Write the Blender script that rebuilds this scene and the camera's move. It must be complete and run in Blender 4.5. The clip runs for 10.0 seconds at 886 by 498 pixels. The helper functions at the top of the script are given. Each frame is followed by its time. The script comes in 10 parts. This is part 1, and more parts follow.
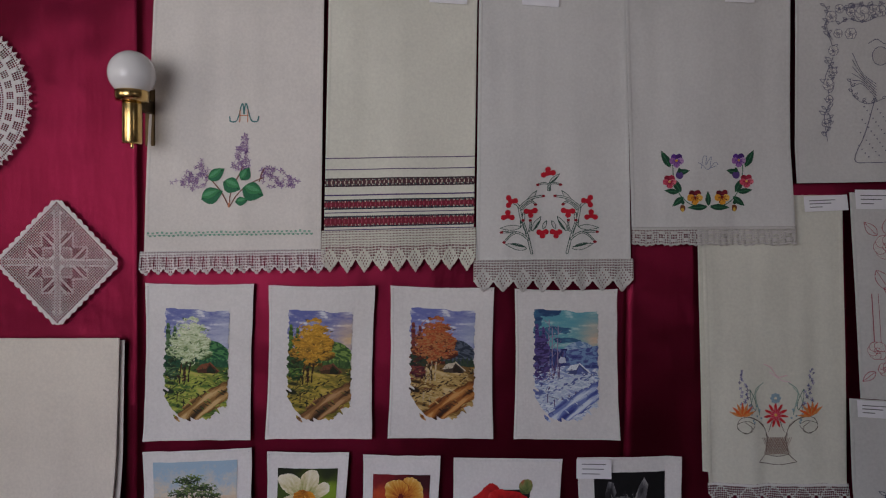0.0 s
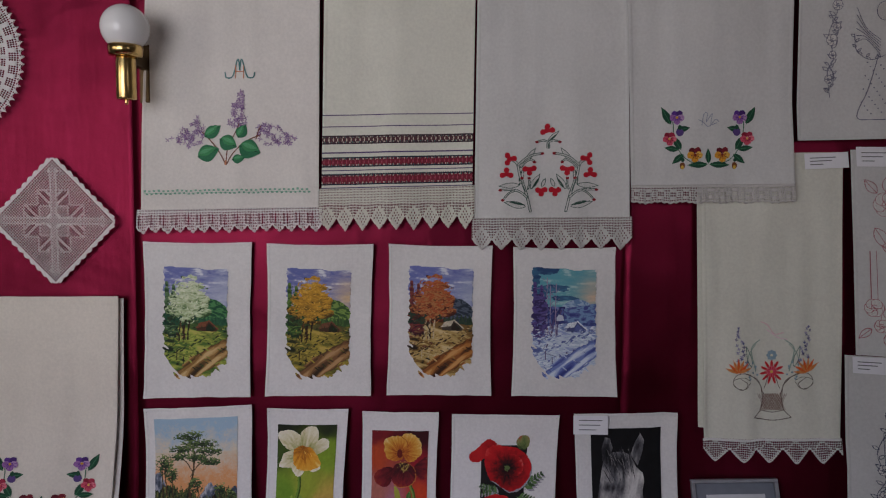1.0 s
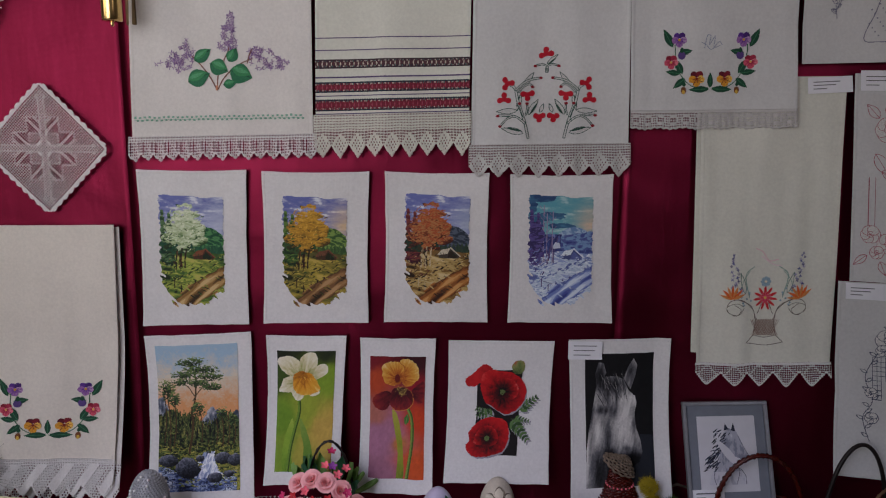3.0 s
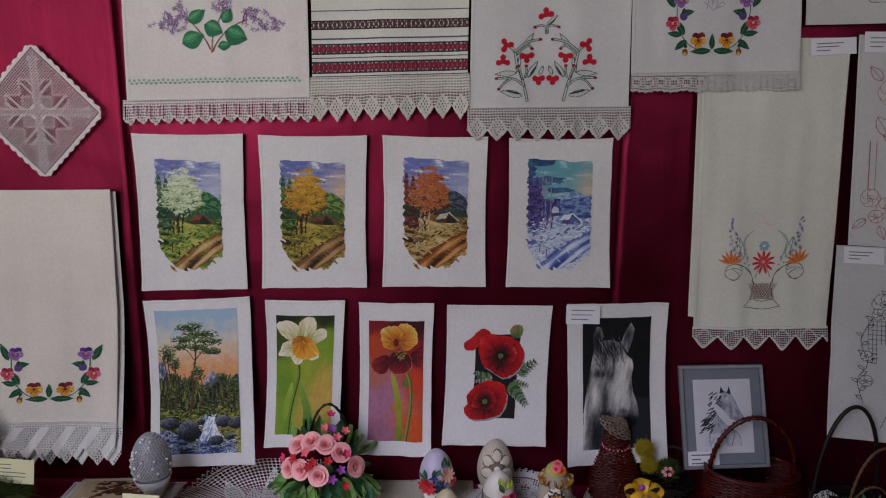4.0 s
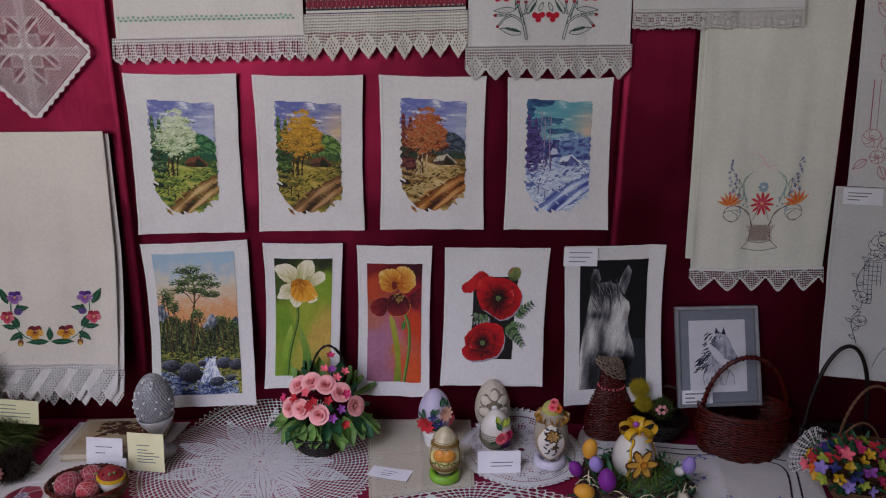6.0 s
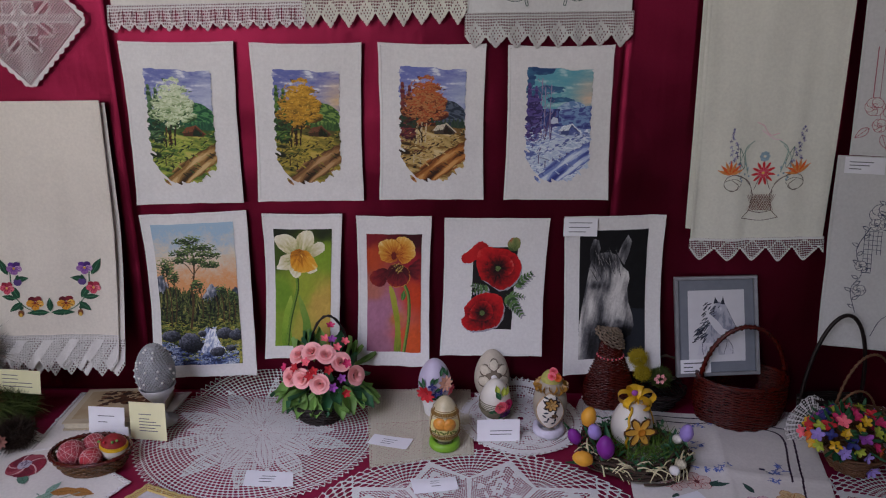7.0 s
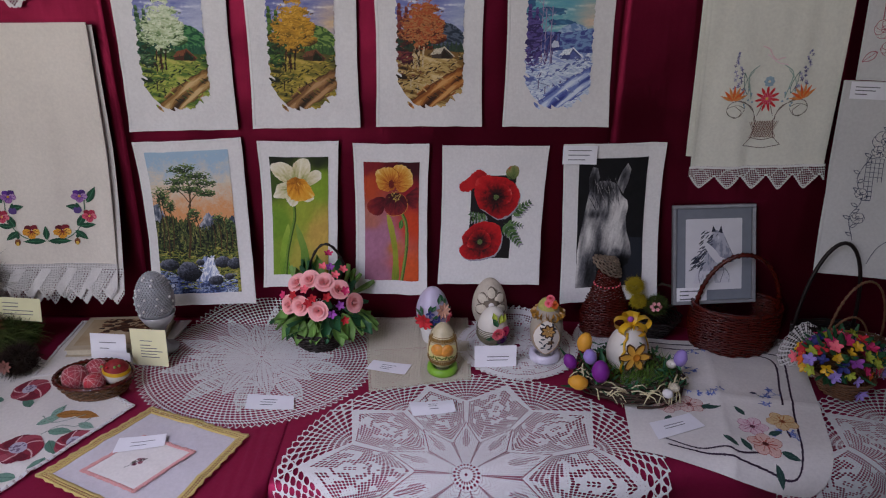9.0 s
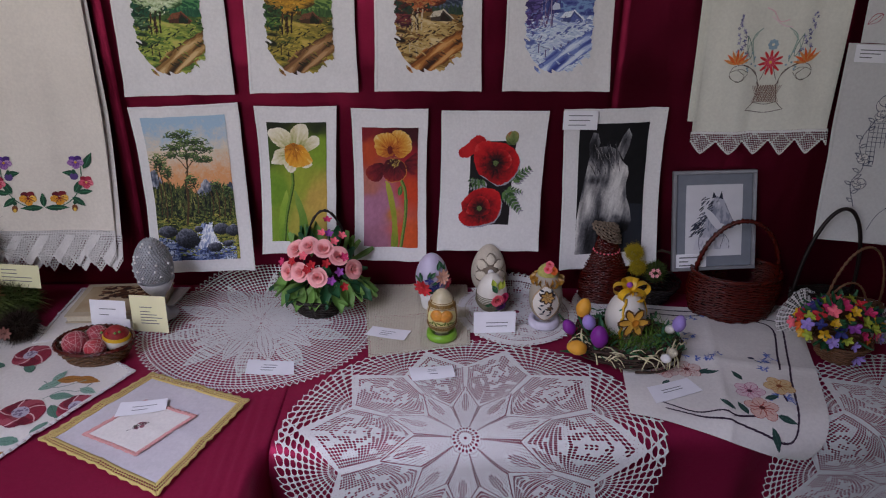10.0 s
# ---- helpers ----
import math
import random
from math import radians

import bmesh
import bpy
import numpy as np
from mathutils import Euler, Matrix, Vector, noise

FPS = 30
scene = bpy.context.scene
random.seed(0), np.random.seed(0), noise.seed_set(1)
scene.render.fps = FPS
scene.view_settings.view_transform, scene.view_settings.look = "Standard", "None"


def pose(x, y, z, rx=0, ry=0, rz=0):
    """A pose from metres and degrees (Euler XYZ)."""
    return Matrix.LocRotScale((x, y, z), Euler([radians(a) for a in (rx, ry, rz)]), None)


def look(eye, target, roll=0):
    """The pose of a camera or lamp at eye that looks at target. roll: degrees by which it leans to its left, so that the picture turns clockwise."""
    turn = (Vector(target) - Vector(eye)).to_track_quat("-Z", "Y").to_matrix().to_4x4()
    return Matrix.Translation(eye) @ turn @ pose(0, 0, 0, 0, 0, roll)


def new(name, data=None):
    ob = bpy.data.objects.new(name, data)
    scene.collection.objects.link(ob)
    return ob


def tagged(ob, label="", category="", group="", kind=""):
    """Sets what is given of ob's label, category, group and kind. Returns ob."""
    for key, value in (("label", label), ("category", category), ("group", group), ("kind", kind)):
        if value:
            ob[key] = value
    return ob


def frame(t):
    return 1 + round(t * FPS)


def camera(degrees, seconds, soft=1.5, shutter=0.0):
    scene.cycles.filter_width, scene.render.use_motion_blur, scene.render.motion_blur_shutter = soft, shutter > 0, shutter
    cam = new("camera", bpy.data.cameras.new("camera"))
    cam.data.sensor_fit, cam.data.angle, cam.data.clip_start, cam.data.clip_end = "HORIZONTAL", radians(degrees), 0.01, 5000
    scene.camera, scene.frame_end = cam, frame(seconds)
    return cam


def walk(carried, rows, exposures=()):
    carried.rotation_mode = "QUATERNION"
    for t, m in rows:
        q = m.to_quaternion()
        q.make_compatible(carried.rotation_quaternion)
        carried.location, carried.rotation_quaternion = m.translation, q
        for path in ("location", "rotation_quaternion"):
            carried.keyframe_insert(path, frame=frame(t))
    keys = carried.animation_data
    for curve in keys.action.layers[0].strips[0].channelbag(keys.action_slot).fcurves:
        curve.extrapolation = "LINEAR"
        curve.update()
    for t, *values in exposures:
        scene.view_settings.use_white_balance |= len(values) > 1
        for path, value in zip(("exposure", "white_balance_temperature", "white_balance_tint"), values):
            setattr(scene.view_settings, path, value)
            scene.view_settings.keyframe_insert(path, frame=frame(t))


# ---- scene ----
cam = camera(66.5, 10.0, soft=1.1)
# seconds, eye, target, roll
PATH = [
    (0, (0.016, -1.785, 1.873), (-0.018, 0.214, 1.822), 0.6),
    (0.5, (0.02, -1.783, 1.86), (-0.016, 0.214, 1.751), 0.6),
    (1, (0.017, -1.782, 1.842), (-0.012, 0.213, 1.702), 0.6),
    (1.5, (0.019, -1.782, 1.835), (-0.008, 0.209, 1.646), 0.5),
    (2, (0.02, -1.779, 1.832), (-0.004, 0.207, 1.596), 0.5),
    (2.5, (0.02, -1.778, 1.827), (-0.002, 0.202, 1.546), 0.5),
    (4, (0.021, -1.776, 1.806), (0.006, 0.18, 1.39), 0.5),
    (4.5, (0.022, -1.776, 1.8), (0.007, 0.173, 1.35), 0.4),
    (5, (0.022, -1.777, 1.79), (0.01, 0.165, 1.31), 0.5),
    (5.5, (0.019, -1.775, 1.789), (0.012, 0.155, 1.267), 0.5),
    (7, (0.018, -1.776, 1.771), (0.016, 0.123, 1.142), 0.4),
    (7.5, (0.021, -1.776, 1.761), (0.019, 0.109, 1.093), 0.5),
    (8, (0.018, -1.777, 1.755), (0.02, 0.094, 1.049), 0.5),
    (8.5, (0.016, -1.777, 1.748), (0.022, 0.078, 1.0), 0.5),
    (9, (0.018, -1.778, 1.743), (0.024, 0.056, 0.944), 0.5),
    (9.5, (0.018, -1.778, 1.735), (0.025, 0.037, 0.894), 0.5),
    (10, (0.018, -1.778, 1.73), (0.027, 0.019, 0.853), 0.5),
]
walk(cam, [(t, look(eye, target, roll)) for t, eye, target, roll in PATH], [(0.0, -0.46), (2.5, -0.34), (5.0, -0.18), (7.5, -0.16), (10.0, -0.16)])

# ---- light: overcast daylight through unseen windows beside and behind the camera, two added fills ----
sky_world = bpy.data.worlds.new("sky")
scene.world = sky_world
sky_world.use_nodes = True
_n = sky_world.node_tree.nodes
_sky = _n.new("ShaderNodeTexSky")
_sky.sky_type = "NISHITA"
_sky.sun_disc = False
_sky.sun_elevation, _sky.sun_rotation = radians(38), radians(200)
sky_world.node_tree.links.new(_sky.outputs[0], _n["Background"].inputs[0])
_n["Background"].inputs[1].default_value = 0.1

ROOM_L, ROOM_R, ROOM_F, ROOM_H = -2.9, 2.6, -2.7, 3.7
WIN_WEST = (-2.60, -1.30, 1.50, 2.90)     # y, y, z, z
WIN_SOUTH = (-2.20, -0.60, 1.20, 3.45)    # x, x, z, z
# opening added for a fill lamp; no window is known here
WIN_ADDED = (1.30, 2.30, 1.55, 3.10)        # x, x, z, z


def window_and_fill_light(at, aim, w, h, watts, colour, spread):
    lamp = bpy.data.lights.new("window_and_fill_light", "AREA")
    lamp.shape, lamp.size, lamp.size_y = "RECTANGLE", w, h
    lamp.energy, lamp.color, lamp.spread = watts, colour, radians(spread)
    ob = new("window_and_fill_light", lamp)
    ob.matrix_world = look(at, aim)
    return ob


window_and_fill_light((ROOM_L + 0.03, -1.95, 2.20), (-1.40, -0.62, 2.10), 1.28, 1.30, 4.2, (1.0, 0.90, 0.84), 110)
window_and_fill_light((-1.40, ROOM_F + 0.02, 2.05), (-0.50, -0.30, 2.50), 1.5, 1.4, 13.0, (0.95, 0.92, 1.0), 105)
# added narrow bluish fill for the table, set before the window's upper part
window_and_fill_light((-1.10, ROOM_F + 0.20, 3.10), (-0.08, -1.10, 0.6), 1.5, 0.6, 8.4, (0.72, 0.71, 1.0), 50)
# added weak fill that brightens the drape's right side
window_and_fill_light((1.80, ROOM_F + 0.02, 2.30), (0.72, 0.0, 2.45), 0.9, 1.3, 1.0, (1.0, 0.86, 0.92), 60)

# ---- materials ----


def srgb(h):
    v = [int(h[i:i + 2], 16) / 255 for i in (0, 2, 4)]
    return tuple(c / 12.92 if c <= 0.04045 else ((c + 0.055) / 1.055) ** 2.4 for c in v)


class Nodes:
    def __init__(self, name):
        self.mat = bpy.data.materials.new(name)
        self.mat.use_nodes = True
        self.tree = self.mat.node_tree
        self.bsdf = self.tree.nodes["Principled BSDF"]

    def add(self, kind, **inputs):
        n = self.tree.nodes.new(kind)
        for k, v in inputs.items():
            n.inputs[k.replace("_", " ")].default_value = v
        return n

    def link(self, a, b):
        self.tree.links.new(a, b)

    def coords(self, scale=(1, 1, 1), kind="Object"):
        c = self.add("ShaderNodeTexCoord")
        m = self.add("ShaderNodeMapping")
        m.inputs["Scale"].default_value = scale
        self.link(c.outputs[kind], m.inputs[0])
        return m.outputs[0]

    def ramp(self, src, stops):
        r = self.add("ShaderNodeValToRGB")
        while len(r.color_ramp.elements) < len(stops):
            r.color_ramp.elements.new(0.5)
        for e, (p, c) in zip(r.color_ramp.elements, stops):
            e.position, e.color = p, (*c, 1)
        self.link(src, r.inputs[0])
        return r.outputs[0]

    def bump(self, src, strength, distance, before=None):
        b = self.add("ShaderNodeBump", Strength=strength, Distance=distance)
        self.link(src, b.inputs["Height"])
        if before is not None:
            self.link(before, b.inputs["Normal"])
        return b.outputs[0]

    def noise(self, scale, detail=3.0, vec=None, rough=0.55):
        t = self.add("ShaderNodeTexNoise", Scale=scale, Detail=detail, Roughness=rough)
        if vec is not None:
            self.link(vec, t.inputs["Vector"])
        return t.outputs["Fac"]


def scaled(c, f):
    return tuple(min(1.0, v * f) for v in c)


def fabric(name, colour, rough=0.85, sheen=0.1, weave=900, vary=0.08, wrinkle=0.15, broad=0.0):
    """Woven cloth: thread relief, soft wrinkles and slight unevenness of tone."""
    k = Nodes(name)
    v = k.coords()
    big = k.noise(5.0, 4.0, v)
    fine = k.noise(140.0, 2.0, v)
    mix = k.add("ShaderNodeMix")
    mix.data_type = "RGBA"
    mix.inputs["Factor"].default_value = 0.35
    a = k.ramp(big, [(0.3, scaled(colour, 1 - vary)), (0.7, scaled(colour, 1 + vary))])
    b = k.ramp(fine, [(0.25, scaled(colour, 1 - 2 * vary)), (0.75, scaled(colour, 1 + 2 * vary))])
    k.link(a, mix.inputs[6])
    k.link(b, mix.inputs[7])
    k.link(mix.outputs[2], k.bsdf.inputs["Base Color"])
    k.bsdf.inputs["Roughness"].default_value = rough
    k.bsdf.inputs["Sheen Weight"].default_value = sheen
    k.bsdf.inputs["Specular IOR Level"].default_value = 0.15
    w1 = k.add("ShaderNodeTexWave", Scale=weave / 6.28, Distortion=0.6)
    w1.bands_direction = "X"
    w2 = k.add("ShaderNodeTexWave", Scale=weave / 6.28, Distortion=0.6)
    w2.bands_direction = "Z"
    for w in (w1, w2):
        k.link(v, w.inputs["Vector"])
    mx = k.add("ShaderNodeMath")
    mx.operation = "ADD"
    k.link(w1.outputs["Fac"], mx.inputs[0])
    k.link(w2.outputs["Fac"], mx.inputs[1])
    soft = k.noise(14.0, 3.0, v)
    n = k.bump(mx.outputs[0], 0.12, 0.0006)
    n = k.bump(soft, wrinkle, 0.01, n)
    if broad:
        n = k.bump(k.noise(2.6, 2.0, v), broad, 0.12, n)
        n = k.bump(k.noise(6.0, 3.0, k.coords((2.2, 2.2, 0.5))), broad * 0.6, 0.03, n)
    k.link(n, k.bsdf.inputs["Normal"])
    return k.mat


def simple(name, colour, rough=0.5, metal=0.0, vary=0.12, scale=40.0, bump=0.1, spec=0.5):
    k = Nodes(name)
    v = k.coords()
    f = k.noise(scale, 4.0, v)
    g = k.noise(scale * 8, 2.0, v)
    k.link(k.ramp(f, [(0.3, scaled(colour, 1 - vary)), (0.7, scaled(colour, 1 + vary))]), k.bsdf.inputs["Base Color"])
    r = k.add("ShaderNodeMapRange")
    r.inputs["To Min"].default_value, r.inputs["To Max"].default_value = max(0.02, rough - 0.06), min(1, rough + 0.06)
    k.link(g, r.inputs["Value"])
    k.link(r.outputs[0], k.bsdf.inputs["Roughness"])
    k.bsdf.inputs["Metallic"].default_value = metal
    k.bsdf.inputs["Specular IOR Level"].default_value = spec
    if bump:
        k.link(k.bump(g, bump, 0.002), k.bsdf.inputs["Normal"])
    return k.mat


def threads(name, rough=0.7):
    """Embroidery: the colour of each stitch comes from the mesh, with thread relief and gloss."""
    k = Nodes(name)
    a = k.add("ShaderNodeVertexColor")
    a.layer_name = "thread"
    v = k.coords()
    f = k.noise(700.0, 2.0, v)
    hs = k.add("ShaderNodeHueSaturation")
    r = k.add("ShaderNodeMapRange")
    r.inputs["To Min"].default_value, r.inputs["To Max"].default_value = 0.88, 1.12
    k.link(f, r.inputs["Value"])
    k.link(r.outputs[0], hs.inputs["Value"])
    k.link(a.outputs["Color"], hs.inputs["Color"])
    k.link(hs.outputs[0], k.bsdf.inputs["Base Color"])
    k.bsdf.inputs["Roughness"].default_value = rough
    k.bsdf.inputs["Specular IOR Level"].default_value = 0.3
    k.link(k.bump(f, 0.35, 0.001), k.bsdf.inputs["Normal"])
    return k.mat


BURGUNDY = fabric("burgundy_satin", (0.140, 0.0088, 0.028), rough=0.36, sheen=0.0, weave=1500, vary=0.05, wrinkle=0.12, broad=0.16)
TABLE_SATIN = fabric("table_satin", (0.330, 0.018, 0.072), rough=0.45, sheen=0.0, weave=1500, vary=0.08, wrinkle=0.22)
TABLE_SATIN.node_tree.nodes["Principled BSDF"].inputs["Metallic"].default_value = 0.5
BURGUNDY.node_tree.nodes["Principled BSDF"].inputs["Specular IOR Level"].default_value = 0.2
BURGUNDY.node_tree.nodes["Principled BSDF"].inputs["Metallic"].default_value = 0.92
BURGUNDY.node_tree.nodes["Principled BSDF"].inputs["Specular Tint"].default_value = (0.9, 0.35, 0.45, 1)
LINEN = fabric("white_linen", (0.75, 0.72, 0.68))
LINEN_WARM = fabric("cream_linen", (0.73, 0.73, 0.64))
LINEN_CREAM = fabric("off_white_linen", (0.78, 0.73, 0.65), wrinkle=0.2)
LINEN_GREY = fabric("grey_white_linen", (0.66, 0.66, 0.645))
CANVAS = fabric("aida_canvas", (0.76, 0.75, 0.74), weave=500, wrinkle=0.08)
WHITE_THREAD = fabric("white_crochet", (0.76, 0.74, 0.73), weave=2500, wrinkle=0.3)
CREAM_THREAD = fabric("cream_crochet", (0.70, 0.68, 0.60), weave=2500, wrinkle=0.3)
ECRU_THREAD = fabric("ecru_crochet", (0.62, 0.57, 0.45), weave=2500, wrinkle=0.3)
GREY_LACE = fabric("grey_lace", (0.60, 0.58, 0.56), weave=2500, wrinkle=0.3)
STITCH = threads("stitch_thread")
PLASTER = simple("wall_plaster", (0.46, 0.42, 0.38), 0.9, vary=0.05, scale=3)
CEILING = simple("ceiling_paint", (0.55, 0.54, 0.52), 0.9, vary=0.03, scale=3)
FLOOR = simple("floor_boards", (0.075, 0.048, 0.030), 0.5, vary=0.2, scale=6)
PAINT = simple("white_window_paint", (0.78, 0.78, 0.77), 0.4, vary=0.04)
TABLE_WOOD = simple("table_wood", (0.25, 0.15, 0.09), 0.5, vary=0.2, scale=12)
PAPER = simple("white_paper", (0.86, 0.86, 0.90), 0.8, vary=0.03, scale=30, bump=0.03)
YELLOW_PAPER = simple("cream_paper", (0.86, 0.84, 0.52), 0.8, vary=0.03, scale=30, bump=0.03)
INK = simple("printed_ink", (0.16, 0.16, 0.18), 0.8, bump=0)
BRASS = simple("polished_brass", (0.72, 0.50, 0.20), 0.22, metal=1.0, vary=0.1, bump=0.02)
# darker copy of the brass: the bracket's shadow is put into its colour
SHADED_BRASS = simple("shaded_brass", (0.10, 0.065, 0.03), 0.45, metal=0.8, vary=0.2, bump=0.02)
OPAL = simple("opal_glass", (0.80, 0.80, 0.80), 0.08, vary=0.02, bump=0)

# ---- building helpers ----


def mesh_from(name, verts, faces, material, smooth=True):
    me = bpy.data.meshes.new(name)
    me.from_pydata([tuple(v) for v in verts], [], faces)
    me.materials.append(material)
    if smooth:
        me.polygons.foreach_set("use_smooth", [True] * len(me.polygons))
    me.update()
    return me


def part(name, bm, material, parent, label=""):
    """A bmesh, or a ready mesh, as one object under a thing or a part."""
    if isinstance(bm, bpy.types.Mesh):
        me = bm
    else:
        me = bpy.data.meshes.new(name)
        bm.to_mesh(me)
        bm.free()
        me.materials.append(material)
        me.polygons.foreach_set("use_smooth", [True] * len(me.polygons))
    ob = new(name, me)
    if parent is not None:
        ob.parent = parent
        ob.matrix_parent_inverse = parent.matrix_basis.inverted()
    if label:
        tagged(ob, label)
    return ob


def thing(name, at, label, category, group="", kind=""):
    ob = new(name)
    ob.empty_display_size = 0.05
    ob.location = at
    return tagged(ob, label, category, group, kind)


def box_bm(x0, x1, y0, y1, z0, z1, bevel=0.0):
    bm = bmesh.new()
    bmesh.ops.create_cube(bm, size=1.0)
    bmesh.ops.scale(bm, vec=(x1 - x0, y1 - y0, z1 - z0), verts=bm.verts)
    bmesh.ops.translate(bm, vec=((x0 + x1) / 2, (y0 + y1) / 2, (z0 + z1) / 2), verts=bm.verts)
    if bevel:
        bmesh.ops.bevel(bm, geom=bm.edges[:], offset=bevel, segments=2, profile=0.6, affect="EDGES")
    return bm


def flat(ob):
    ob.data.polygons.foreach_set("use_smooth", [False] * len(ob.data.polygons))
    return ob


# ---- the room ----
TOP = 0.745          # height of the table's cloth


def table_edge(x):
    """Where the front edge begins to round off: one table stands further out than its neighbour."""
    k = min(max((x + 0.372) / 0.032, 0), 1)
    k = k * k * (3 - 2 * k)
    return -0.90 + k * (0.255 + 0.08 * x)


def lean(x, z):
    """How far the hung pieces stand forward of the straight wall."""
    s = min(max((1.28 - z) / 0.42, 0), 1.1)
    r = min(max((2.1 - z) / 0.9, 0), 1)
    return -0.08 * s ** 1.5 - 0.32 * max(0, x - 0.58) * r


def wall_y(x, z):
    s = min(max((1.28 - z) / 0.42, 0), 1.1)
    r = min(max((2.1 - z) / 0.9, 0), 1)
    return -0.022 * s ** 1.5 - 0.27 * max(0, x - 0.60) * r


def structure(name, bm, mat, label, category):
    return flat(tagged(part(name, bm, mat, None), label, category, kind="structure"))


structure("floor", box_bm(ROOM_L - 0.2, ROOM_R + 0.2, ROOM_F - 0.2, 0.3, -0.1, 0.0), FLOOR, "brown wooden floor of the exhibition room", "floor")
structure("ceiling", box_bm(ROOM_L - 0.2, ROOM_R + 0.2, ROOM_F - 0.2, 0.3, ROOM_H, ROOM_H + 0.12), CEILING, "plain white painted ceiling of the room", "ceiling")
structure("wall_north", box_bm(ROOM_L - 0.2, ROOM_R + 0.2, 0.06, 0.26, 0.0, ROOM_H), PLASTER, "plain plaster wall behind the burgundy drape", "wall")
structure("wall_east", box_bm(ROOM_R, ROOM_R + 0.2, ROOM_F, 0.06, 0.0, ROOM_H), PLASTER, "plain beige plaster side wall", "wall")


def pierced_wall(lo, hi, openings, place):
    """A wall from lo to hi along its length, left free at the window openings; place turns length, thickness and height into a box."""
    bm = bmesh.new()
    spans, start = [], lo
    for a, b, z0, z1 in openings:
        spans += [(start, a, 0.0, ROOM_H), (a, b, 0.0, z0), (a, b, z1, ROOM_H)]
        start = b
    for l0, l1, h0, h1 in spans + [(start, hi, 0.0, ROOM_H)]:
        piece = place(l0, l1, h0, h1)
        me = bpy.data.meshes.new("piece")
        piece.to_mesh(me)
        piece.free()
        bm.from_mesh(me)
        bpy.data.meshes.remove(me)
    return bm


structure("wall_south", pierced_wall(ROOM_L - 0.2, ROOM_R + 0.2, (WIN_SOUTH, WIN_ADDED), lambda a, b, lo, hi: box_bm(a, b, ROOM_F - 0.2, ROOM_F, lo, hi)), PLASTER, "plain beige plaster wall with a high window and an added one", "wall")
structure("wall_west", pierced_wall(ROOM_F, 0.06, (WIN_WEST,), lambda a, b, lo, hi: box_bm(ROOM_L - 0.2, ROOM_L, a, b, lo, hi)), PLASTER, "plain beige plaster side wall with a window", "wall")


def window(name, opening, place):
    a, b, lo, hi = opening
    t = thing(name, ((0, 0, 0)), "unseen white painted wooden window with a lamp in its opening", "window", kind="structure")
    for l0, l1, h0, h1 in ((a, a + 0.06, lo, hi), (b - 0.06, b, lo, hi), (a + 0.06, b - 0.06, lo, lo + 0.06), (a + 0.06, b - 0.06, hi - 0.06, hi), ((a + b) / 2 - 0.03, (a + b) / 2 + 0.03, lo + 0.06, hi - 0.06)):
        flat(part("window_frame", place(l0, l1, h0, h1), PAINT, t))


window("window_1", WIN_WEST, lambda a, b, lo, hi: box_bm(ROOM_L - 0.15, ROOM_L - 0.09, a, b, lo, hi, 0.004))
# the last one is made up, to hold the drape's fill lamp
for name, opening in (("window_2", WIN_SOUTH), ("added_window", WIN_ADDED)):
    window(name, opening, lambda a, b, lo, hi: box_bm(a, b, ROOM_F - 0.15, ROOM_F - 0.09, lo, hi, 0.004))


def wall_drape():
    t = thing("wall_drape", (0, 0.01, 2.88), "burgundy satin drape in sewn widths covering the whole wall", "drape")
    seams = [-2.6, -1.62, -0.835, 0.472, 1.30, 2.4]
    nz = 60
    z0, z1 = 0.02, 2.88
    for n, (x0, x1) in enumerate(zip(seams, seams[1:])):
        x1 += 0.012
        nx = int((x1 - x0) / 0.028)
        vs = []
        for j in range(nz + 1):
            z = z0 + (z1 - z0) * j / nz
            for i in range(nx + 1):
                x = x0 + (x1 - x0) * i / nx
                fold = 0.005 * noise.noise((x * 3.0, z * 0.5, 0.3)) + 0.0016 * noise.noise((x * 8.0, z * 0.9, 4.1)) + 0.0008 * noise.noise((x * 5.0, z * 5.0, 8.1))
                if x < -0.85:
                    fold *= 2.0
                tuck = 0.0010 * (1 - min(1, (x1 - x) / 0.05)) - 0.0003 * (1 - min(1, (x - x0) / 0.03))
                vs.append((x, wall_y(x, z) + 0.014 + fold + tuck + 0.0006 * (n % 2), z))
        fs = [(j * (nx + 1) + i, j * (nx + 1) + i + 1, (j + 1) * (nx + 1) + i + 1, (j + 1) * (nx + 1) + i) for j in range(nz) for i in range(nx)]
        ob = part("drape_width", mesh_from("drape_width", vs, fs, BURGUNDY), None, t)
        s = ob.modifiers.new("thick", "SOLIDIFY")
        s.thickness, s.offset = 0.002, 1


wall_drape()


def on_table(x, y, lift=0.0):
    """A point of the table's surface; what lies beyond the front edge hangs down over it."""
    r = 0.060
    front = table_edge(x)
    d = front - y
    if d <= 0:
        return (x, y, TOP + lift)
    arc = r * math.pi / 2
    if d < arc:
        a = d / r
        return (x, front - (r + lift) * math.sin(a), TOP - r + (r + lift) * math.cos(a))
    return (x, front - r - lift, TOP - r - (d - arc))


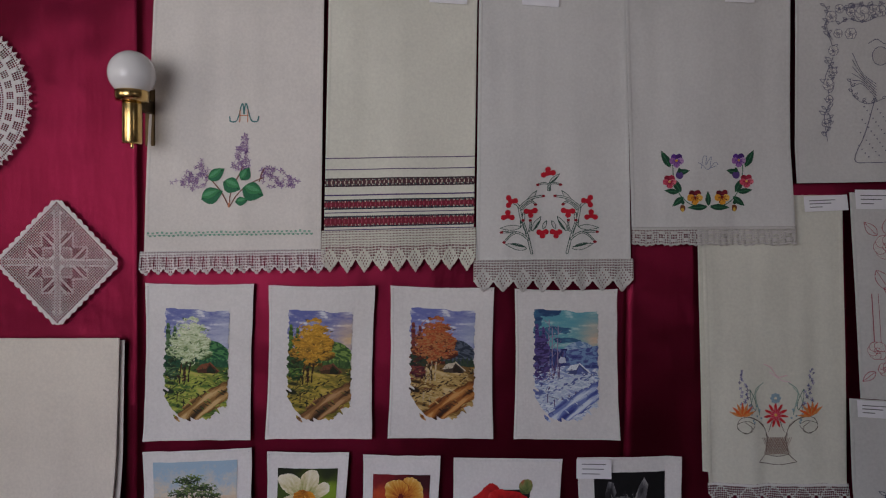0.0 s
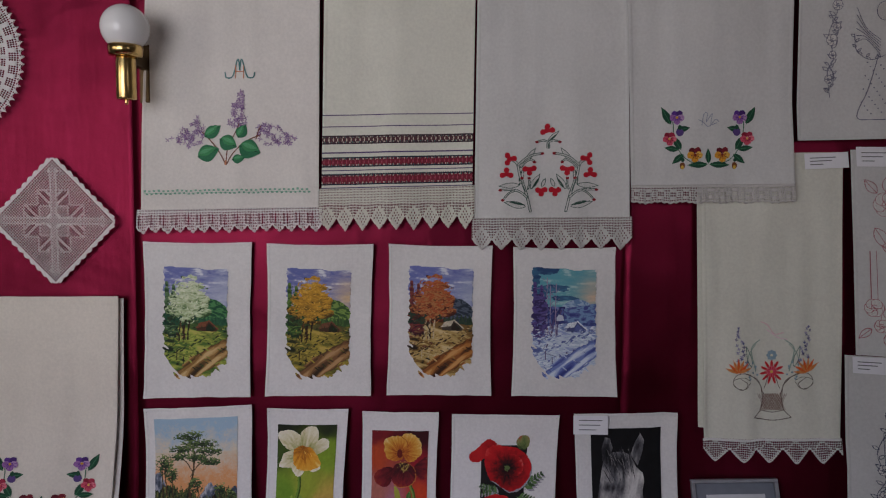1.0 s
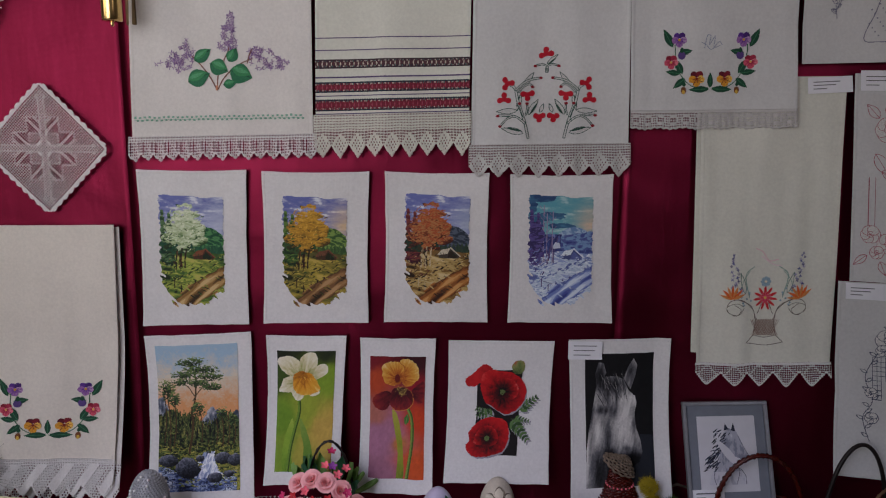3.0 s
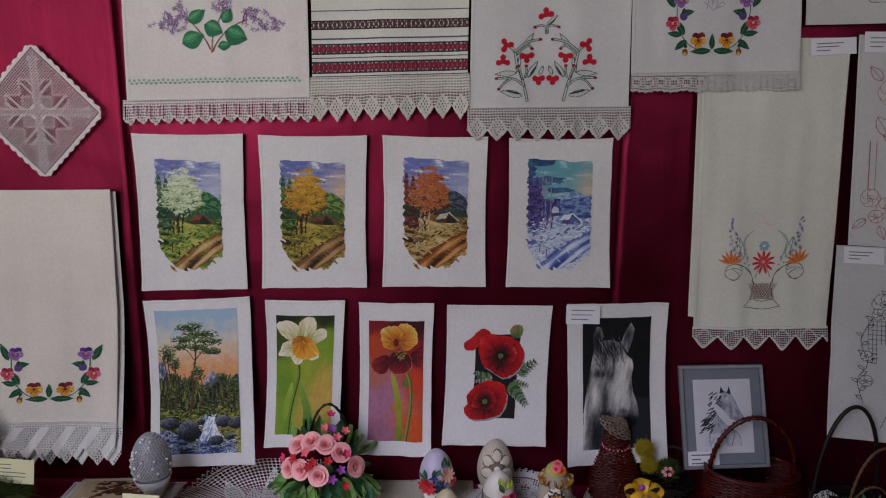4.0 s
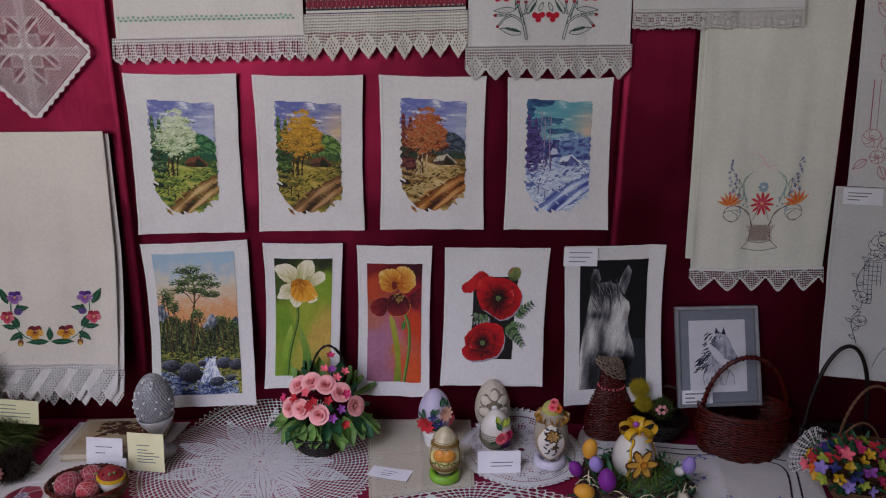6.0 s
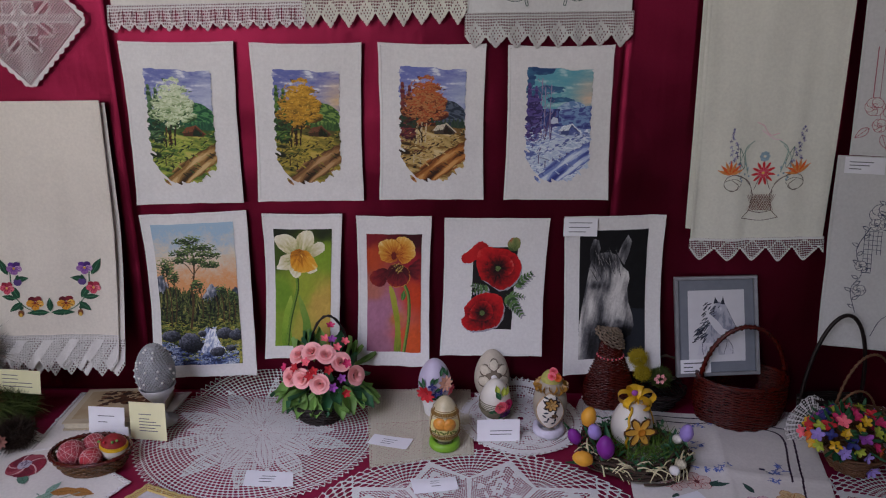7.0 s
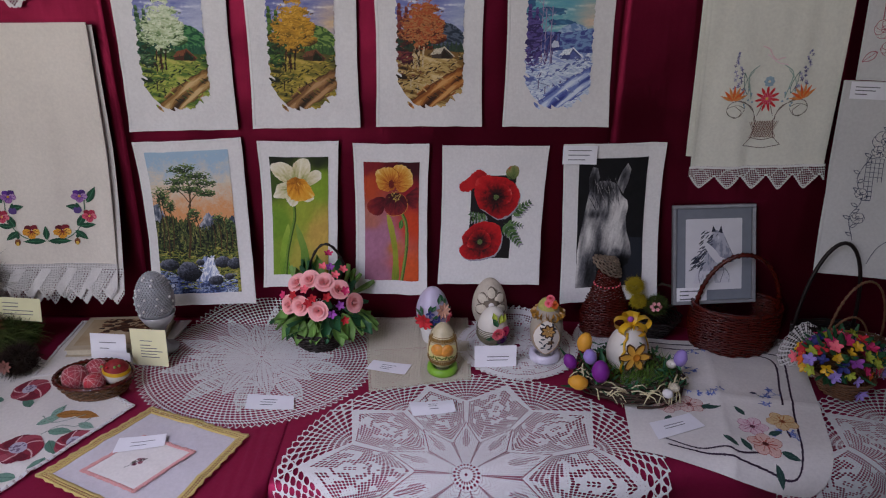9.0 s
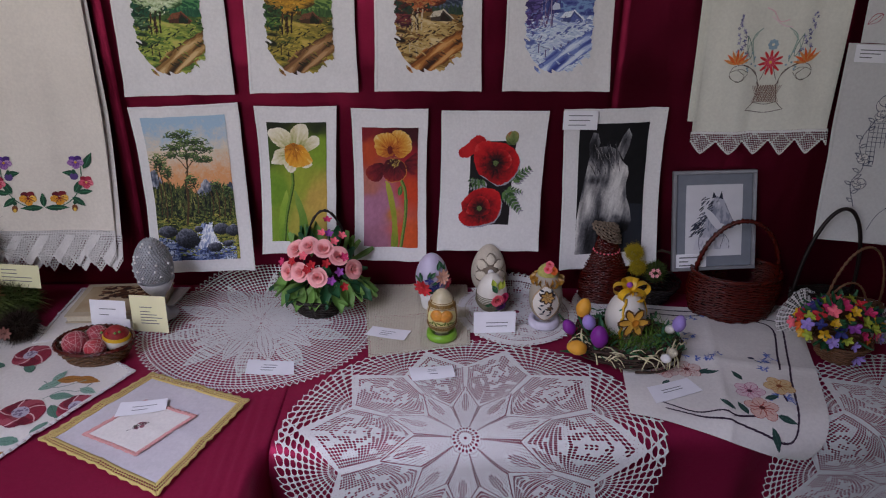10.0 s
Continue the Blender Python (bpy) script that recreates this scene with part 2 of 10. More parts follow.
def table_cover():
    """Two widths of satin, the second tucked under the first where the tables meet."""
    t = thing("table_cover", (0, -0.3, TOP), "burgundy satin cloths draped over the display tables", "tablecloth")
    ny, y0, y1 = 100, -1.50, -0.012
    for x0, x1, nx, drop in ((-1.75, -0.335, 170, 0.0), (-0.342, 1.75, 250, 0.0025)):
        vs = []
        for j in range(ny + 1):
            y = y1 + (y0 - y1) * j / ny
            for i in range(nx + 1):
                x = x0 + (x1 - x0) * i / nx
                p = Vector(on_table(x, y))
                hang = min(max((table_edge(x) - y) / 0.5, 0), 1)
                p.y += hang ** 0.8 * (0.040 * (0.7 + noise.noise((x * 4.2, 0.4, 1.0))) + 0.020 * (0.8 + noise.noise((x * 14, 1.7, y * 0.4))) + 0.018 * (1 + math.sin(x * 34 + 4 * noise.noise((x * 3, 7.0, y * 0.5)))))
                ruck = math.exp(-((x + 0.40) / 0.05) ** 2) * min(max((-0.42 - y) / 0.15, 0), 1)
                p.z += 0.0012 * noise.noise((x * 9, y * 9, 2.0)) * (hang == 0) + 0.0030 * ruck * math.sin(x * 260 + y * 14) - drop
                vs.append(p)
        fs = [(j * (nx + 1) + i, (j + 1) * (nx + 1) + i, (j + 1) * (nx + 1) + i + 1, j * (nx + 1) + i + 1) for j in range(ny) for i in range(nx)]
        ob = part("cloth_width", mesh_from("cloth_width", vs, fs, TABLE_SATIN), None, t)
        s = ob.modifiers.new("thick", "SOLIDIFY")
        s.thickness, s.offset = 0.0015, -1


table_cover()


def display_table(x0, x1, front):
    t = thing("display_table", ((x0 + x1) / 2, -0.34, 0), "long wooden display table under a burgundy cloth", "table", "display tables")
    flat(part("tabletop", box_bm(x0, x1, front, -0.02, TOP - 0.035, TOP - 0.006, 0.003), TABLE_WOOD, t))
    for x in (x0 + 0.08, x1 - 0.08):
        for y in (-0.1, front + 0.06):
            flat(part("leg", box_bm(x - 0.03, x + 0.03, y - 0.03, y + 0.03, 0.0, TOP - 0.035, 0.004), TABLE_WOOD, t))


display_table(-1.74, -0.39, -0.89)
display_table(-0.37, 1.74, -0.49)


class Sheet:
    """A hung piece of cloth: four corners (x, z) from the top left clockwise, standing off the wall."""

    def __init__(self, tl, tr, br, bl, off=0.006, wave=0.004, seed=0.0, curl=0.0, sag=0.0):
        self.c, self.off, self.wave, self.seed, self.curl, self.sag = [Vector(p) for p in (tl, tr, br, bl)], off, wave, seed, curl, sag
        self.w = ((self.c[1] - self.c[0]).length + (self.c[2] - self.c[3]).length) / 2
        self.h = ((self.c[3] - self.c[0]).length + (self.c[2] - self.c[1]).length) / 2

    def at(self, u, v, lift=0.0):
        tl, tr, br, bl = self.c
        p = (tl * (1 - u) + tr * u) * (1 - v) + (bl * (1 - u) + br * u) * v
        x, z = p
        if self.sag:
            z -= self.sag * (1 - (2 * u - 1) ** 2) * (1 - min(v, 1))
        rip = self.wave * (noise.noise((u * 3.1 + self.seed, v * 1.4, self.seed)) * (0.3 + 0.7 * min(v, 1)) + 0.35 * noise.noise((u * 9 + self.seed, v * 2.2, 3.3)))
        edge = self.curl * max(0, abs(2 * u - 1) - 0.75) * 4 * abs(2 * v - 1) ** 3
        if self.curl:
            x += (1 - 2 * u) * 0.004 * math.sin(math.pi * min(max(v, 0), 1)) + 0.0014 * noise.noise((v * 6, u * 2, self.seed))
            z += 0.0016 * noise.noise((u * 6, v * 2, self.seed + 5))
        y = lean(x, z) - self.off - lift + rip - edge
        return Vector((x, y, z))


def sheet_mesh(name, sh, material, step=0.012, u0=0, u1=1, v0=0, v1=1):
    nu, nv = max(4, int(sh.w * (u1 - u0) / step)), max(4, int(sh.h * (v1 - v0) / step))
    vs = [sh.at(u0 + (u1 - u0) * i / nu, v0 + (v1 - v0) * j / nv) for j in range(nv + 1) for i in range(nu + 1)]
    fs = [(j * (nu + 1) + i, (j + 1) * (nu + 1) + i, (j + 1) * (nu + 1) + i + 1, j * (nu + 1) + i + 1) for j in range(nv) for i in range(nu)]
    return mesh_from(name, vs, fs, material)


def thicken(ob, t=0.0014):
    s = ob.modifiers.new("thick", "SOLIDIFY")
    s.thickness, s.offset = t, -1
    ob.modifiers.new("normals", "WEIGHTED_NORMAL")
    return ob


def hem(sh, material, parent, inset=0.012, sides="lrtb"):
    """A folded, slightly raised border along the chosen edges."""
    du, dv = inset / sh.w, inset / sh.h
    spans = {"l": (0, du, 0, 1), "r": (1 - du, 1, 0, 1), "t": (0, 1, 0, dv), "b": (0, 1, 1 - dv, 1)}
    for s in sides:
        u0, u1, v0, v1 = spans[s]
        n = 40
        ring = []
        for i in range(n + 1):
            k = i / n
            for q, lift in ((0, 0.0004), (0.3, 0.0010), (0.8, 0.0010), (1, 0.0003)):
                u, v = (u0 + (u1 - u0) * q, v0 + (v1 - v0) * k) if s in "lr" else (u0 + (u1 - u0) * k, v0 + (v1 - v0) * q)
                ring.append(sh.at(u, v, lift))
        fs = [(4 * i + a, 4 * i + a + 1, 4 * i + a + 5, 4 * i + a + 4) for i in range(n) for a in range(3)]
        if s in "lr":
            fs = [f[::-1] for f in fs]
        part("hem", mesh_from("hem", ring, fs, material), None, parent)


def hung_cloth(name, sh, material, label, category, group="", hems="lr", inset=0.01):
    at = sh.at(0.5, 0)
    t = thing(name, at, label, category, group)
    thicken(part("cloth", sheet_mesh("cloth", sh, material), None, t))
    if hems:
        hem(sh, material, t, inset, hems)
    return t


# ---- hung pieces ----
TOWELS = {
    "lilac": Sheet((-0.771, 2.62), (-0.330, 2.62), (-0.336, 1.825), (-0.808, 1.812), 0.012, 0.012, 1.0),
    "striped": Sheet((-0.318, 2.62), (0.069, 2.62), (0.066, 1.885), (-0.328, 1.872), 0.010, 0.010, 2.0),
    "red": Sheet((0.073, 2.62), (0.450, 2.62), (0.476, 1.808), (0.072, 1.800), 0.013, 0.011, 3.0),
    "pansy": Sheet((0.442, 2.62), (0.868, 2.62), (0.885, 1.897), (0.477, 1.890), 0.019, 0.013, 4.0),
    "angel": Sheet((0.886, 2.62), (1.36, 2.62), (1.36, 2.02), (0.900, 2.008), 0.008, 0.005, 5.0),
    "basket": Sheet((0.655, 1.975), (1.009, 1.978), (0.981, 1.268), (0.682, 1.230), 0.010, 0.018, 6.0),
    "pink": Sheet((1.030, 1.985), (1.36, 1.985), (1.34, 1.470), (1.024, 1.472), 0.008, 0.004, 7.0),
    "black": Sheet((1.000, 1.470), (1.36, 1.470), (1.34, 1.000), (0.990, 0.990), 0.006, 0.004, 8.0),
    "left": Sheet((-1.34, 1.575), (-0.870, 1.582), (-0.886, 0.945), (-1.36, 0.948), 0.016, 0.016, 9.0),
}
CANVASES = {
    "spring": Sheet((-0.804, 1.729), (-0.514, 1.730), (-0.522, 1.313), (-0.812, 1.304), 0.004, 0.003, 11.0, 0.003, 0.004),
    "summer": Sheet((-0.475, 1.727), (-0.192, 1.729), (-0.198, 1.321), (-0.483, 1.315), 0.004, 0.003, 12.0, 0.003, 0.004),
    "autumn": Sheet((-0.152, 1.730), (0.122, 1.728), (0.124, 1.326), (-0.156, 1.323), 0.004, 0.003, 13.0, 0.003, 0.004),
    "winter": Sheet((0.176, 1.725), (0.445, 1.728), (0.460, 1.327), (0.178, 1.326), 0.004, 0.003, 14.0, 0.003, 0.004),
    "stream": Sheet((-0.812, 1.276), (-0.519, 1.292), (-0.501, 0.837), (-0.789, 0.826), 0.004, 0.004, 15.0, 0.003, 0.003),
    "daffodil": Sheet((-0.477, 1.283), (-0.258, 1.284), (-0.271, 0.886), (-0.479, 0.883), 0.004, 0.004, 16.0, 0.004, 0.003),
    "iris": Sheet((-0.221, 1.279), (-0.015, 1.279), (-0.019, 0.862), (-0.223, 0.867), 0.004, 0.004, 17.0, 0.004, 0.003),
    "poppy": Sheet((0.020, 1.274), (0.308, 1.275), (0.294, 0.894), (0.009, 0.894), 0.004, 0.002, 18.0, 0.002, 0.001),
    "horse": Sheet((0.346, 1.280), (0.618, 1.290), (0.624, 0.861), (0.354, 0.842), 0.004, 0.003, 19.0, 0.003, 0.003),
}

# ---- thread work: stitched patterns and crochet ----


def value_noise(x, y, f, seed=0, octaves=4):
    x, y = np.asarray(x, float) * f, np.asarray(y, float) * f
    total, amp, norm = 0.0, 1.0, 0.0
    for o in range(octaves):
        xi, yi = np.floor(x).astype(int), np.floor(y).astype(int)
        fx, fy = x - xi, y - yi
        fx, fy = fx * fx * (3 - 2 * fx), fy * fy * (3 - 2 * fy)

        def lattice(a, b):
            h = np.sin(a * 127.1 + b * 311.7 + (seed + o * 7.3) * 74.7) * 43758.5453
            return h - np.floor(h)

        total = total + amp * ((lattice(xi, yi) * (1 - fx) + lattice(xi + 1, yi) * fx) * (1 - fy)
                               + (lattice(xi, yi + 1) * (1 - fx) + lattice(xi + 1, yi + 1) * fx) * fy)
        norm += amp
        amp, x, y = amp * 0.5, x * 2.03, y * 2.03
    return total / norm


class Pattern:
    """A field of coloured stitches over a rectangle of design units, x to the right and y down."""

    def __init__(self, x0, y0, x1, y1, cell=0.8, seed=1):
        self.nx, self.ny = int(round((x1 - x0) / cell)), int(round((y1 - y0) / cell))
        self.box = (x0, y0, x1, y1)
        self.x, self.y = np.meshgrid(x0 + (np.arange(self.nx) + 0.5) * (x1 - x0) / self.nx, y0 + (np.arange(self.ny) + 0.5) * (y1 - y0) / self.ny)
        self.rgb = np.zeros((self.ny, self.nx, 3))
        self.on = np.zeros((self.ny, self.nx), bool)
        self.rng = np.random.default_rng(seed)
        self.cell = cell

    def window(self, x0, y0, x1, y1):
        bx0, by0, bx1, by1 = self.box
        i0, i1 = [int(np.clip((v - bx0) / (bx1 - bx0) * self.nx, 0, self.nx)) for v in (x0 - self.cell, x1 + 2 * self.cell)]
        j0, j1 = [int(np.clip((v - by0) / (by1 - by0) * self.ny, 0, self.ny)) for v in (y0 - self.cell, y1 + 2 * self.cell)]
        return (slice(j0, j1), slice(i0, i1))

    def put(self, sl, mask, colour, vary=0.10):
        c = np.array(srgb(colour) if isinstance(colour, str) else colour)
        n = int(mask.sum())
        if not n:
            return
        self.rgb[sl][mask] = np.clip(c * (1 + vary * self.rng.uniform(-1, 1, (n, 1))), 0, 1)
        self.on[sl][mask] = True

    def poly(self, pts, colour, vary=0.1):
        xs, ys = [p[0] for p in pts], [p[1] for p in pts]
        sl = self.window(min(xs), min(ys), max(xs), max(ys))
        x, y = self.x[sl], self.y[sl]
        inside = np.zeros(x.shape, bool)
        for (ax, ay), (bx, by) in zip(pts, pts[1:] + pts[:1]):
            if ay != by:
                inside ^= ((ay > y) != (by > y)) & (x < (bx - ax) * (y - ay) / (by - ay) + ax)
        self.put(sl, inside, colour, vary)

    def ell(self, cx, cy, rx, ry, ang=0.0, colour="ffffff", vary=0.1, ragged=0.0):
        r = max(rx, ry) * (1 + ragged)
        sl = self.window(cx - r, cy - r, cx + r, cy + r)
        x, y = self.x[sl] - cx, self.y[sl] - cy
        c, s = math.cos(radians(ang)), math.sin(radians(ang))
        d = ((x * c + y * s) / rx) ** 2 + ((y * c - x * s) / ry) ** 2
        if ragged:
            d = d * (1 + ragged * (value_noise(x + cx, y + cy, 0.35, 3, 2) - 0.5) * 2)
        self.put(sl, d < 1, colour, vary)

    def line(self, pts, width, colour, vary=0.1):
        for (ax, ay), (bx, by) in zip(pts, pts[1:]):
            sl = self.window(min(ax, bx) - width, min(ay, by) - width, max(ax, bx) + width, max(ay, by) + width)
            x, y = self.x[sl], self.y[sl]
            dx, dy = bx - ax, by - ay
            k = np.clip(((x - ax) * dx + (y - ay) * dy) / (dx * dx + dy * dy + 1e-9), 0, 1)
            self.put(sl, np.hypot(x - ax - k * dx, y - ay - k * dy) < width / 2, colour, vary)

    def curve(self, pts, width, colour, vary=0.1, closed=False):
        """A smooth stroke through the points."""
        p = [np.array(q, float) for q in pts]
        ends = (p[-1:] + p + p[:2]) if closed else ([2 * p[0] - p[1]] + p + [2 * p[-1] - p[-2]])
        out = []
        for a, b, c, d in zip(ends, ends[1:], ends[2:], ends[3:]):
            for k in np.linspace(0, 1, 7)[:-1]:
                out.append(tuple(0.5 * (2 * b + (c - a) * k + (2 * a - 5 * b + 4 * c - d) * k ** 2 + (3 * b - a - 3 * c + d) * k ** 3)))
        out.append(tuple(ends[-2]))
        self.line(out, width, colour, vary)

    def leaf(self, x, y, length, width, ang, colour, vein=None, outline=None):
        """A pointed leaf from its base (x, y) along ang (degrees, 0 to the right, 90 up)."""
        c, s = math.cos(radians(ang)), -math.sin(radians(ang))
        side = [(k, math.sin(math.pi * k ** 0.8) * width / 2) for k in np.linspace(0, 1, 12)]
        pts = [(x + c * k * length - s * w, y + s * k * length + c * w) for k, w in side] + [(x + c * k * length + s * w, y + s * k * length - c * w) for k, w in side[::-1]]
        if colour:
            self.poly(pts, colour, 0.2)
        if outline:
            self.line(pts + pts[:1], 1.1, outline)
        if vein:
            self.line([(x, y), (x + c * length * 0.9, y + s * length * 0.9)], 1.0, vein)

    def bloom(self, x, y, r, petals, colour, heart=None, turn=0.0, slim=0.5, outline=None):
        for k in range(petals):
            a = turn + 360 * k / petals
            c, s = math.cos(radians(a)), math.sin(radians(a))
            if outline:
                self.ell(x + c * r * 0.55, y + s * r * 0.55, r * 0.5 + 0.9, r * slim * 0.75 + 0.9, a, outline)
            self.ell(x + c * r * 0.55, y + s * r * 0.55, r * 0.5, r * slim * 0.75, a, colour, 0.2)
        if heart:
            self.ell(x, y, r * 0.25, r * 0.25, 0, heart)

    def dabs(self, where, n, length, width, colours, ang=0.0, spread=30.0, vary=0.12):
        """Short strokes scattered where the given function of x, y is true."""
        x0, y0, x1, y1 = self.box
        done = 0
        for _ in range(n * 12):
            x, y = self.rng.uniform(x0, x1), self.rng.uniform(y0, y1)
            if where(x, y):
                k = self.rng.uniform(0.6, 1.3)
                self.ell(x, y, length * k / 2, width * k / 2, ang + self.rng.uniform(-spread, spread), colours[int(self.rng.integers(len(colours)))], vary)
                done += 1
                if done >= n:
                    break

    def mesh(self, name, surface):
        """One quad a stitch; surface maps arrays of design x, y to points."""
        x0, y0, x1, y1 = self.box
        gx, gy = np.meshgrid(np.linspace(x0, x1, self.nx + 1), np.linspace(y0, y1, self.ny + 1))
        pts = surface(gx.ravel(), gy.ravel())
        j, i = np.nonzero(self.on)
        w = self.nx + 1
        quads = np.stack([j * w + i, (j + 1) * w + i, (j + 1) * w + i + 1, j * w + i + 1], 1)
        used, quads = np.unique(quads, return_inverse=True)
        quads = quads.reshape(-1, 4)
        me = bpy.data.meshes.new(name)
        me.vertices.add(len(used))
        me.vertices.foreach_set("co", pts[used].astype(np.float32).ravel())
        me.loops.add(quads.size)
        me.loops.foreach_set("vertex_index", quads.astype(np.int32).ravel())
        me.polygons.add(len(quads))
        me.polygons.foreach_set("loop_start", np.arange(0, quads.size, 4, dtype=np.int32))
        me.update(calc_edges=True)
        col = me.color_attributes.new("thread", "FLOAT_COLOR", "CORNER")
        rgba = np.ones((len(quads), 4, 4), np.float32)
        rgba[:, :, :3] = self.rgb[j, i][:, None, :]
        col.data.foreach_set("color", rgba.ravel())
        me.materials.append(STITCH)
        me.validate()
        return me


def over_sheet(sh, box, lift=0.0016):
    """Maps design units to the sheet; box is where the sheet's corners lie in design units."""
    n, m = 40, 60
    bx0, by0, bx1, by1 = box
    grid = np.array([[sh.at(i / n, j / m, lift) for i in range(n + 1)] for j in range(m + 1)])

    def surface(x, y):
        u, v = np.clip((x - bx0) / (bx1 - bx0), 0, 1) * n, np.clip((y - by0) / (by1 - by0), 0, 1) * m
        i, j = np.minimum(u.astype(int), n - 1), np.minimum(v.astype(int), m - 1)
        fu, fv = (u - i)[:, None], (v - j)[:, None]
        return (grid[j, i] * (1 - fu) + grid[j, i + 1] * fu) * (1 - fv) + (grid[j + 1, i] * (1 - fu) + grid[j + 1, i + 1] * fu) * fv

    return surface


def add_eyelet(verts, faces, q, hu, hv):
    """A cell of openwork: the quad q with a rounded hole of the shares hu, hv of its width and height."""
    a, b, c, d = [verts[k] for k in q]
    o = len(verts)
    for u, v in ((-0.45, -1), (-1, -0.45), (-1, 0.45), (-0.45, 1), (0.45, 1), (1, 0.45), (1, -0.45), (0.45, -1)):
        u, v = 0.5 + u * hu / 2, 0.5 + v * hv / 2
        verts.append((a * (1 - u) + d * u) * (1 - v) + (b * (1 - u) + c * u) * v)
    faces += [(q[0], o + 1, o), (q[0], q[1], o + 2, o + 1), (q[1], o + 3, o + 2), (q[1], q[2], o + 4, o + 3),
              (q[2], o + 5, o + 4), (q[2], q[3], o + 6, o + 5), (q[3], o + 7, o + 6), (q[3], q[0], o, o + 7)]


def openwork(nu, nv, at, hole):
    """A patch of lace of nu x nv cells as vertices and faces. at(u, v) gives a point; hole(i, j) None for no cell, 0 for a closed one or the hole's two shares."""
    verts = [Vector(at(i / nu, j / nv)) for j in range(nv + 1) for i in range(nu + 1)]
    faces = []
    w = nu + 1
    for j in range(nv):
        for i in range(nu):
            k = hole(i, j)
            q = (j * w + i, (j + 1) * w + i, (j + 1) * w + i + 1, j * w + i + 1)
            if k is None:
                continue
            if k == 0:
                faces.append(q)
            else:
                add_eyelet(verts, faces, q, *k)
    used = sorted({a for f in faces for a in f})
    index = {a: n for n, a in enumerate(used)}
    return [verts[a] for a in used], [tuple(index[a] for a in f) for f in faces]


def crochet(name, nu, nv, at, kind, material, seed=0, wobble=0.12):
    """Openwork of nu x nv cells. at(u, v) gives points for arrays; kind(i, j) gives 0 for none, 1 for a closed cell
    or the share (0.1 to 0.9) of the cell that is a hole."""
    rng = np.random.default_rng(seed)
    gu, gv = np.meshgrid(np.arange(nu + 1) / nu, np.arange(nv + 1) / nv)
    gu = gu + rng.normal(0, wobble / nu / 3, gu.shape) * ((gu > 0) & (gu < 1))
    gv = gv + rng.normal(0, wobble / nv / 3, gv.shape) * ((gv > 0) & (gv < 1))
    base = np.asarray(at(gu.ravel(), gv.ravel())).reshape(nv + 1, nu + 1, 3)
    verts, faces = list(base.reshape(-1, 3)), []
    w = nu + 1
    for j in range(nv):
        for i in range(nu):
            k = kind(i, j)
            if not k:
                continue
            q = (j * w + i, (j + 1) * w + i, (j + 1) * w + i + 1, j * w + i + 1)
            if k >= 1:
                faces.append(q)
                continue
            add_eyelet(verts, faces, q, math.sqrt(k), math.sqrt(k))
    used = sorted({a for f in faces for a in f})
    index = {a: n for n, a in enumerate(used)}
    return mesh_from(name, [verts[a] for a in used], [tuple(index[a] for a in f) for f in faces], material)


def lace_edge(name, sh, parent, material, height, cells, rows, kind, teeth, depth, ruffle=0.0, grow=0.0, top=1.0, label=""):
    """A crocheted border below the sheet's lower edge, its own lower edge cut in teeth."""

    def at(u, v):
        out = []
        for a, b in zip(u, v):
            saw = abs(2 * ((a * teeth) % 1.0) - 1)
            fall = height - depth * saw ** 1.2
            p = sh.at(-grow + a * (1 + 2 * grow), top, 0.001)
            drop = min(height * b, fall)
            p.z -= drop + (0.002 * math.sin(a * 40 + sh.seed) if ruffle else 0) * b
            p.y += lean(p.x, p.z) - lean(p.x, p.z + drop)
            p.y -= ruffle * b * (0.6 + 0.6 * math.sin(a * teeth * 2 * math.pi + 1.0) + 0.5 * noise.noise((a * 9, b, sh.seed)))
            out.append(p)
        return np.array(out)

    def trimmed(i, j):
        saw = abs(2 * (((i + 0.5) / cells * teeth) % 1.0) - 1)
        low = height - depth * saw ** 1.2
        if (j + 0.35) / rows * height > low:
            return 0
        return 1 if (j + 1.3) / rows * height > low else kind(i, j)

    ob = part(name, crochet(name, cells, rows, at, trimmed, material, int(sh.seed)), None, parent, label)
    s = ob.modifiers.new("thick", "SOLIDIFY")
    s.thickness, s.offset = 0.0012, 0
    return ob


def stitch_on(name, pat, sh, box, parent, label="", lift=0.0016):
    return part(name, pat.mesh(name, over_sheet(sh, box, lift)), None, parent, label)


def paper_tag(sh, u, v, w, h, tilt, bars, label="white paper name card with printed lines pinned to the cloth", lift=0.006, material=None):
    """A small printed card on a hung piece; its writing is plain bars."""
    c = sh.at(u, v, lift)
    t = thing("name_card", c, label, "card", "name cards")
    ca, sa = math.cos(radians(tilt)), math.sin(radians(tilt))

    def at(x, y, up):
        px, pz = c.x + x * ca + y * sa, c.z - y * ca + x * sa
        return Vector((px, lean(px, pz) - lean(c.x, c.z) + c.y - up - 0.003 * (x / w) ** 2, pz))

    n = 6
    vs = [at(-w / 2 + w * i / n, -h / 2 + h * j / 2, 0) for j in range(3) for i in range(n + 1)]
    fs = [(j * (n + 1) + i, (j + 1) * (n + 1) + i, (j + 1) * (n + 1) + i + 1, j * (n + 1) + i + 1) for j in range(2) for i in range(n)]
    thicken(part("card", mesh_from("card", vs, fs, material or PAPER), None, t), 0.0004)
    for bx0, bx1, by in bars:
        vs = [at(-w / 2 + w * q, -h / 2 + h * by + d, 0.0006) for d in (-0.0011, 0.0011) for q in (bx0, (bx0 + bx1) / 2, bx1)]
        part("print_bar", mesh_from("print_bar", vs, [(0, 3, 4, 1), (1, 4, 5, 2)], INK), None, t)
    return t


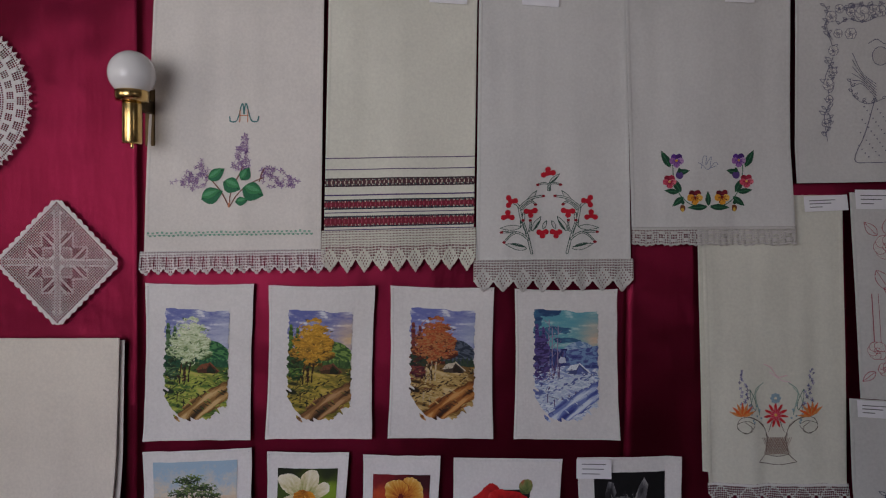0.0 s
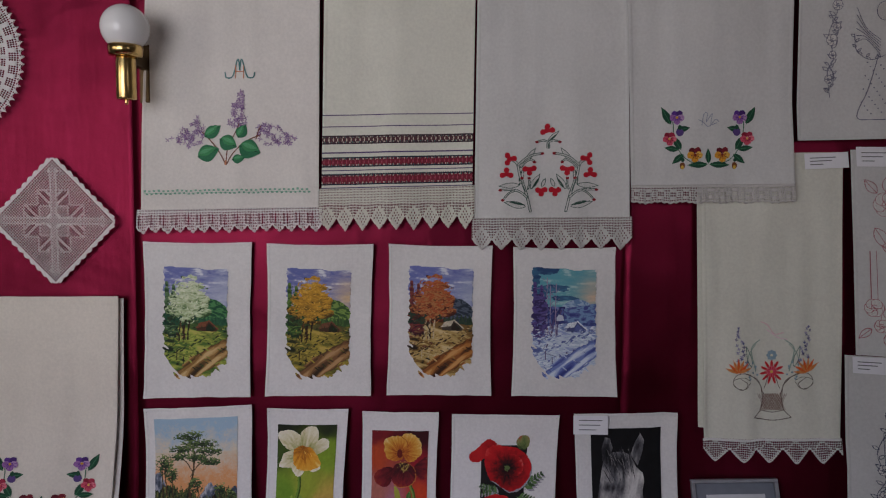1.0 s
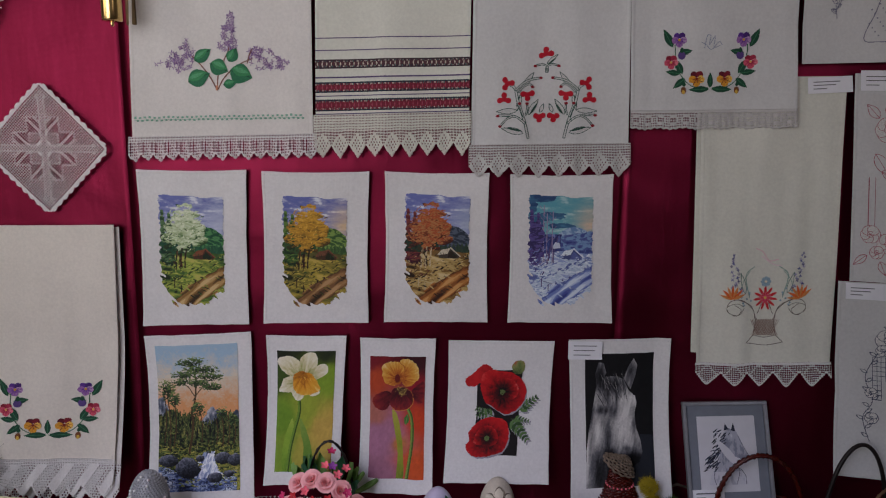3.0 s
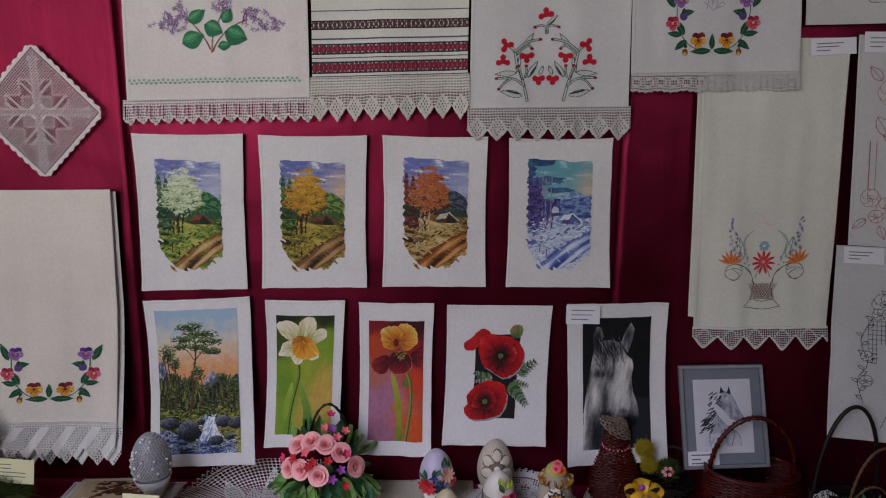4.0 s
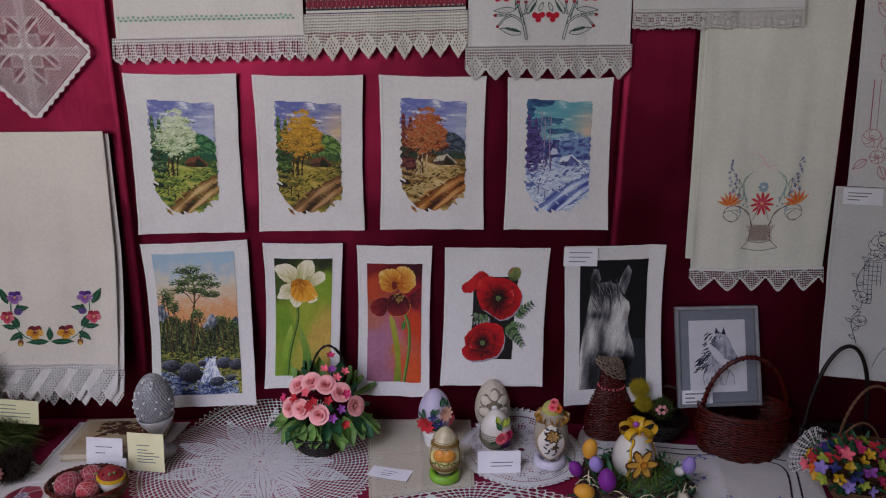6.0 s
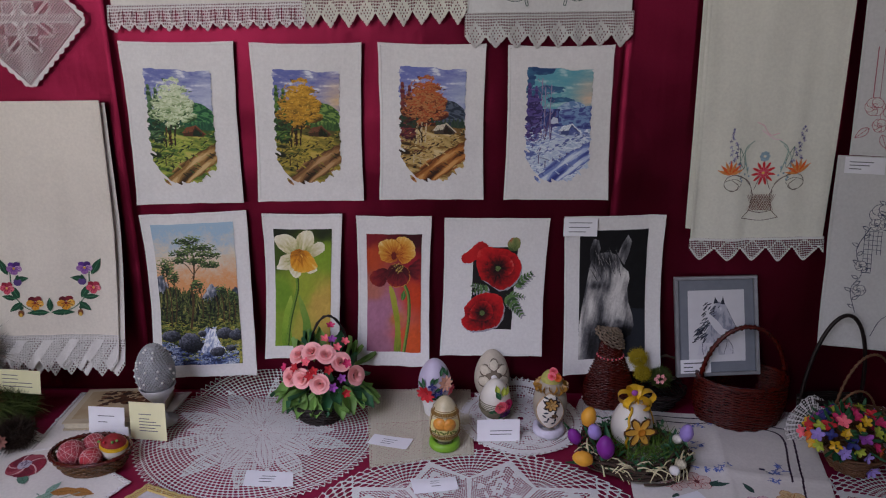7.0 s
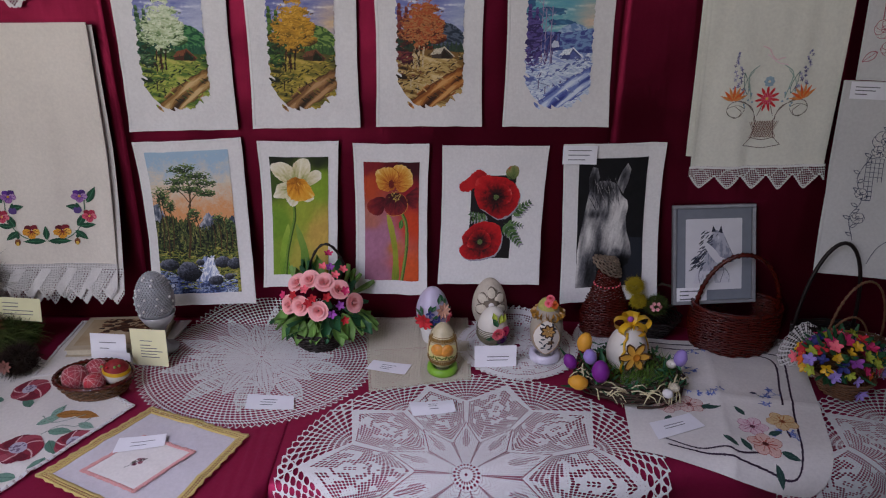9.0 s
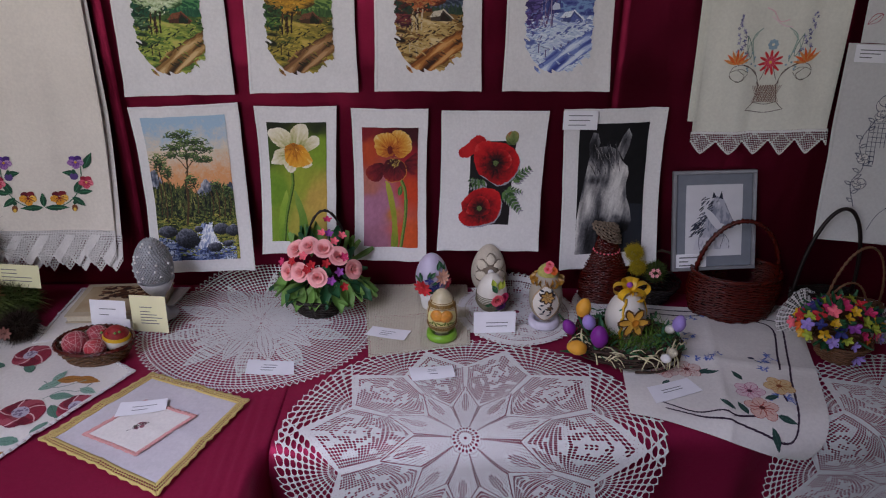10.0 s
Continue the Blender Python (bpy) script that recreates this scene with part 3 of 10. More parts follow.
THREE_BARS = [(0.12, 0.72, 0.3), (0.12, 0.62, 0.5), (0.12, 0.42, 0.72)]

# ---- towels ----
GREENS = ["1f5a3e", "2f7350", "16402c"]


def towel_lilac():
    sh = TOWELS["lilac"]
    t = hung_cloth("embroidered_towel", sh, LINEN, "white linen towel embroidered with lilac sprigs and a crochet edge", "towel", "embroidered towels", "lr")
    box = (264, -95, 571, 443)
    p = Pattern(300, 236, 536, 372, 0.8)
    for cl in ([(305, 322), (340, 300), (360, 281), (372, 296), (372, 326), (350, 338)], [(436, 238), (446, 262), (449, 292), (437, 302), (414, 298), (424, 262)],
               [(466, 300), (480, 294), (506, 305), (531, 322), (518, 337), (478, 332), (464, 318)]):
        m = Pattern(300, 236, 536, 372, 0.8)
        m.poly(cl, "ffffff")
        ys, xs = np.nonzero(m.on)
        pick = m.rng.choice(len(xs), 62)
        for a in pick:
            x, y = m.x[ys[a], xs[a]], m.y[ys[a], xs[a]]
            r, a0 = m.rng.uniform(3.0, 4.6), m.rng.uniform(0, 90)
            for q in range(4):
                e = radians(a0 + 90 * q + m.rng.uniform(-14, 14))
                p.line([(x, y), (x + r * math.cos(e), y + r * math.sin(e))], 1.3, ["8f74a0", "7a5c90", "a58bb4", "6c4c80"][int(m.rng.integers(4))], 0.15)
            p.ell(x, y, 0.9, 0.9, 0, "c4aeb4")
    for pts in ([(411, 366), (400, 345), (385, 325), (370, 310)], [(412, 366), (425, 345), (448, 325), (470, 315)], [(412, 364), (414, 340), (430, 305), (433, 296)], [(462, 322), (466, 308), (470, 300)]):
        p.curve(pts, 1.9, "7c5244")
    for x, y, ln, w, a in ((362, 352, 40, 30, 20), (374, 318, 34, 22, 35), (400, 322, 34, 28, -25), (432, 320, 26, 20, 60), (434, 334, 38, 34, -20), (422, 358, 22, 16, 8)):
        p.leaf(x, y, ln, w, a, GREENS[1], "123a28")
        c, s = math.cos(radians(a)), -math.sin(radians(a))
        p.leaf(x + s * w * 0.12 + c * 2, y - c * w * 0.12 + s * 2, ln * 0.84, w * 0.50, a, "3f8a58", None)
        p.leaf(x + s * w * 0.16 + c * 4, y - c * w * 0.16 + s * 4, ln * 0.66, w * 0.24, a, "57a070", None)
    p.line([(410, 366), (411, 360)], 3, "c98a6a")
    stitch_on("lilac_embroidery", p, sh, box, t, "purple lilac blossom with green leaves")
    m = Pattern(402, 180, 466, 222, 0.7)
    m.curve([(408, 208), (410, 216), (419, 216), (424, 206), (428, 188), (431, 187), (433, 203)], 2.2, "4b7f80")
    m.curve([(459, 208), (457, 216), (448, 216), (443, 206), (438, 188), (435, 187), (433, 203)], 2.2, "4b7f80")
    m.line([(426, 196), (426, 217)], 1.6, "c9825e")
    m.line([(440, 196), (440, 217)], 1.6, "c9825e")
    m.line([(426, 206), (440, 206)], 1.6, "c9825e")
    stitch_on("monogram", m, sh, box, t, "teal and orange stitched monogram")
    b = Pattern(267, 400, 560, 424, 0.8)
    for k in range(36):
        x = 269 + k * 8
        o = b.rng.uniform(-0.8, 0.8)
        b.poly([(x, 409 + o), (x + 4, 409 + o), (x + 4, 412.4 + o), (x, 412.4 + o)], "86b49e", 0.25)
        b.poly([(x + 4, 414 + o), (x + 7.4, 414 + o), (x + 7.4, 417.2 + o), (x + 4, 417.2 + o)], "7aa892", 0.25)
        b.line([(x + 1, 415), (x + 3, 415)], 1.2, "8fbfa8")
    stitch_on("green_border", b, sh, box, t)

    def kind(i, j):
        if j < 2:
            return 0.3
        ph = (i % 8 + 0.5) / 8
        if j > 7:
            return 0.4
        if i % 8 == 0:
            return 0.45
        return 0.92 if abs(ph - 0.5) > 0.14 + 0.26 * (j / 8) else 0.50 if (i + j) % 2 else 0.25

    lace_edge("crochet_edge", sh, t, WHITE_THREAD, 0.064, 120, 9, kind, 15, 0.018, 0.010, 0.022, label="ruffled white crochet edge")


def towel_striped():
    sh = TOWELS["striped"]
    t = hung_cloth("woven_towel", sh, LINEN_WARM, "cream woven towel with purple and red folk stripes", "towel", "embroidered towels", "lr")
    box = (578, -95, 842, 406)
    p = Pattern(578, 274, 842, 406, 0.8)
    for y in (279, 299, 344, 375, 405):
        p.line([(578, y), (842, y)], 2.0, "5c4a72", 0.25)
    for y0, y1, edge in ((315, 328, "3c2b33"), (353, 368, "1f2f3c"), (382, 399, "1f2f3c")):
        h = y1 - y0
        mid = (y0 + y1) / 2
        p.poly([(578, y0), (842, y0), (842, y1), (578, y1)], "7a1f33" if h > 14 else "55333a", 0.35)
        for k in range(34):
            x = 578 + k * 7.8
            p.poly([(x + 2.6, mid), (x + 3.9, mid - h * 0.28), (x + 5.2, mid), (x + 3.9, mid + h * 0.28)], "c9bfae" if h < 14 else "a7485c", 0.2)
            p.poly([(x, y0), (x + 2.4, y0), (x + 1.2, y0 + h * 0.28)], "b9b2a4", 0.2)
            p.poly([(x, y1), (x + 2.4, y1), (x + 1.2, y1 - h * 0.28)], "b9b2a4", 0.2)
        for y, inner in ((y0, y0 + 2.4), (y1, y1 - 2.4)):
            for k in range(66):
                p.line([(578 + k * 4, y), (580.4 + k * 4, y)], 2.4, edge)
                p.poly([(578 + k * 4, inner - 1.0), (580 + k * 4, inner - 1.0), (580 + k * 4, inner + 1.0), (578 + k * 4, inner + 1.0)], ("c4c4b8", "3f7470", "1f2f3c")[k % 3], 0.2)
    stitch_on("folk_stripes", p, sh, box, t, "dark red and purple woven stripes")

    def kind(i, j):
        if j < 6:
            return 0.22
        ph = abs((i % 12 + 0.5) / 12 - 0.5) * 12
        d = ph + abs(j - 10.5) * 1.2
        return 0.45 if d < 4.2 and (i + j) % 2 else 1 if d < 5.6 else 0.50

    lace_edge("crochet_edge", sh, t, CREAM_THREAD, 0.112, 108, 16, kind, 9, 0.034, 0.004, 0.015, label="cream crochet edge with pointed scallops")


def towel_red():
    sh = TOWELS["red"]
    t = hung_cloth("embroidered_towel", sh, LINEN_GREY, "white linen towel with red flowers in outline stitch", "towel", "embroidered towels", "lr")
    box = (845, -95, 1112, 459)
    p = Pattern(876, 286, 1070, 452, 0.7)
    ink, red = "2f5048", "b8142a"

    def spot(x, y, side):
        return (833 + (418 + side * (x - 418)) / 3, 275 + y / 3)

    def trefoil(x, y, lobes, side):
        cx, cy = spot(x, y, side)
        for dx, dy in lobes:
            ex, ey = cx + side * dx / 3, cy + dy / 3
            ex, ey = cx + (ex - cx) * 0.78, cy + (ey - cy) * 0.78
            p.line([(cx, cy), (ex, ey)], 7.4, red, 0.10)
            p.ell(ex, ey, 4.8, 4.8, 0, red, 0.10)

    def branch(pts, side, wide=1.9):
        """A pale stem between two outlines."""
        q = [spot(x, y, side) for x, y in pts]
        p.curve(q, wide + 2.4, ink)
        p.curve(q, wide, "c9c9c6", 0.04)

    def outlined(x, y, tx, ty, width, side, shade=True):
        (ax, ay), (bx, by) = spot(x, y, side), spot(tx, ty, side)
        ln, a = math.hypot(bx - ax, by - ay), math.degrees(math.atan2(ay - by, bx - ax))
        p.leaf(ax, ay, ln, width, a, "c9c9c6", None, ink)
        if shade:
            c, q = math.cos(radians(a)), -math.sin(radians(a))
            p.leaf(ax - q * width * 0.24 * side, ay + c * width * 0.24 * side, ln * 0.92, width * 0.34, a, "2c4a40")

    def bud(x, y, side):
        p.ell(*spot(x, y, side), 3.0, 2.4, 0, "8c1826")

    up, down, aside = ((0, -26), (-28, 8), (28, 8)), ((-30, -3), (30, -8), (0, 24)), ((-16, -24), (30, -4), (-16, 26))
    for side in (1, -1):
        outlined(300, 495, 190, 470, 11, side)
        outlined(268, 380, 160, 385, 9, side, False)
        outlined(325, 400, 376, 322, 9, side)
        outlined(386, 388, 404, 345, 6, side, False)
        outlined(285, 300, 268, 380, 7, side)
        outlined(300, 255, 352, 186, 8, side, False)
        branch([(326, 518), (310, 450), (295, 400), (270, 330), (256, 270), (228, 246)], side, 2.6)
        branch([(260, 275), (300, 240), (340, 222), (384, 214)], side)
        branch([(275, 285), (295, 262), (325, 246), (346, 256)], side, 1.4)
        branch([(308, 445), (270, 415), (225, 405), (170, 406)], side)
        branch([(240, 410), (212, 425), (184, 456)], side, 1.4)
        branch([(300, 410), (285, 365), (280, 345)], side, 1.2)
        branch([(312, 400), (320, 370), (318, 345)], side, 1.2)
        for x, y in ((388, 214), (346, 260), (168, 407), (181, 460), (280, 344), (318, 344)):
            bud(x, y, side)
        trefoil(216, 243, aside, side)
        trefoil(200, 322, up, side)
        trefoil(320, 298, down, side)
        trefoil(382, 410, ((-22, -4), (24, -6), (0, 22)), side)
        branch([(414, 184), (416, 160), (440, 146), (474, 152)], side, 1.2)
        bud(478, 155, side)
    outlined(418, 145, 472, 98, 6, 1)
    trefoil(412, 95, ((0, -28), (-30, 10), (34, -4)), 1)
    stitch_on("red_flower_embroidery", p, sh, box, t, "red flowers with dark green outlined leaves")

    def kind(i, j):
        if j < 2:
            return 0.3
        if j < 3:
            return 0.42
        ph = abs((i % 13 + 0.5) / 13 - 0.5) * 13
        d = ph + abs(j - 7.5) * 1.1
        return 0.45 if d < 4.6 and (d > 1.2) and (i + j) % 2 else 1 if d < 5.8 or j > 11 else 0.42

    lace_edge("crochet_edge", sh, t, GREY_LACE, 0.086, 104, 13, kind, 8, 0.030, 0.009, 0.014, label="grey-white filet crochet edge with scallops")


def pansy(p, x, y, r, low, high, heart):
    """Two dark petals above three pale ones that are streaked towards a dark heart."""
    for dx, dy, k in ((-0.34, -0.48, 0), (0.34, -0.52, 1)):
        p.ell(x + dx * r, y + dy * r, r * 0.42, r * 0.40, 0, high[k], 0.25, 0.25)
    for dx, dy, k in ((-0.52, 0.06, 0), (0.52, 0.06, 1), (0.0, 0.50, 0)):
        p.ell(x + dx * r, y + dy * r, r * 0.46, r * 0.44, 0, low[k], 0.2, 0.25)
    for k in range(15):
        e = radians(-20 + 220 * k / 14)
        p.line([(x + 0.18 * r * math.cos(e), y + 0.18 * r * math.sin(e)), (x + r * (0.5 + 0.3 * (k % 2)) * math.cos(e), y + r * (0.5 + 0.3 * (k % 2)) * math.sin(e))], 1.1, low[2] if k % 3 else high[0], 0.2)
    p.ell(x, y, r * 0.17, r * 0.17, 0, heart)


def pansy_wreath(p, cx, cy, ink_mono=True):
    """A garland of pansies, open to the top; about 150 design units wide."""
    for side in (1, -1):
        def q(x):
            return cx + side * x

        def lf(x, y, ln, w, a):
            p.leaf(q(x), cy + y, ln, w, a if side == 1 else 180 - a, "1c4a35", "3d7a56")

        for pts in ([(4, 42), (30, 40), (50, 22), (60, -6), (62, -30)],):
            p.curve([(q(x), cy + y) for x, y in pts], 1.5, "3d6b50")
        lf(2, 44, 36, 11, -2)
        lf(48, 18, 30, 12, 60)
        lf(52, 18, 26, 10, 8)
        lf(44, 26, 26, 11, -40)
        lf(66, -26, 34, 13, 62)
        lf(56, -16, 24, 11, 170)
        pansy(p, q(55), cy - 38, 13, ["9a6aa8", "b490bc", "84549c"], ["5a2f8c", "46246f"], "c99a30")
        pansy(p, q(68), cy - 1, 12.5, ["d0556c", "e07c8c", "c03c58"], ["8c1c34", "a82c48"], "e0b060")
        p.ell(q(50), cy - 12, 6.5, 6.5, 0, "57407e")
        p.leaf(q(50), cy - 16, 10, 7, 90, "1c4a35")
        pansy(p, q(24), cy + 27, 14, ["dc9c30", "ecbc58", "cc8424"], ["5e1424", "7a1c2c"], "7c2418")
        p.ell(q(46), cy + 46, 4.5, 6, 0, "7c4a2a")
        p.ell(q(46), cy + 49, 2.5, 3.5, 0, "d8b24a")
        p.leaf(q(46), cy + 40, 9, 6, 80, "1c4a35")
    p.leaf(cx, cy + 42, 26, 10, 92, "1c4a35", "3d7a56")
    if ink_mono:
        grey = "8d97ab"
        p.curve([(cx - 12, cy - 24), (cx - 8, cy - 44), (cx - 2, cy - 44), (cx - 4, cy - 30), (cx + 6, cy - 44), (cx + 4, cy - 26), (cx + 14, cy - 28)], 1.1, grey)
        p.curve([(cx - 18, cy - 34), (cx - 10, cy - 30), (cx, cy - 22), (cx + 12, cy - 34), (cx + 18, cy - 30)], 1.1, grey)


def towel_pansy():
    sh = TOWELS["pansy"]
    t = hung_cloth("embroidered_towel", sh, LINEN_GREY, "white linen towel with a pansy garland and lace edge", "towel", "embroidered towels", "lr")
    p = Pattern(1160, 262, 1340, 384, 0.8)
    pansy_wreath(p, 1247, 322)
    stitch_on("pansy_embroidery", p, sh, (1109, -95, 1394, 401), t, "purple, pink and yellow pansies with green leaves")

    def kind(i, j):
        ph = (i % 8 + 0.5) / 8
        d = abs(ph - 0.5) * 2 * 3.4 + abs(j - 3.5)
        return 1 if j in (0, 7) or 1.8 < d < 2.9 else 0.6 if d <= 1.8 else 0.4

    lace_edge("lace_edge", sh, t, GREY_LACE, 0.049, 104, 8, kind, 26, 0.004, 0.004, 0.0, label="grey cotton lace band with diamond eyelets")


def towel_left():
    sh = TOWELS["left"]
    back = Sheet((-1.33, 1.57), (-0.862, 1.575), (-0.872, 0.93), (-1.35, 0.935), 0.003, 0.006, 9.4)
    t = hung_cloth("embroidered_towel", sh, LINEN_CREAM, "off-white linen towel with a pansy garland and wide crochet edge", "towel", "embroidered towels", "r", 0.008)
    thicken(part("back_layer", sheet_mesh("back_layer", back, LINEN), None, t))
    p = Pattern(0, 0, 190, 130, 0.8)
    pansy_wreath(p, 95, 62, False)
    stitch_on("pansy_embroidery", p, sh, (-74, -281, 203, 149), t, "purple, pink and yellow pansies with green leaves")

    def kind(i, j):
        if j < 2:
            return 0.3
        if j > 13:
            return 1
        k = (i + j) % 16
        return 1 if k < 6 else 0.66 if i % 2 == j % 2 else 0.22

    lace_edge("crochet_edge", sh, t, WHITE_THREAD, 0.098, 110, 15, kind, 11, 0.030, 0.006, 0.004, label="white crochet edge with slanted leaf pattern")
    lace_edge("crochet_edge", back, t, WHITE_THREAD, 0.100, 110, 15, kind, 11, 0.030, 0.004, 0.004)


def towel_basket():
    sh = TOWELS["basket"]
    under = Sheet((0.649, 1.96), (1.014, 1.965), (0.984, 1.262), (0.670, 1.255), 0.001, 0.010, 6.2)
    t = hung_cloth("embroidered_towel", sh, LINEN_WARM, "cream linen towel with a flower basket in outline stitch", "towel", "embroidered towels", "lr")
    thicken(part("back_layer", sheet_mesh("back_layer", under, LINEN_WARM), None, t))
    box = (1232, 51, 1480, 558)
    p = Pattern(1268, 346, 1450, 528, 0.8)
    ink = "54423c"
    cx = 1359
    for s in (1, -1):
        p.curve([(cx + s * 18, 478), (cx + s * 22, 462), (cx + s * 44, 444), (cx + s * 66, 446), (cx + s * 72, 462), (cx + s * 56, 472), (cx + s * 46, 462), (cx + s * 58, 452)], 1.0, ink)
        p.curve([(cx + s * 16, 478), (cx + s * 26, 455), (cx + s * 52, 442)], 1.0, ink)
        p.curve([(cx + s * 40, 456), (cx + s * 54, 450), (cx + s * 72, 456), (cx + s * 66, 468), (cx + s * 50, 470), (cx + s * 40, 458)], 1.0, "6a6a5c")
        p.curve([(cx + s * 46, 440), (cx + s * 44, 412), (cx + s * 30, 392)], 1.4, "9ab0a4")
        for k in range(9):
            p.ell(cx + s * (36 + 10 * math.sin(k * 1.9)), 424 + 3.6 * k, 1.8, 1.8, 0, ["8fa9b8", "7c98a0"][k % 2])
        p.curve([(cx + s * 30, 440), (cx + s * 38, 400), (cx + s * 22, 384)], 1.6, "8aa79a")
        p.leaf(cx + s * 38, 432, 38, 8, 90 - s * 15, None, None, "5e7f74")
        for k in range(22):
            y = 350 + k * 3.4
            x = cx + s * (64 - k * 0.5 + p.rng.uniform(-9, 9) * (0.3 + k / 16))
            p.bloom(x, y + 12, 2.6 + k * 0.06, 4, ["5c6090", "8a8cb0", "56547c", "a4a0bc"][k % 4], None, p.rng.uniform(0, 90), 0.35)
        for k in range(7):
            a = 200 + k * 23 if s == -1 else 182 + k * 23
            p.leaf(cx + s * 62, 448 - 6, 26, 5.5, -a, "e0662c" if k % 2 else "d88a4c")
    for s in (1, -1):
        p.line([(cx + s * 15, 478), (cx + s * 20, 508), (cx + s * 34, 521)], 1.1, ink)
    p.curve([(cx - 34, 521), (cx, 526), (cx + 34, 521)], 1.1, ink)
    p.curve([(cx - 20, 508), (cx, 512), (cx + 20, 508)], 1.1, ink)
    for k in range(-6, 7):
        p.line([(cx + k * 3 - 8, 480), (cx + k * 3 + 6, 508)], 0.9, "7d5a50")
        p.line([(cx + k * 3 + 8, 480), (cx + k * 3 - 6, 508)], 0.9, "7d5a50")
    p.curve([(cx - 14, 470), (cx, 440), (cx + 14, 470)], 1.0, ink)
    p.bloom(cx, 441, 21, 11, "cc2f34", None, 8, 0.15)
    p.bloom(cx, 441, 11, 11, "d8607c", "d9b45c", 8, 0.10)
    p.bloom(cx, 412, 9, 8, "8fa9b8", "e6dfc4", 0, 0.5)
    p.curve([(cx - 20, 352), (cx - 8, 358), (cx + 4, 374), (cx + 20, 372)], 1.8, "e3c0c4")
    p.curve([(cx - 10, 366), (cx + 10, 380), (cx + 26, 384)], 1.6, "e6cdd2")
    stitch_on("basket_embroidery", p, sh, box, t, "flower basket with red and orange daisies")

    def kind(i, j):
        if j == 0:
            return 1
        ph = abs((i % 15 + 0.5) / 15 - 0.5) * 15
        d = ph + abs(j - 5.0) * 1.1
        return 0.25 if abs(d - 5.0) < 0.7 else 0.74

    lace_edge("crochet_edge", sh, t, WHITE_THREAD, 0.060, 78, 11, kind, 5.2, 0.034, 0.003, 0.010, label="white filet crochet edge with points")


def outline_rose(p, x, y, r, ink, turn=0):
    p.bloom(x, y, r, 6, "d8d6d2", None, turn, 0.8, ink)
    p.curve([(x + r * 0.35 * math.cos(a), y + r * 0.35 * math.sin(a)) for a in np.linspace(0, 5.5, 7)], 1.0, ink)
    p.ell(x, y, r * 0.12, r * 0.12, 0, ink)


def vine(p, pts, ink, leaves=6, size=10):
    p.curve(pts, 1.1, ink)
    for k in range(leaves):
        f = (k + 0.5) / leaves * (len(pts) - 1)
        i = int(f)
        a, b = pts[i], pts[min(i + 1, len(pts) - 1)]
        x, y = a[0] + (b[0] - a[0]) * (f - i), a[1] + (b[1] - a[1]) * (f - i)
        p.leaf(x, y, size, size * 0.45, 40 if k % 2 else 150, None, None, ink)


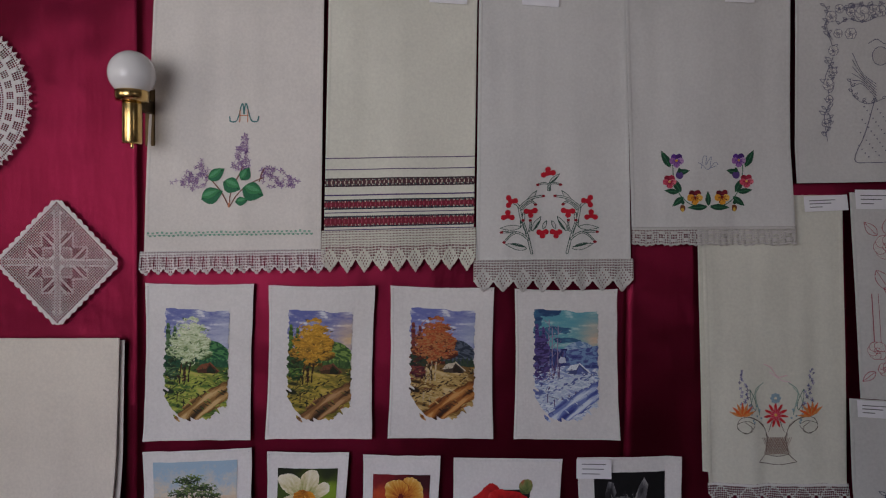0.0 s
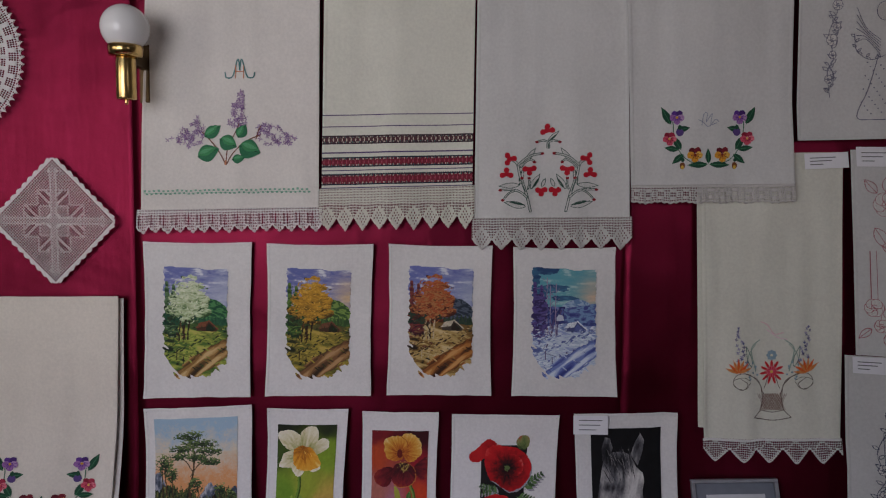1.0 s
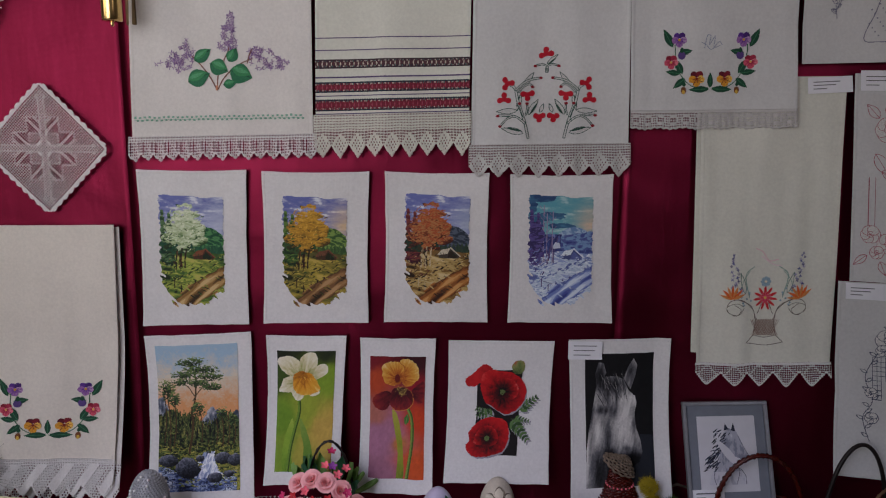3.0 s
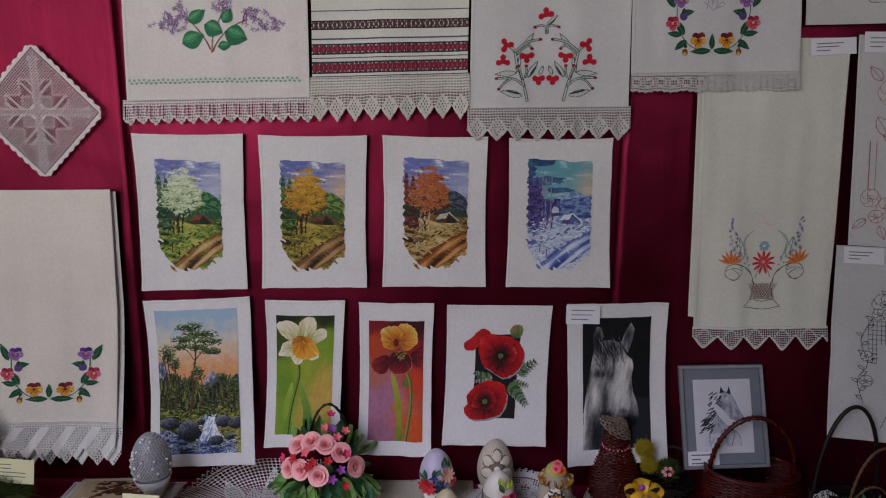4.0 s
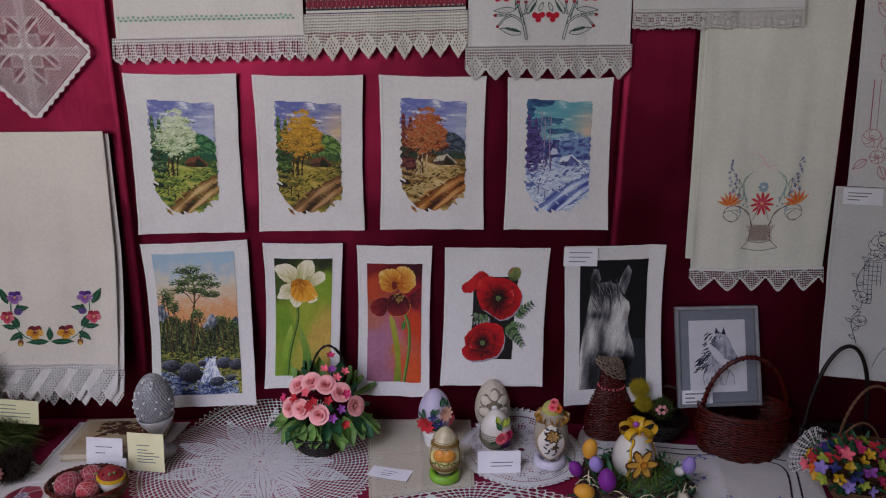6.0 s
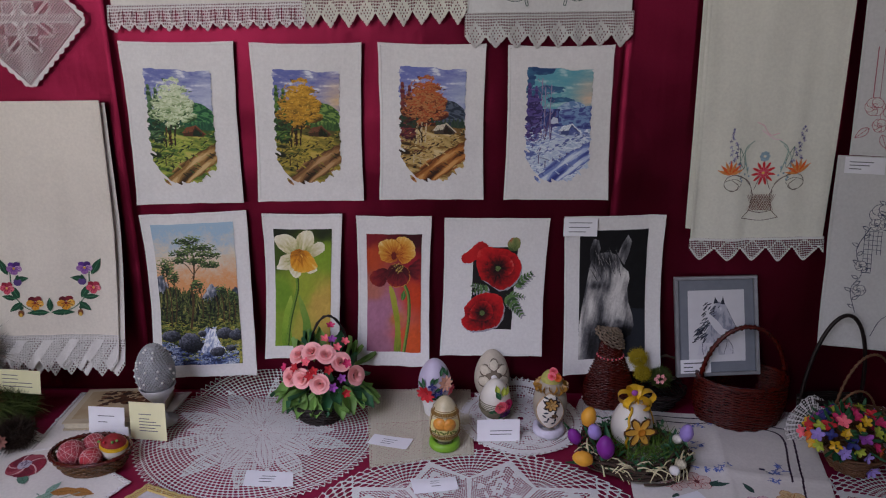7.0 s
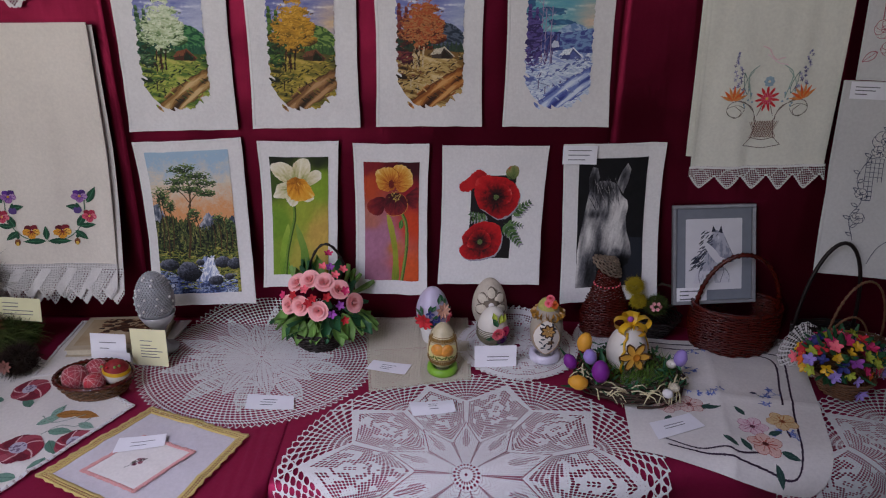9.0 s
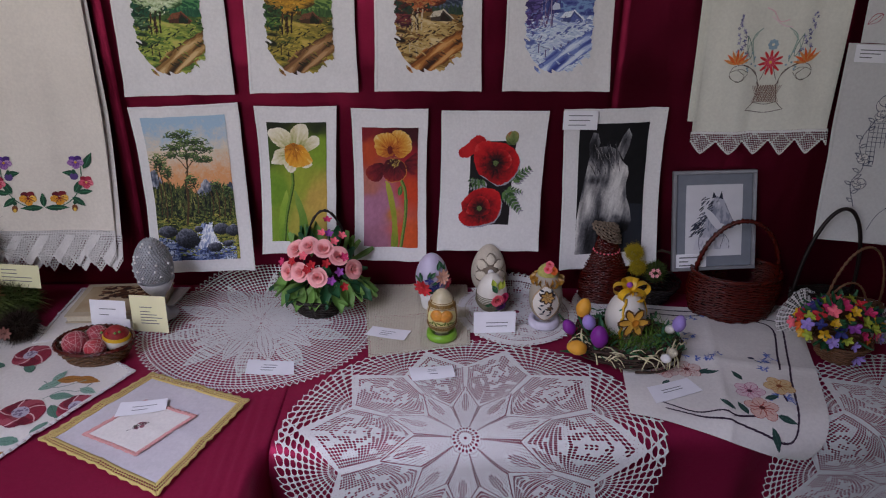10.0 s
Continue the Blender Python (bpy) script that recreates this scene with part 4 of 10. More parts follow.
def towel_outline():
    grey = "747488"
    sh = TOWELS["angel"]
    t = hung_cloth("stencilled_cloth", sh, LINEN_GREY, "grey-white cloth with black outlined flowers and bell shape", "cloth", "outline cloths", "lrb", 0.008)
    p = Pattern(1440, 0, 1600, 300, 0.8)
    vine(p, [(1462, 250), (1456, 205), (1466, 180), (1456, 140), (1470, 95), (1458, 40), (1490, 15), (1540, 10)], grey, 16, 12)
    for pts in ([(1452, 8), (1462, 26), (1454, 48), (1468, 70)], [(1490, 20), (1510, 8), (1536, 14), (1560, 6)], [(1478, 44), (1496, 34), (1520, 40), (1546, 30)], [(1456, 190), (1468, 214), (1458, 240)], [(1460, 110), (1474, 128), (1462, 150)]):
        vine(p, pts, grey, 9, 8)
    for x, y, r in ((1480, 16, 7), (1500, 22, 7), (1540, 18, 8), (1478, 60, 7), (1464, 176, 6), (1458, 218, 6), (1470, 128, 6)):
        outline_rose(p, x, y, r, grey)
    for x, y, r in ((1466, 30, 9), (1520, 24, 12), (1462, 150, 9), (1470, 90, 8), (1552, 20, 9), (1500, 60, 9)):
        outline_rose(p, x, y, r, grey)
    p.curve([(1542, 180), (1526, 240), (1508, 284), (1530, 290), (1580, 284), (1575, 240), (1566, 180)], 1.4, grey)
    for k in range(40):
        a = k / 40
        x, y = 1514 + 60 * ((k * 7) % 10) / 10 + (1 - a) * 10, 190 + 92 * a
        p.ell(x, y, 1.3, 1.3, 0, grey)
    for k in range(6):
        p.curve([(1545, 150 + k * 5), (1520, 130 + k * 4), (1503, 95 + k * 12)], 1.0, grey)
    vine(p, [(1500, 140), (1505, 170), (1530, 185), (1560, 175)], grey, 10, 8)
    p.ell(1552, 100, 15, 17, 0, grey)
    p.ell(1552, 100, 13.8, 15.8, 0, "c9c7c4")
    p.curve([(1530, 78), (1545, 70), (1560, 78), (1575, 68), (1580, 80), (1562, 80)], 1.2, grey)
    stitch_on("outline_pattern", p, sh, (1404, -95, 1722, 325), t)

    pinkish = "b06a74"
    sh = TOWELS["pink"]
    t = hung_cloth("stencilled_cloth", sh, LINEN_GREY, "grey-white cloth with a pink outline pattern of roses", "cloth", "outline cloths", "lb", 0.008)
    p = Pattern(1510, 60, 1640, 400, 0.8)
    for x in (1531, 1541):
        p.line([(x, 220), (x, 300)], 1.1, pinkish)
    for x, y, r in ((1560, 140, 20), (1535, 315, 14), (1562, 330, 16), (1590, 110, 14), (1545, 345, 10)):
        outline_rose(p, x, y, r, pinkish)
    for x, y, ln, w, a in ((1545, 120, 30, 16, 130), (1560, 118, 30, 16, 80), (1540, 180, 44, 20, -60), (1550, 210, 34, 18, -20), (1560, 290, 30, 14, 60), (1530, 350, 26, 12, 220), (1550, 360, 24, 12, -70), (1575, 300, 30, 14, 40)):
        p.leaf(x, y, ln, w, a, None, pinkish, pinkish)
    stitch_on("outline_pattern", p, sh, (1506, 45, 1722, 395), t)

    blue = "474c63"
    sh = TOWELS["black"]
    t = hung_cloth("stencilled_cloth", sh, LINEN_GREY, "grey-white cloth with a blue-black outline pattern of roses and trellis", "cloth", "outline cloths", "lb", 0.008)
    p = Pattern(1490, 440, 1640, 735, 0.8)
    for k in range(5):
        p.line([(1524 + k * 6, 535), (1524 + k * 6, 575 if k > 2 else 605)], 1.0, blue)
    for k in range(10):
        p.line([(1524, 535 + k * 8), (1548 if k < 5 else 1536, 535 + k * 8)], 1.0, blue)
    vine(p, [(1522, 680), (1512, 640), (1524, 610), (1514, 570), (1530, 530), (1540, 500), (1560, 470)], blue, 16, 11)
    for x, y, r in ((1545, 505, 17), (1538, 523, 9), (1552, 522, 9), (1522, 596, 8), (1524, 640, 9), (1568, 480, 12)):
        outline_rose(p, x, y, r, blue)
    p.curve([(1548, 720), (1560, 690), (1590, 660)], 1.0, blue)
    stitch_on("outline_pattern", p, sh, (1472, 406, 1708, 745), t)


for make in (towel_lilac, towel_striped, towel_red, towel_pansy, towel_left, towel_basket, towel_outline):
    make()

# printed name cards pinned to the towels
paper_tag(TOWELS["striped"], 0.81, 0.158, 0.098, 0.075, -3, [(0.3, 0.55, 0.80)])
paper_tag(TOWELS["red"], 0.42, 0.160, 0.096, 0.06, -4, [])
paper_tag(TOWELS["pansy"], 0.69, 0.178, 0.075, 0.045, -2, [(0.25, 0.6, 0.62)])
paper_tag(TOWELS["basket"], 0.88, 0.030, 0.108, 0.040, 3, THREE_BARS)
paper_tag(TOWELS["pink"], 0.19, 0.035, 0.105, 0.050, 0, THREE_BARS)
paper_tag(TOWELS["black"], 0.16, 0.045, 0.088, 0.040, 0, THREE_BARS)

# ---- stitched pictures ----
CREASED = "white canvas stitched with %s"


def canvas_thing(key, what, material=None):
    sh = CANVASES[key]
    t = hung_cloth("stitched_picture", sh, material or CANVAS, CREASED % what, "picture", "stitched pictures", "lrtb", 0.008)
    for u in (0.025, 0.975):
        c = sh.at(u, 0.02, 0.001)
        bm = bmesh.new()
        bmesh.ops.create_uvsphere(bm, u_segments=8, v_segments=5, radius=0.0016)
        bmesh.ops.scale(bm, vec=(1, 0.5, 1), verts=bm.verts)
        bmesh.ops.translate(bm, vec=c, verts=bm.verts)
        part("pin", bm, PIN, t)
    return sh, t


PIN = simple("steel_pin", (0.6, 0.6, 0.6), 0.35, metal=0.5, bump=0)


def mixc(a, b, k):
    a, b = np.array(srgb(a) if isinstance(a, str) else a), np.array(srgb(b) if isinstance(b, str) else b)
    k = np.clip(k, 0, 1)[..., None]
    return a * (1 - k) + b * k


def tone(colours, value):
    """Colours picked by a field from 0 to 1, with soft steps between them."""
    c = np.array([srgb(h) for h in colours])
    v = np.clip(value, 0, 0.9999) * (len(c) - 1)
    i = v.astype(int)
    f = np.clip((v - i - 0.3) / 0.4, 0, 1)[..., None]
    return c[i] * (1 - f) + c[i + 1] * f


def spread(n, lo=0.25, hi=0.75):
    return (n - lo) / (hi - lo)


def season(key, box, what, pal, bare=False):
    """A valley with trees, a cottage and a cart track, after one pattern in four colourings."""
    sh, t = canvas_thing(key, what)
    p = Pattern(-6, -4, 126, 204, 0.8, seed=len(key) + 3)
    x, y = p.x, p.y

    def lay(mask, colours, value):
        p.rgb[mask] = tone(colours, value)[mask]

    n1 = value_noise(x, y, 0.05, 1)
    streak = value_noise(x * 0.7 - y * 0.3, y * 2.4, 0.07, 5, 5)
    p.on[:] = True
    fleck = value_noise(x - y * 0.3, y * 2.0, 0.20, 61, 3)
    p.rgb[:] = mixc(pal["sky"], pal["cloud"], 0.10 + 0.40 * x / 120 + 0.36 * (y - 10) / 80 + 1.1 * (streak - 0.5) + 0.5 * (fleck - 0.5))
    p.rgb[:] = mixc(p.rgb, "dfe2ea" if not bare else "a8cdd0", spread(streak + 0.3 * (fleck - 0.5), 0.58, 0.78))
    glow = np.exp(-(((x - 112) / 24) ** 2 + ((y - 52) / 30) ** 2)) * (0.55 + 0.9 * (streak - 0.35))
    p.rgb[:] = p.rgb * (1 - np.clip(glow, 0, 1)[..., None]) + np.array(srgb(pal["glow"])) * np.clip(glow, 0, 1)[..., None]
    if bare:
        for cx, cy, rx, ry in ((16, 6, 30, 8), (6, 22, 10, 14), (40, 39, 34, 7), (62, 56, 22, 5), (14, 52, 16, 8)):
            cloud = ((x - cx) / rx) ** 2 + ((y - cy) / ry) ** 2 + 2.2 * (streak - 0.5) < 1
            lay(cloud, ["2c4a74", "3a6488", "4a7c9c"], spread(streak))
    ridge = 56 + 26 * np.abs((x - 84) / 40) ** 1.5 + 7 * (n1 - 0.5)
    hill = (y > ridge) & (x > 54)
    lay(hill, [pal["hill_dark"], pal["hill"], pal["hill_dark"], pal["hill"], pal["hill_dark"]], spread(value_noise(x * 0.8, (y - x * 0.25) * 1.8, 0.06, 7)))
    treetop = 88 + 7 * np.abs(np.sin(x * 0.42)) + 6 * (n1 - 0.5)
    lay((y > treetop) & (x > 58), pal["wood"] + [pal["hill_dark"]], spread(value_noise(x * 2.2, y * 0.7, 0.10, 11)))
    ground = y > 103 + 3 * np.sin(x * 0.07) + 4 * (n1 - 0.5)
    sweep = value_noise((x + y * 0.6) * 0.45, (y - x * 0.22) * 2.2, 0.07, 13, 5)
    sweep = sweep + 0.10 * np.exp(-(((x - 84) / 34) ** 2 + ((y - 128) / 12) ** 2)) - 0.10 * np.exp(-(((x - 10) / 26) ** 2 + ((y - 130) / 26) ** 2))
    lay(ground, [pal["dark"][0], pal["field_dark"], pal["grass"][2], pal["field"], pal["grass"][0], pal["grass"][3]], spread(sweep, 0.22, 0.74))
    # firs at the edge
    fir = value_noise(x * 0.8, y * 2.6, 0.10, 17)
    for cx, top in ((7, 28), (19, 34)):
        for k in range(9):
            cy, rx = top + 10 * k, 3 + 0.9 * k
            tier = ((x - cx) / rx) ** 2 + ((y - cy - 5) / 7) ** 2 + 2.0 * (fir - 0.5) < 1
            lay(tier, [pal["fir"][3], pal["fir"][0], pal["fir"][1], pal["fir"][2]], 0.45 + 0.45 * (cy + 5 - y) / 7 + 1.2 * (fir - 0.5))
    lay((x < 62) & (y > 72 + 12 * (n1 - 0.5)) & ~ground, [pal["dark"][0], pal["wood"][0], pal["wood"][1], pal["dark"][1]], spread(value_noise(x * 1.6, y * 0.8, 0.12, 71)))
    # large tree
    clump = value_noise(x * 0.9 + y * 0.2, y * 1.9, 0.085, 23, 5)
    p.curve([(36, 124), (40, 100), (46, 80)], 2.8, pal["trunk"])
    p.curve([(46, 124), (48, 100), (55, 78)], 2.2, pal["trunk"])
    if bare:
        for a, top in ((8, 62), (28, 20), (34, 34), (44, 30), (22, 50)):
            p.line([(a, 125), (a + 1, top)], 1.5, "9a8ca8")
            for b in range(6):
                p.line([(a, top + 8 + b * 9), (a + (7 if b % 2 else -7), top + b * 9)], 0.9, "8a7c9c")
        lay(((((x - 14) / 17) ** 2 + ((y - 84) / 40) ** 2) < 1.15 - 1.2 * (clump - 0.3)) & (x < 34), pal["crown"], spread(clump))
        lay((y > 66) & (y < 100) & (x > 60) & (y > 74 + 8 * (clump - 0.5) - 0.16 * (x - 60)), ["3a3f84", "54609c", "7a9ac4", "4a5494"], spread(clump))
        p.poly([(46, 92), (50, 85), (58, 87), (60, 96), (46, 97)], "c8cfe0", 0.1)
    else:
        whole = ((x - 46) / 35) ** 2 + ((y - 63) / 38) ** 2 + 2.4 * (clump - 0.5) < 0.9
        lay(whole, [pal["crown"][-1], pal["crown"][-2], pal["crown"][-3]], spread(clump + 0.4 * (fleck - 0.5)))
        for cx, cy, rx, ry in ((20, 62, 11, 7), (74, 60, 11, 7), (14, 80, 10, 7), (80, 80, 9, 6), (50, 27, 11, 8), (42, 36, 14, 8), (58, 37, 14, 8), (34, 47, 14, 8), (52, 48, 17, 9), (66, 51, 13, 8), (28, 59, 14, 8), (46, 60, 17, 9), (64, 63, 15, 8),
                               (24, 71, 13, 8), (42, 73, 16, 9), (60, 75, 16, 8), (74, 72, 9, 6), (28, 84, 14, 7), (48, 86, 17, 7), (66, 87, 12, 6), (38, 95, 14, 5)):
            pad = ((x - cx) / rx) ** 2 + ((y - cy) / (ry * 1.15)) ** 2 + 3.6 * (clump - 0.5) + 1.6 * (fleck - 0.5) < 0.95
            lay(pad, pal["crown"][::-1], 0.54 + 0.34 * (cy - y) / ry + 1.5 * (clump - 0.5) + 0.9 * (fleck - 0.5) - 0.14 * (y - 50) / 40)
        p.dabs(lambda u, v: ((u - 46) / 36) ** 2 + ((v - 60) / 42) ** 2 < 1, 150, 3.6, 1.5, pal["crown"][:3], -30, 50)
        p.dabs(lambda u, v: ((u - 46) / 34) ** 2 + ((v - 72) / 34) ** 2 < 1 and math.sin(v * 0.55 + u * 0.12) > 0.4, 60, 5, 1.4, [pal["crown"][-1], pal["crown"][-2]], 4, 30)
        for a, b, top in ((30, 132, 98), (38, 136, 96), (46, 130, 98)):
            p.curve([(a, b), (a + 1, (b + top) / 2), (a + 3, top)], 2.6, pal["trunk"], 0.3)
    # cottage
    p.poly([(62, 109), (68, 101), (84, 98), (100, 112), (98, 117), (62, 115)], pal["roof_dark"])
    p.poly([(59, 110), (68, 100), (84, 97), (78, 108)], pal["roof"], 0.3)
    p.poly([(79, 110), (84, 102), (95, 112), (94, 116), (79, 115)], pal["dark"][0])
    p.line([(84, 97), (101, 113)], 2.0, pal["roof"])
    p.dabs(lambda u, v: 60 < u < 116 and 106 < v < 118, 40, 5, 1.6, pal["wood"] + pal["dark"], 80, 20)
    # shrubs, hedges and fence
    p.dabs(lambda u, v: abs(u - 36) < 9 - (124 - v) * 0.22 and 100 < v < 130, 60, 9, 1.8, pal["bush"], 80, 22)
    p.dabs(lambda u, v: abs(v - (162 - u * 0.42 + 3 * math.sin(u * 0.4))) < 3.5 and u < 116, 90, 7, 2.2, pal["dark"], -25, 18)
    p.dabs(lambda u, v: abs(v - (128 + 4 * math.sin(u * 0.2))) < 4 and u < 60, 34, 7, 2.2, pal["dark"], -10, 18)
    p.dabs(lambda u, v: 150 < v < 190 and u < 58 and math.sin(u * 0.3 + v * 0.25) > 0.5, 40, 6, 1.8, pal["dark"], -20, 18)
    p.dabs(lambda u, v: u < 44 and 96 < v < 150, 60, 7, 1.6, pal["dark"] + [pal["fir"][0]], -30, 40)
    p.dabs(lambda u, v: u < 22 and 30 < v < 130, 70, 6, 1.5, pal["fir"], -15, 30)
    p.dabs(lambda u, v: 112 < v < 176 and u < 110 and v < 178 - 0.3 * u, 150, 5, 1.3, pal["grass"], -10, 22)
    for a, b in ((52, 158), (64, 153), (76, 148), (38, 163), (26, 152)):
        p.line([(a, b), (a, b + 14)], 2.2, pal["trunk"])
    p.line([(26, 155), (52, 163), (64, 157), (78, 151)], 0.9, pal["trunk"])
    # cart track
    far = 120 - x
    across = (y - 143 - 0.50 * far - 0.0035 * far ** 2) / (15 + 0.18 * far)
    rut = value_noise((x * 0.78 - y * 0.62) * 0.26, (y * 0.78 + x * 0.62) * 1.4, 0.12, 29, 4)
    track = np.abs(across) < 1.0 + 1.4 * (rut - 0.5)
    lay(track, [pal["road"][4], pal["road"][2], pal["road"][1], pal["road"][0], pal["road"][3]], 0.56 + 0.30 * np.cos(across * 6.5 + 2.6) + 1.3 * (rut - 0.5))
    p.dabs(lambda u, v: abs((v - 143 - 0.50 * (120 - u) - 0.0035 * (120 - u) ** 2) / (15 + 0.18 * (120 - u)) + 1.1) < 0.3, 40, 7, 2.0, pal["dark"] + pal["grass"][:2], 32, 14)
    p.dabs(lambda u, v: abs((v - 143 - 0.50 * (120 - u) - 0.0035 * (120 - u) ** 2) / (15 + 0.18 * (120 - u)) - 0.05) < 0.22, 40, 9, 1.8, pal["dark"] + pal["grass"][1:3], 34, 10)
    # brushed, ragged outline
    rag = value_noise(x * 0.25, y * 1.6, 0.16, 21, 2) - 0.5
    slant = value_noise((x + y * 1.3) * 0.2, (x - y) * 1.4, 0.10, 41, 2) - 0.5
    keep = (x > 2 + 8 * rag) & (x < 117 + 6 * rag) & (y > 3 + 12 * value_noise(x * 0.3, y * 2, 0.12, 51, 2) - 5) & (y < 197 + 16 * slant)
    keep &= (y < 146 + 2.1 * x + 60 * slant) & (y < 163 + (118 - x) * 0.98 + 44 * slant)
    p.on &= keep
    rx, ry = REGION[key]
    bx0, by0, bx1, by1 = box
    stitch_on("cross_stitch", p, sh, (bx0 - rx, by0 - ry, bx1 - rx, by1 - ry), t, "cross-stitched " + what)


REGION = {"spring": (290, 542), "summer": (507, 544), "autumn": (724, 541), "winter": (942, 544)}
season("spring", (257.5, 501, 448, 778), "a spring valley", dict(
    sky="6f78b4", cloud="c3c9dd", glow="b5bcd4", hill="4f8a52", hill_dark="1f5138", field="7f8c3c", field_dark="3f5a2c", wood=["163a2a", "23523a", "2f6444"],
    fir=["2c4a30", "56784e", "8aa07c", "1c3020"], trunk="2e1f18", crown=["e6ead0", "cfdcb8", "b7c79a", "7f9a68", "34502c"], roof="7c4a30", roof_dark="4a2c20", house="5c3a28",
    dark=["1c2a1a", "2c3c22"], grass=["9fae4c", "6f8a3a", "52702e", "b9b45c", "4c6f34"], bush=["5a2c20", "3c2418", "6f4a2c"], road=["b4905a", "8c6838", "5c4424", "d0b27c", "3c2c1c"]))
season("summer", (474, 504, 662, 776), "a golden summer valley", dict(
    sky="666fae", cloud="b4b4c8", glow="d8b98a", hill="7c9a4c", hill_dark="3a5a2e", field="8a7c34", field_dark="55522a", wood=["1f3a20", "35522c", "4a6a34"],
    fir=["2c4a24", "5c7c34", "4a6628", "1c2e18"], trunk="2c1c14", crown=["dcae48", "c8952e", "b0822a", "8a6a24", "4f3c18"], roof="6f4630", roof_dark="46301f", house="8a7458",
    dark=["1f2412", "33331a"], grass=["a8963c", "857a30", "6a6628", "bfa650", "54561f"], bush=["4c2c18", "33200f", "6a4420"], road=["9a7246", "7a5634", "543a22", "b89064", "352414"]))
season("autumn", (690, 506, 874, 775), "an autumn valley", dict(
    sky="6d76b6", cloud="a9afd0", glow="a9b4cc", hill="566070", hill_dark="2c3644", field="b49a5e", field_dark="7c5f34", wood=["1c2c24", "2c3f30", "3a4a3a"],
    fir=["5c2430", "7c3a34", "8a6a44", "3c1c24"], trunk="c2b08c", crown=["c0683a", "a8532e", "b47a4a", "7a3a22", "4a2418"], roof="c6bca6", roof_dark="463c34", house="54443a",
    dark=["2a1f16", "43301e"], grass=["c2a468", "a07c42", "80602f", "d2bc8a", "5c4424"], bush=["43301c", "2c2014", "6a5030"], road=["b4763a", "8c5426", "5c3418", "cf9a5c", "3a2012"]))
season("winter", (910, 511, 1094, 777), "a snowy winter valley", dict(
    sky="5ea3b4", cloud="7ab4b8", glow="e0c2a4", hill="a4bcd4", hill_dark="6c8cb8", field="b4c6dc", field_dark="8aa0cc", wood=["2c3268", "3c4684", "54609c"],
    fir=["4c3a74", "5c4c88", "3c2c60", "7c6aa4"], trunk="5a4c7c", crown=["4a3f7a", "5e5290", "38305f", "6c6098"], roof="dde6f0", roof_dark="4a5484", house="46507c",
    dark=["5c68a4", "7a88bc"], grass=["d0dcea", "b4c4e0", "dfe8f2", "9cacd4", "8c9ccc"], bush=["8a6a7c", "5a4a7c", "6a70a8"], road=["b4c4e4", "7486c4", "4f5ca4", "dbe6f4", "3c468c"]), bare=True)


